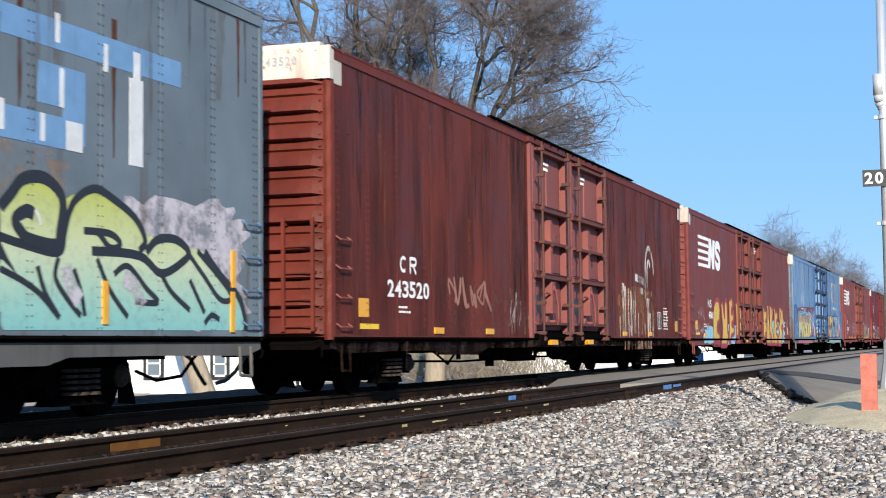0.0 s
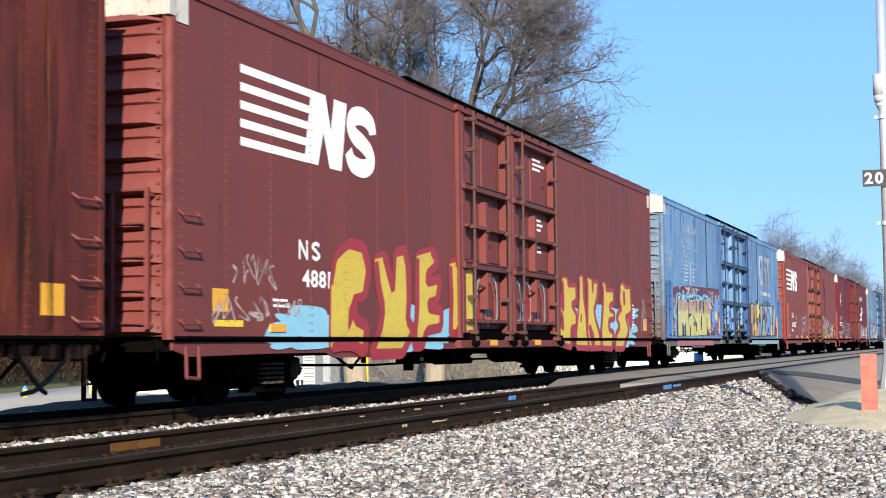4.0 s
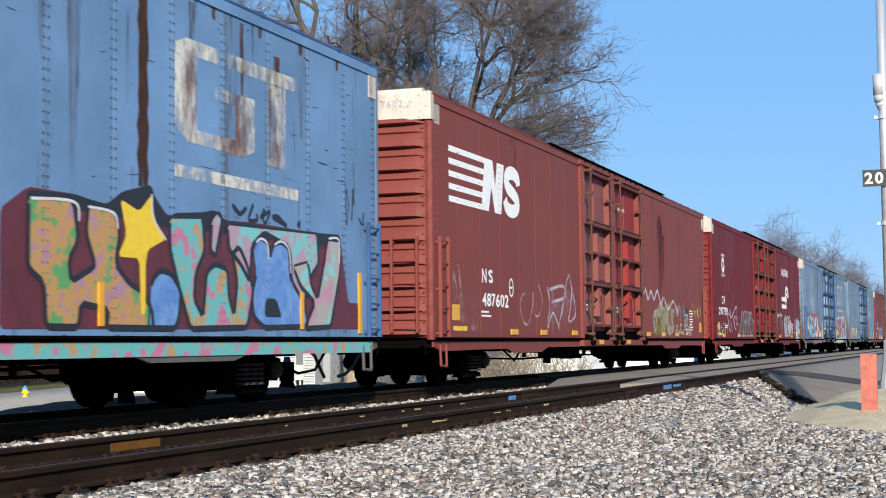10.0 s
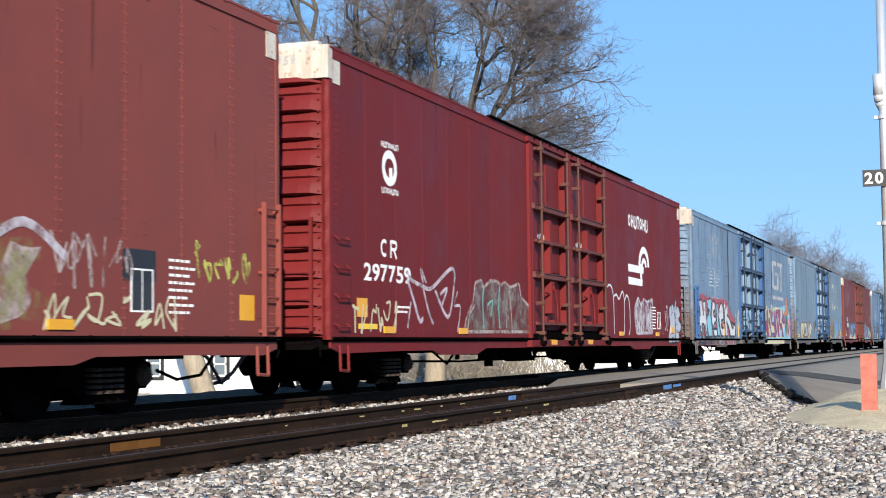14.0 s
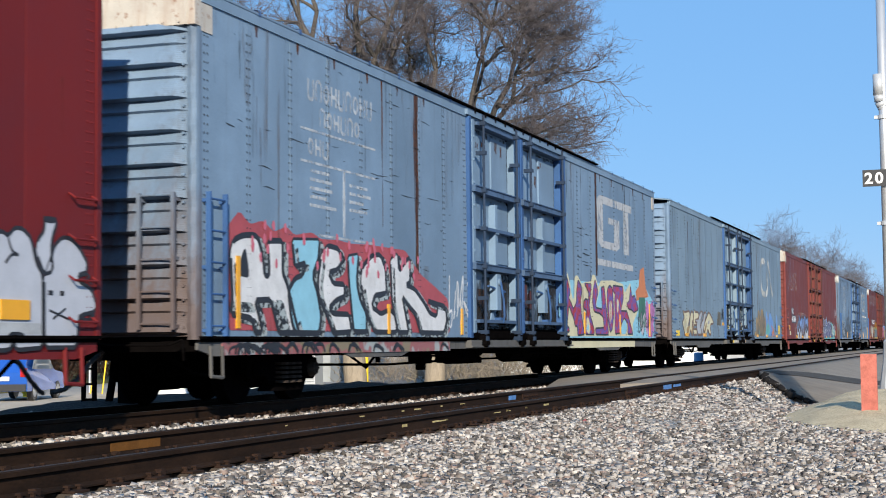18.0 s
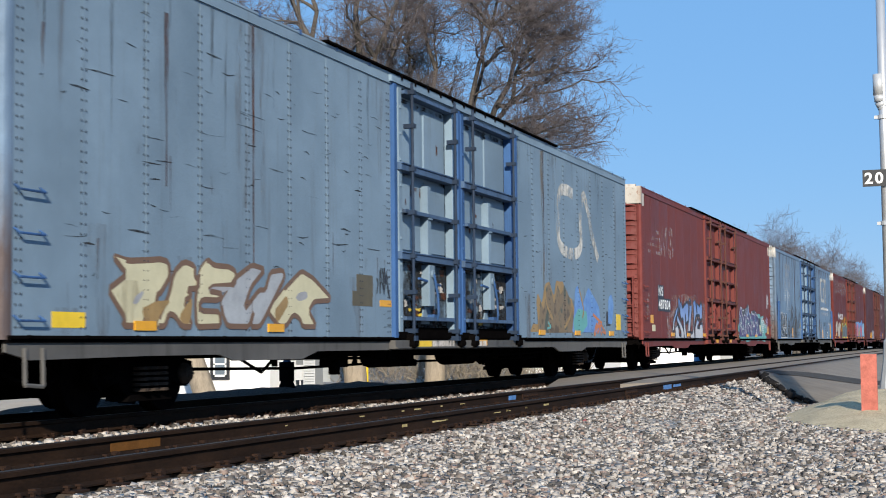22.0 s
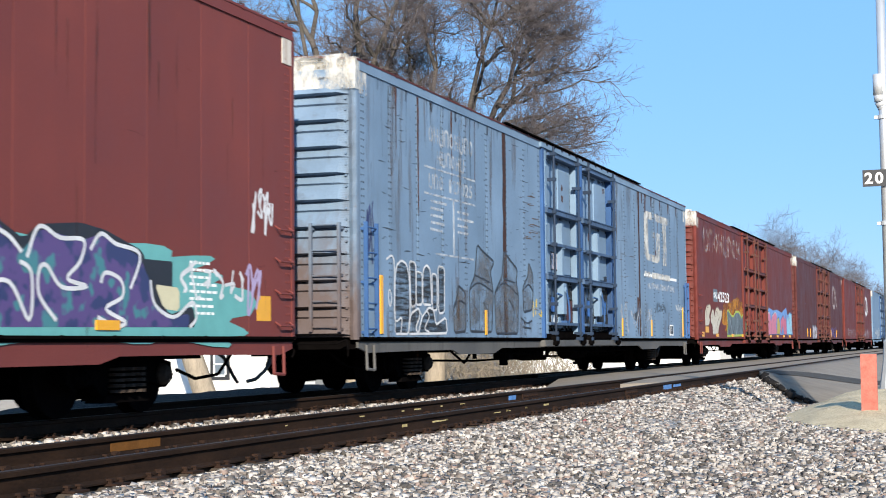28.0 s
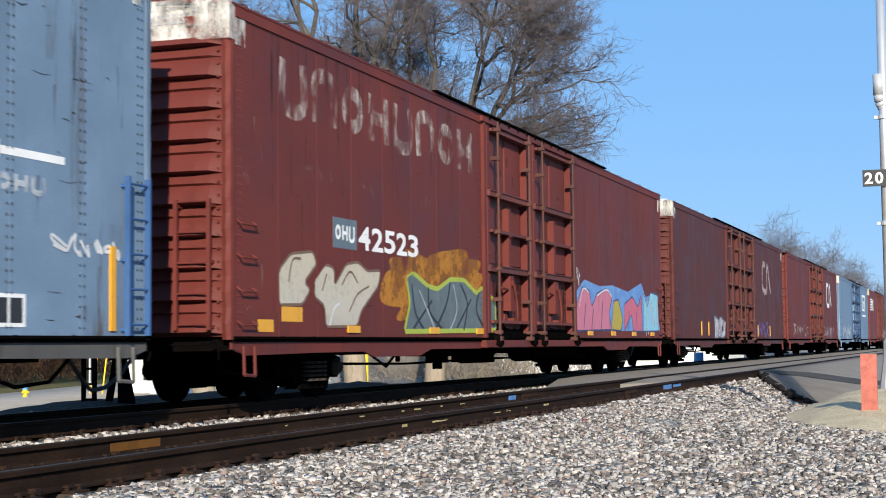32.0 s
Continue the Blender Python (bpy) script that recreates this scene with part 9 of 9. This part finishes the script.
def far_cars():
    c = boxcar(308.72, "dark brown weathered box car with pale lettering", P_BROWN, cap=WHITE_WORN, riveted=False)
    word_blocks(c, 2.6, 5.0, 3.3, 3.6, 6, GHOST, "faded lettering", 1)
    word_blocks(c, 2.6, 5.6, 2.6, 2.85, 8, GHOST, "", 2)
    worm_emblem(c, 19.9, 2.9, 2.6, 1.2, S_PALE)
    piece(c, "BD", 7.4, 9.6, 0.92, 1.75, [S_MIST], S_HATCH, None, None, None, label="pale bubble letters")
    reflectors(c, [], [(4.6, 1.0, 0.46), (6.0, 1.0, 0.46), (18.2, 1.0, 0.46), (22.0, 1.0, 0.46)])
    scrawl(c, 17.5, 22.5, 0.95, 1.6, S_PURPLE, 3, 8, 0.08)
    c = boxcar(337.6, "brown-red box car with looping white emblem", P_SOU, riveted=False)
    worm_emblem(c, 19.9, 2.9, 2.9, 1.3, WHITE)
    word_blocks(c, 2.5, 5.4, 3.1, 3.4, 6, GHOST, "faded lettering", 3)
    scrawl(c, 2.0, 9.0, 0.95, 1.7, S_PALE, 13, 12, 0.07)
    scrawl(c, 17.5, 24.0, 0.95, 1.7, S_MIST, 14, 10, 0.07)
    c = boxcar(366.5, "light blue box car with white emblem", P_BLUE2, cap=WHITE_OLD, door_trim=P_BLUETRIM, near=False)
    bracket_emblem(c, 20.5, 3.1, 3.6, 1.3, WHITE)
    scrawl(c, 2.0, 9.0, 0.95, 1.9, S_WHITE, 23, 12, 0.09)
    c = boxcar(395.4, "red box car with striped white emblem", P_NS, cap=WHITE_OLD, near=False)
    striped_emblem(c, 0.95, 3.36, WHITE)
    scrawl(c, 17.0, 25.0, 0.95, 1.9, S_WHITE, 33, 12, 0.09)
    c = boxcar(424.3, "plain red box car far down the train", P_RED3, cap=WHITE_OLD, near=False)
    c = boxcar(453.2, "blue box car far down the train", P_BLUE, cap=WHITE_OLD, near=False)


# ---------------------------------------------------------------- the yard and street behind the train
def lap_siding(bm, x, y0, y1, z0, z1, step=0.2):
    z = z0
    while z < z1:
        a = [bm.verts.new(p) for p in ((x, y0, z), (x, y1, z), (x - 0.025, y1, z), (x - 0.025, y0, z), (x, y0, z + step), (x, y1, z + step))]
        bm.faces.new((a[3], a[2], a[1], a[0]))
        bm.faces.new((a[3], a[0], a[4]))
        bm.faces.new((a[2], a[5], a[1]))
        bm.faces.new((a[2], a[3], a[4], a[5]))
        z += step


def build_house(name, x, y0, y1, depth, base, high, wall, label, windows, step=0.2):
    """A house whose front looks down the track; windows are (y, z, width, height)."""
    house = tagged(new(name), label, "house")
    house.location = (x, 0, base)
    bm = bmesh.new()
    bx(bm, 0.0, depth, y0, y1, -0.6, high)
    lap_siding(bm, -0.002, y0, y1, 0.0, high, step)
    part("wall", bm, wall, house)
    bm = bmesh.new()
    mid = (y0 + y1) / 2
    ring = [(y0 - 0.5, high), (mid, high + (y1 - y0) * 0.32), (y1 + 0.5, high)]
    lo, hi = [bm.verts.new((-0.5, *p)) for p in ring], [bm.verts.new((depth + 0.5, *p)) for p in ring]
    for i in range(3):
        bm.faces.new((lo[i], lo[(i + 1) % 3], hi[(i + 1) % 3], hi[i]))
    bm.faces.new(lo)
    bm.faces.new(hi[::-1])
    part("roof", bm, SHINGLE, house, "dark shingle roof")
    for y, z, w, h in windows:
        bm = bmesh.new()
        for b in ((y - 0.12, y + w + 0.12, z - 0.12, z), (y - 0.12, y + w + 0.12, z + h, z + h + 0.12), (y - 0.12, y, z, z + h), (y + w, y + w + 0.12, z, z + h)):
            bx(bm, -0.09, -0.03, b[0], b[1], b[2], b[3])
        win = part("window", bm, DARK_TRIM, house, "window with black trim")
        bm = bmesh.new()
        for b in ((y, y + w, z, z + 0.08), (y, y + w, z + h - 0.08, z + h), (y, y + 0.08, z, z + h), (y + w - 0.08, y + w, z, z + h), (y, y + w, z + h / 2 - 0.03, z + h / 2 + 0.03)):
            bx(bm, -0.075, -0.035, b[0], b[1], b[2], b[3])
        part("sash", bm, WHITE_WALL, win)
        bm = bmesh.new()
        bx(bm, -0.05, -0.035, y + 0.08, y + w - 0.08, z + 0.08, z + h - 0.08)
        part("pane", bm, GLASS, win)
    return house


def prism_tilt(bm, h):
    """One slanting slat of a louvre, h half as wide."""
    v = [bm.verts.new(p) for p in ((-0.02, -h, 0.0), (-0.02, h, 0.0), (0.03, h, 0.06), (0.03, -h, 0.06), (-0.02, -h, 0.02), (-0.02, h, 0.02), (0.03, h, 0.08), (0.03, -h, 0.08))]
    for f in ((0, 1, 2, 3), (4, 7, 6, 5), (0, 4, 5, 1), (1, 5, 6, 2), (2, 6, 7, 3), (3, 7, 4, 0)):
        bm.faces.new([v[i] for i in f])


def build_yard():
    build_house("white_house", 54.0, 26.28, 33.1, 3.2, -1.25, 4.0, WHITE_WALL, "white house with black-trimmed windows", [(31.1, 0.86, 0.68, 1.1), (28.15, 0.86, 0.6, 1.0)], 4.2)
    # louvred cooling units beside the white house
    louvre = plain("pale_grey_louvre", (0.42, 0.43, 0.43), 0.6, 0.0, 0.12, 4, 0.05)
    for x, y0, y1 in ((55.2, 25.72, 26.2), (54.6, 24.62, 25.12)):
        unit = tagged(new("cooling_unit"), "pale grey louvred cooling unit beside a white house", "cooling unit", "cooling units by the house")
        unit.location = (x, (y0 + y1) / 2, -1.12)
        h = (y1 - y0) / 2
        bm = bmesh.new()
        bx(bm, 0.03, 0.8, -h + 0.02, h - 0.02, 0.0, 1.7)
        part("casing", bm, GREY_WALL, unit)
        for i in range(15):
            shared("louvre", "louvre%.2f" % h, lambda bm: prism_tilt(bm, h), louvre, unit, "", (0, 0, 0.1 + 0.105 * i))
        for y in (-h, h - 0.03):
            shared("corner_rail", "corner_rail", lambda bm: bx(bm, -0.02, 0.03, 0.0, 0.03, 0.0, 1.72), louvre, unit, "", (0, y, 0))
    meter = tagged(new("meter_box"), "grey utility meter box on a wall", "meter box")
    meter.location = (55.0, 25.45, -1.1)
    bm = bmesh.new()
    soft_box(bm, -0.1, 0.1, -0.16, 0.16, 0.55, 1.15, 0.03)
    part("box", bm, louvre, meter)
    bm = bmesh.new()
    cyl(bm, (0, 0, 0), (0, 0, 0.6), 0.04, 8)
    part("conduit", bm, GALV, meter)
    build_house("grey_house", 72.0, 31.6, 35.4, 8.0, -1.4, 4.2, GREY_WALL, "grey house with lapped siding", [(32.2, 1.0, 0.8, 1.0), (33.9, 1.0, 0.7, 1.0)], 0.22)
    build_house("white_hall", 92.0, 23.6, 28.6, 12.0, -1.2, 5.0, WHITE_WALL, "long white building beyond the yard", [(26.0, 1.6, 0.5, 0.9), (24.4, 1.2, 0.7, 0.9)], 5.2)
    build_house("white_shed", 112.0, 18.0, 25.5, 12.0, -0.9, 5.0, WHITE_WALL, "white shed near the road", [(20.0, 1.2, 0.8, 0.8), (22.5, 1.2, 0.8, 0.8)], 5.2)
    street = [(-120, 24.0), (10, 26.0), (38, 29.2), (52, 33.2), (75, 40.2), (150, 63.0), (300, 108)]
    verts, faces = [], []
    for i, (x, y) in enumerate(street):
        verts += [(x, y - 2.2, -1.03), (x, y + 4.6, -1.03), (x, y + 4.6, -1.2), (x, y - 2.2, -1.2)]
        if i:
            a = 4 * (i - 1)
            faces += [(a, a + 4, a + 5, a + 1), (a + 1, a + 5, a + 6, a + 2), (a + 3, a + 7, a + 4, a)]
    st = mesh_from("street", verts, faces, STREET)
    tagged(st, "quiet grey asphalt street behind the tracks", "street", kind="structure")
    verts, faces = [], []
    for i, (x, y) in enumerate(street):
        verts += [(x, y + 4.6, -1.0), (x, y + 30, -0.9), (x, y + 30, -1.2), (x, y + 4.6, -1.2)]
        if i:
            a = 4 * (i - 1)
            faces += [(a, a + 4, a + 5, a + 1), (a + 3, a + 7, a + 4, a)]
    gr = mesh_from("lawn", verts, faces, GRASS)
    tagged(gr, "dry winter grass verge", "grass", kind="structure")
    # hedge of bare brown shrubs along the far side of the street
    rng = np.random.default_rng(5)
    segs = []
    for i in range(5200):
        x = 42 + 42 * rng.random()
        y = 29.2 + (x - 38) * 0.31 + 6.3 + 5.5 * rng.random()
        z0 = -0.95 + 2.4 * rng.random()
        d = rng.normal(0, 0.5, 3)
        segs.append((Vector((x, y, z0)), Vector((x + d[0], y + d[1], z0 + 0.3 + abs(d[2]))), 0.03, 0.012, 3))
    hedge = seg_mesh("hedge", segs, 3, SHRUB, None)
    tagged(hedge, "leafless brown hedge beside the street", "hedge", kind="stuff")
    segs = []
    for i in range(2600):
        x = 66 + 16 * rng.random()
        y = 21.5 + 7.5 * rng.random() - (x - 66) * 0.1
        z0 = -1.0 + 1.6 * rng.random() ** 1.5
        d = rng.normal(0, 0.4, 3)
        segs.append((Vector((x, y, z0)), Vector((x + d[0], y + d[1], z0 + 0.2 + abs(d[2]))), 0.02, 0.008, 3))
    bush = seg_mesh("brush", segs, 3, BARK_PALE, None)
    tagged(bush, "pale leafless brush in the yard", "brush", kind="stuff")
    # hydrant
    hyd = tagged(new("fire_hydrant"), "yellow fire hydrant with a blue cap by the street", "hydrant")
    hyd.location = (49.3, 34.3, -1.06)
    bm = bmesh.new()
    lathe(bm, [(0.2, 0.0), (0.2, 0.06), (0.13, 0.1), (0.13, 0.42), (0.16, 0.44), (0.16, 0.5)], 12, axis="z")
    cyl(bm, (-0.26, 0, 0.34), (0.26, 0, 0.34), 0.07, 10)
    cyl(bm, (0, -0.26, 0.34), (0, 0, 0.34), 0.08, 10)
    part("barrel", bm, YELLOW_PAINT, hyd)
    hyd.scale = (0.62, 0.62, 0.62)
    bm = bmesh.new()
    lathe(bm, [(0.17, 0.5), (0.16, 0.58), (0.1, 0.66), (0.04, 0.7), (0.03, 0.76)], 12, axis="z")
    part("cap", bm, spray("hydrant_blue", (0.05, 0.25, 0.6)), hyd, "blue cap")
    # guy wire guards and a thin post
    for i, (x, y, dx) in enumerate(((53.0, 33.55, 0.55), (53.0, 33.0, 0.35))):
        guy = tagged(new("guy_wire"), "slanting yellow guy wire guard", "guy wire", "guy wires by the street")
        guy.location = (x, y, -1.1)
        bm = bmesh.new()
        cyl(bm, (0, 0.25, 0), (0, 0.25 - dx, 2.6), 0.03, 6)
        part("guard", bm, YELLOW_PAINT, guy)
    post = tagged(new("sign_post"), "thin pale metal post by the street", "post")
    post.location = (54.0, 34.45, -1.1)
    bm = bmesh.new()
    cyl(bm, (0, 0, 0), (0, 0, 3.0), 0.05, 8)
    part("pole", bm, GALV, post)
    for i, (x, y) in enumerate(((61.0, 25.55), (61.6, 25.35))):
        bol = tagged(new("bollard"), "yellow steel bollard in the yard", "bollard", "yellow bollards")
        bol.location = (x, y, -1.1)
        bm = bmesh.new()
        lathe(bm, [(0.11, 0), (0.11, 1.5), (0.08, 1.58), (0.02, 1.6)], 10, axis="z")
        part("tube", bm, YELLOW_PAINT, bol)
    barrel = tagged(new("barrel"), "blue plastic barrel near the road", "barrel")
    barrel.location = (95.0, 16.6, -0.75)
    bm = bmesh.new()
    lathe(bm, [(0.28, 0), (0.3, 0.05), (0.3, 0.4), (0.32, 0.42), (0.3, 0.45), (0.3, 0.85), (0.26, 0.9)], 14, axis="z")
    part("drum", bm, spray("barrel_blue", (0.06, 0.25, 0.5)), barrel)
    # switch stand and low signal behind the train, its shade put into their colour
    stand = tagged(new("switch_stand"), "steel switch stand beside the track, darkened for the shade of the train", "switch stand")
    stand.location = (24.0, 14.9, -0.36)
    bm = bmesh.new()
    lo = [bm.verts.new(p) for p in ((-0.04, -0.02, 0), (0.04, -0.02, 0), (0.04, 0.1, 0), (-0.04, 0.1, 0))]
    hi = [bm.verts.new(p) for p in ((-0.04, -0.22, 1.1), (0.04, -0.22, 1.1), (0.04, -0.12, 1.1), (-0.04, -0.12, 1.1))]
    for i in range(4):
        bm.faces.new((lo[i], lo[(i + 1) % 4], hi[(i + 1) % 4], hi[i]))
    bm.faces.new(hi)
    part("upright", bm, STEEL_BLACK, stand)
    bm = bmesh.new()
    lo = [bm.verts.new(p) for p in ((-0.05, -0.55, 0), (0.05, -0.55, 0), (0.05, -0.2, 0), (-0.05, -0.2, 0))]
    hi = [bm.verts.new(p) for p in ((-0.04, -0.3, 1.1), (0.04, -0.3, 1.1), (0.04, -0.2, 1.1), (-0.04, -0.2, 1.1))]
    for i in range(4):
        bm.faces.new((lo[i], lo[(i + 1) % 4], hi[(i + 1) % 4], hi[i]))
    bm.faces.new(hi)
    part("housing", bm, STEEL_BLACK, stand)
    bm = bmesh.new()
    cyl(bm, (0, -0.2, 1.1), (0, -0.2, 1.6), 0.03, 8)
    part("spindle", bm, STEEL_BLACK, stand)
    lad = tagged(new("step_frame"), "narrow steel step frame beside the track, darkened for the shade of the train", "frame")
    lad.location = (24.2, 15.45, -0.4)
    for y in (-0.11, 0.12):
        bm = bmesh.new()
        bx(bm, -0.03, 0.03, y - 0.035, y + 0.035, 0, 1.5)
        part("leg", bm, STEEL_BLACK, lad)
    for z in (0.22, 0.5, 0.78, 1.06, 1.34):
        bm = bmesh.new()
        bx(bm, -0.02, 0.02, -0.1, 0.1, z, z + 0.04)
        part("rung", bm, STEEL_BLACK, lad)
    # short pedestal behind the train, near-black to carry the train's shade
    ped = tagged(new("relay_pedestal"), "squat steel pedestal beside the track, darkened for the shade of the train", "pedestal")
    ped.location = (31.7, 15.0, -0.36)
    bm = bmesh.new()
    cyl(bm, (0, 0, 0), (0, 0, 0.34), 0.27, 10, 0.14)
    part("foot", bm, STEEL_BLACK, ped)
    bm = bmesh.new()
    soft_box(bm, -0.12, 0.12, -0.14, 0.14, 0.34, 0.78, 0.03)
    part("housing", bm, STEEL_BLACK, ped)
    bm = bmesh.new()
    cyl(bm, (0, 0, 0.78), (0, 0, 0.9), 0.09, 10, 0.06)
    part("cap", bm, plain("dull_blue_paint", (0.03, 0.05, 0.09), 0.8), ped, "dull blue cap")
    # utility pole
    pole = tagged(new("utility_pole"), "tall weathered utility pole behind the trees", "utility pole")
    pole.location = (66.0, 31.2, -1.1)
    bm = bmesh.new()
    cyl(bm, (0, 0, 0), (0, 0, 16.4), 0.2, 10, 0.14)
    part("shaft", bm, BARK_PALE, pole)
    bm = bmesh.new()
    bx(bm, -0.06, 0.06, -1.2, 1.2, 15.6, 15.72)
    part("crossarm", bm, BARK_PALE, pole)


def build_suv():
    """A blue car seen from behind on the street."""
    blue, dark = plain("blue_car_paint", (0.02, 0.1, 0.42), 0.25, 0.3, 0.1, 2, 0.0), plain("car_black", (0.015, 0.015, 0.017), 0.5)
    red = plain("tail_lamp_red", (0.35, 0.01, 0.01), 0.2)
    suv = tagged(new("car"), "blue hatchback car driving along the street", "car")
    bm = bmesh.new()
    side = [(-2.15, 0.35), (2.1, 0.35), (2.15, 0.75), (1.9, 0.95), (0.95, 1.05), (0.35, 1.55), (-1.55, 1.6), (-1.95, 1.3), (-2.15, 1.0)]
    rings = [[bm.verts.new((x, y * (0.86 if z > 1.2 else 1.0), z)) for x, z in side] for y in (-0.88, -0.8, 0.8, 0.88)]
    rings[0] = rings[0]
    for a, b in zip(rings, rings[1:]):
        for i in range(len(side)):
            bm.faces.new((a[i], b[i], b[(i + 1) % len(side)], a[(i + 1) % len(side)]))
    bm.faces.new(rings[0])
    bm.faces.new(rings[-1][::-1])
    part("body", bm, blue, suv)
    bm = bmesh.new()
    prism(bm, [(-2.0, 1.12), (-1.97, 1.12), (-1.66, 1.52), (-1.7, 1.52)], -0.62, 0.62)
    part("rear_window", bm, GLASS, suv)
    for s in (-1, 1):
        bm = bmesh.new()
        prism(bm, [(0.75, 1.1), (0.3, 1.48), (-1.4, 1.5), (-1.6, 1.12)], s * 0.885 - 0.012, s * 0.885 + 0.012)
        part("side_window", bm, GLASS, suv)
        bm = bmesh.new()
        bx(bm, -2.17, -2.0, s * 0.74 - 0.1, s * 0.74 + 0.1, 0.85, 1.15)
        part("tail_lamp", bm, red, suv)
        for x in (-1.3, 1.35):
            bm = bmesh.new()
            lathe(bm, [(0.2, -0.1), (0.31, -0.1), (0.33, -0.06), (0.33, 0.06), (0.31, 0.1), (0.2, 0.1)], 18)
            wheel = part("wheel", bm, dark, suv)
            wheel.location = (x, s * 0.78, 0.33)
            bm = bmesh.new()
            lathe(bm, [(0.05, s * 0.11), (0.2, s * 0.105), (0.2, s * 0.06)], 12)
            part("rim", bm, ALU, wheel)
    bm = bmesh.new()
    bx(bm, -2.22, -2.1, -0.85, 0.85, 0.36, 0.6)
    part("bumper", bm, dark, suv)
    bm = bmesh.new()
    bx(bm, -2.19, -2.14, -0.26, 0.26, 0.72, 0.87)
    part("plate", bm, S_WHITE, suv)
    return suv


def build_trees():
    build_tree((58.0, 24.3, -1.2), "tall bare spreading tree with pale limbs behind the train", 21, 26.0, 0.95, (0.02, -0.08, 1), 5, 3, 0.5, True, 0, 0.3, 0.3, 1.0, ((0, 0.6, 15.2), (6.0, 7.6, 8.5), 54))
    build_tree((60.0, 21.6, -1.2), "bare tree with dense twigs leaning towards the road", 34, 23.0, 0.95, (0.05, -0.12, 1), 5, 4, 0.46, True, 0, 0.22, 0.12, 1.0, ((0, -1.5, 12.4), (5.6, 7.7, 7.3), 112))
    build_tree((46.5, 25.0, -1.1), "thick-trunked bare tree beside the white house", 8, 21.0, 1.0, (0.0, 0.02, 1), 5, 2, 0.42, True, 10, 0.5, 0.4)
    for i, (d, px_y, h, seed) in enumerate(((190, 25.2, 20, 3), (205, 23.2, 16, 5), (215, 20.4, 15, 11), (230, 18.4, 14, 14), (240, 16.6, 13, 17), (200, 27.2, 13, 19), (222, 19.4, 13, 23), (198, 21.8, 14, 29))):
        build_tree((d, px_y, -1.0), "distant bare tree beyond the crossing", seed, h, 1.0, (0, 0, 1), 4, 4, 0.3, False, 30 * i, 0.3, 0.4, 2.1)


# ---------------------------------------------------------------- put it together
build_ground()
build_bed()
build_crossing()
build_mound()
near_track = build_track("track_near", NEAR_RAILS, "empty near railway track with rusty rails on wooden ties")
far_track = build_track("track_far", FAR_RAILS, "railway track under the train")
build_rail_details(near_track)
build_post()
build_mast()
build_yard()
build_trees()
car_grey()
car_maroon()
car_oxide()
car_blue()
car_striped()
car_red()
car_chalky()
car_sky()
car_oxide_two()
car_towers()
car_worn()
far_cars()
suv = build_suv()
scatter("ballast", 46000, fore_area, 0.031, BALLAST, "loose crushed ballast stones of mixed grey tones")
scatter("ballast", 9000, fore_far, 0.045, BALLAST, "crushed ballast stones near the crossing")
scatter("ballast", 4500, between_area, 0.045, BALLAST, "pale ballast stones between the two tracks", 0.02)
scatter("ballast", 2500, gauge_area, 0.05, BALLAST, "ballast stones between the rails", 0.0)
scatter("ballast", 1800, behind_area, 0.06, BALLAST, "ballast stones behind the train")


red_rock = mesh_from("painted_stone", *rock((18.24, 4.61, -0.2), 0.055), plain("red_marking_paint", (0.5, 0.05, 0.06), 0.6), smooth=False)
tagged(red_rock, "small stone splashed with red marking paint", "stone")


# ---------------------------------------------------------------- what moves
def motions():
    for car, start in CARS:
        walk(car, [(t, pose(start - SPEED * t, TRACK_Y, 0)) for t in (0, 8, 16, 24, 32)])
    # every wheel rolls: a row for every second frame, under 70 degrees of turn each
    turn = math.degrees(SPEED / WHEEL_R)
    times = [2 * k / FPS for k in range(481)]
    for wheels, dx in WHEELSETS:
        walk(wheels, [(t, pose(dx, 0, WHEEL_R, 0, -turn * t, 0)) for t in times])
    road = ((0, -72, 26.0, 1), (13, 14.0, 27.2, 2.5), (17, 39.8, 30.6, 14), (18, 46.7, 32.6, 16.5), (19, 53.8, 34.7, 16.5), (20, 60.9, 36.8, 16.5), (24, 89.0, 45.2, 16.7), (32, 145.0, 62.0, 16.7))
    walk(suv, [(t, pose(x, y, -1.03, 0, 0, a)) for t, x, y, a in road])


motions()
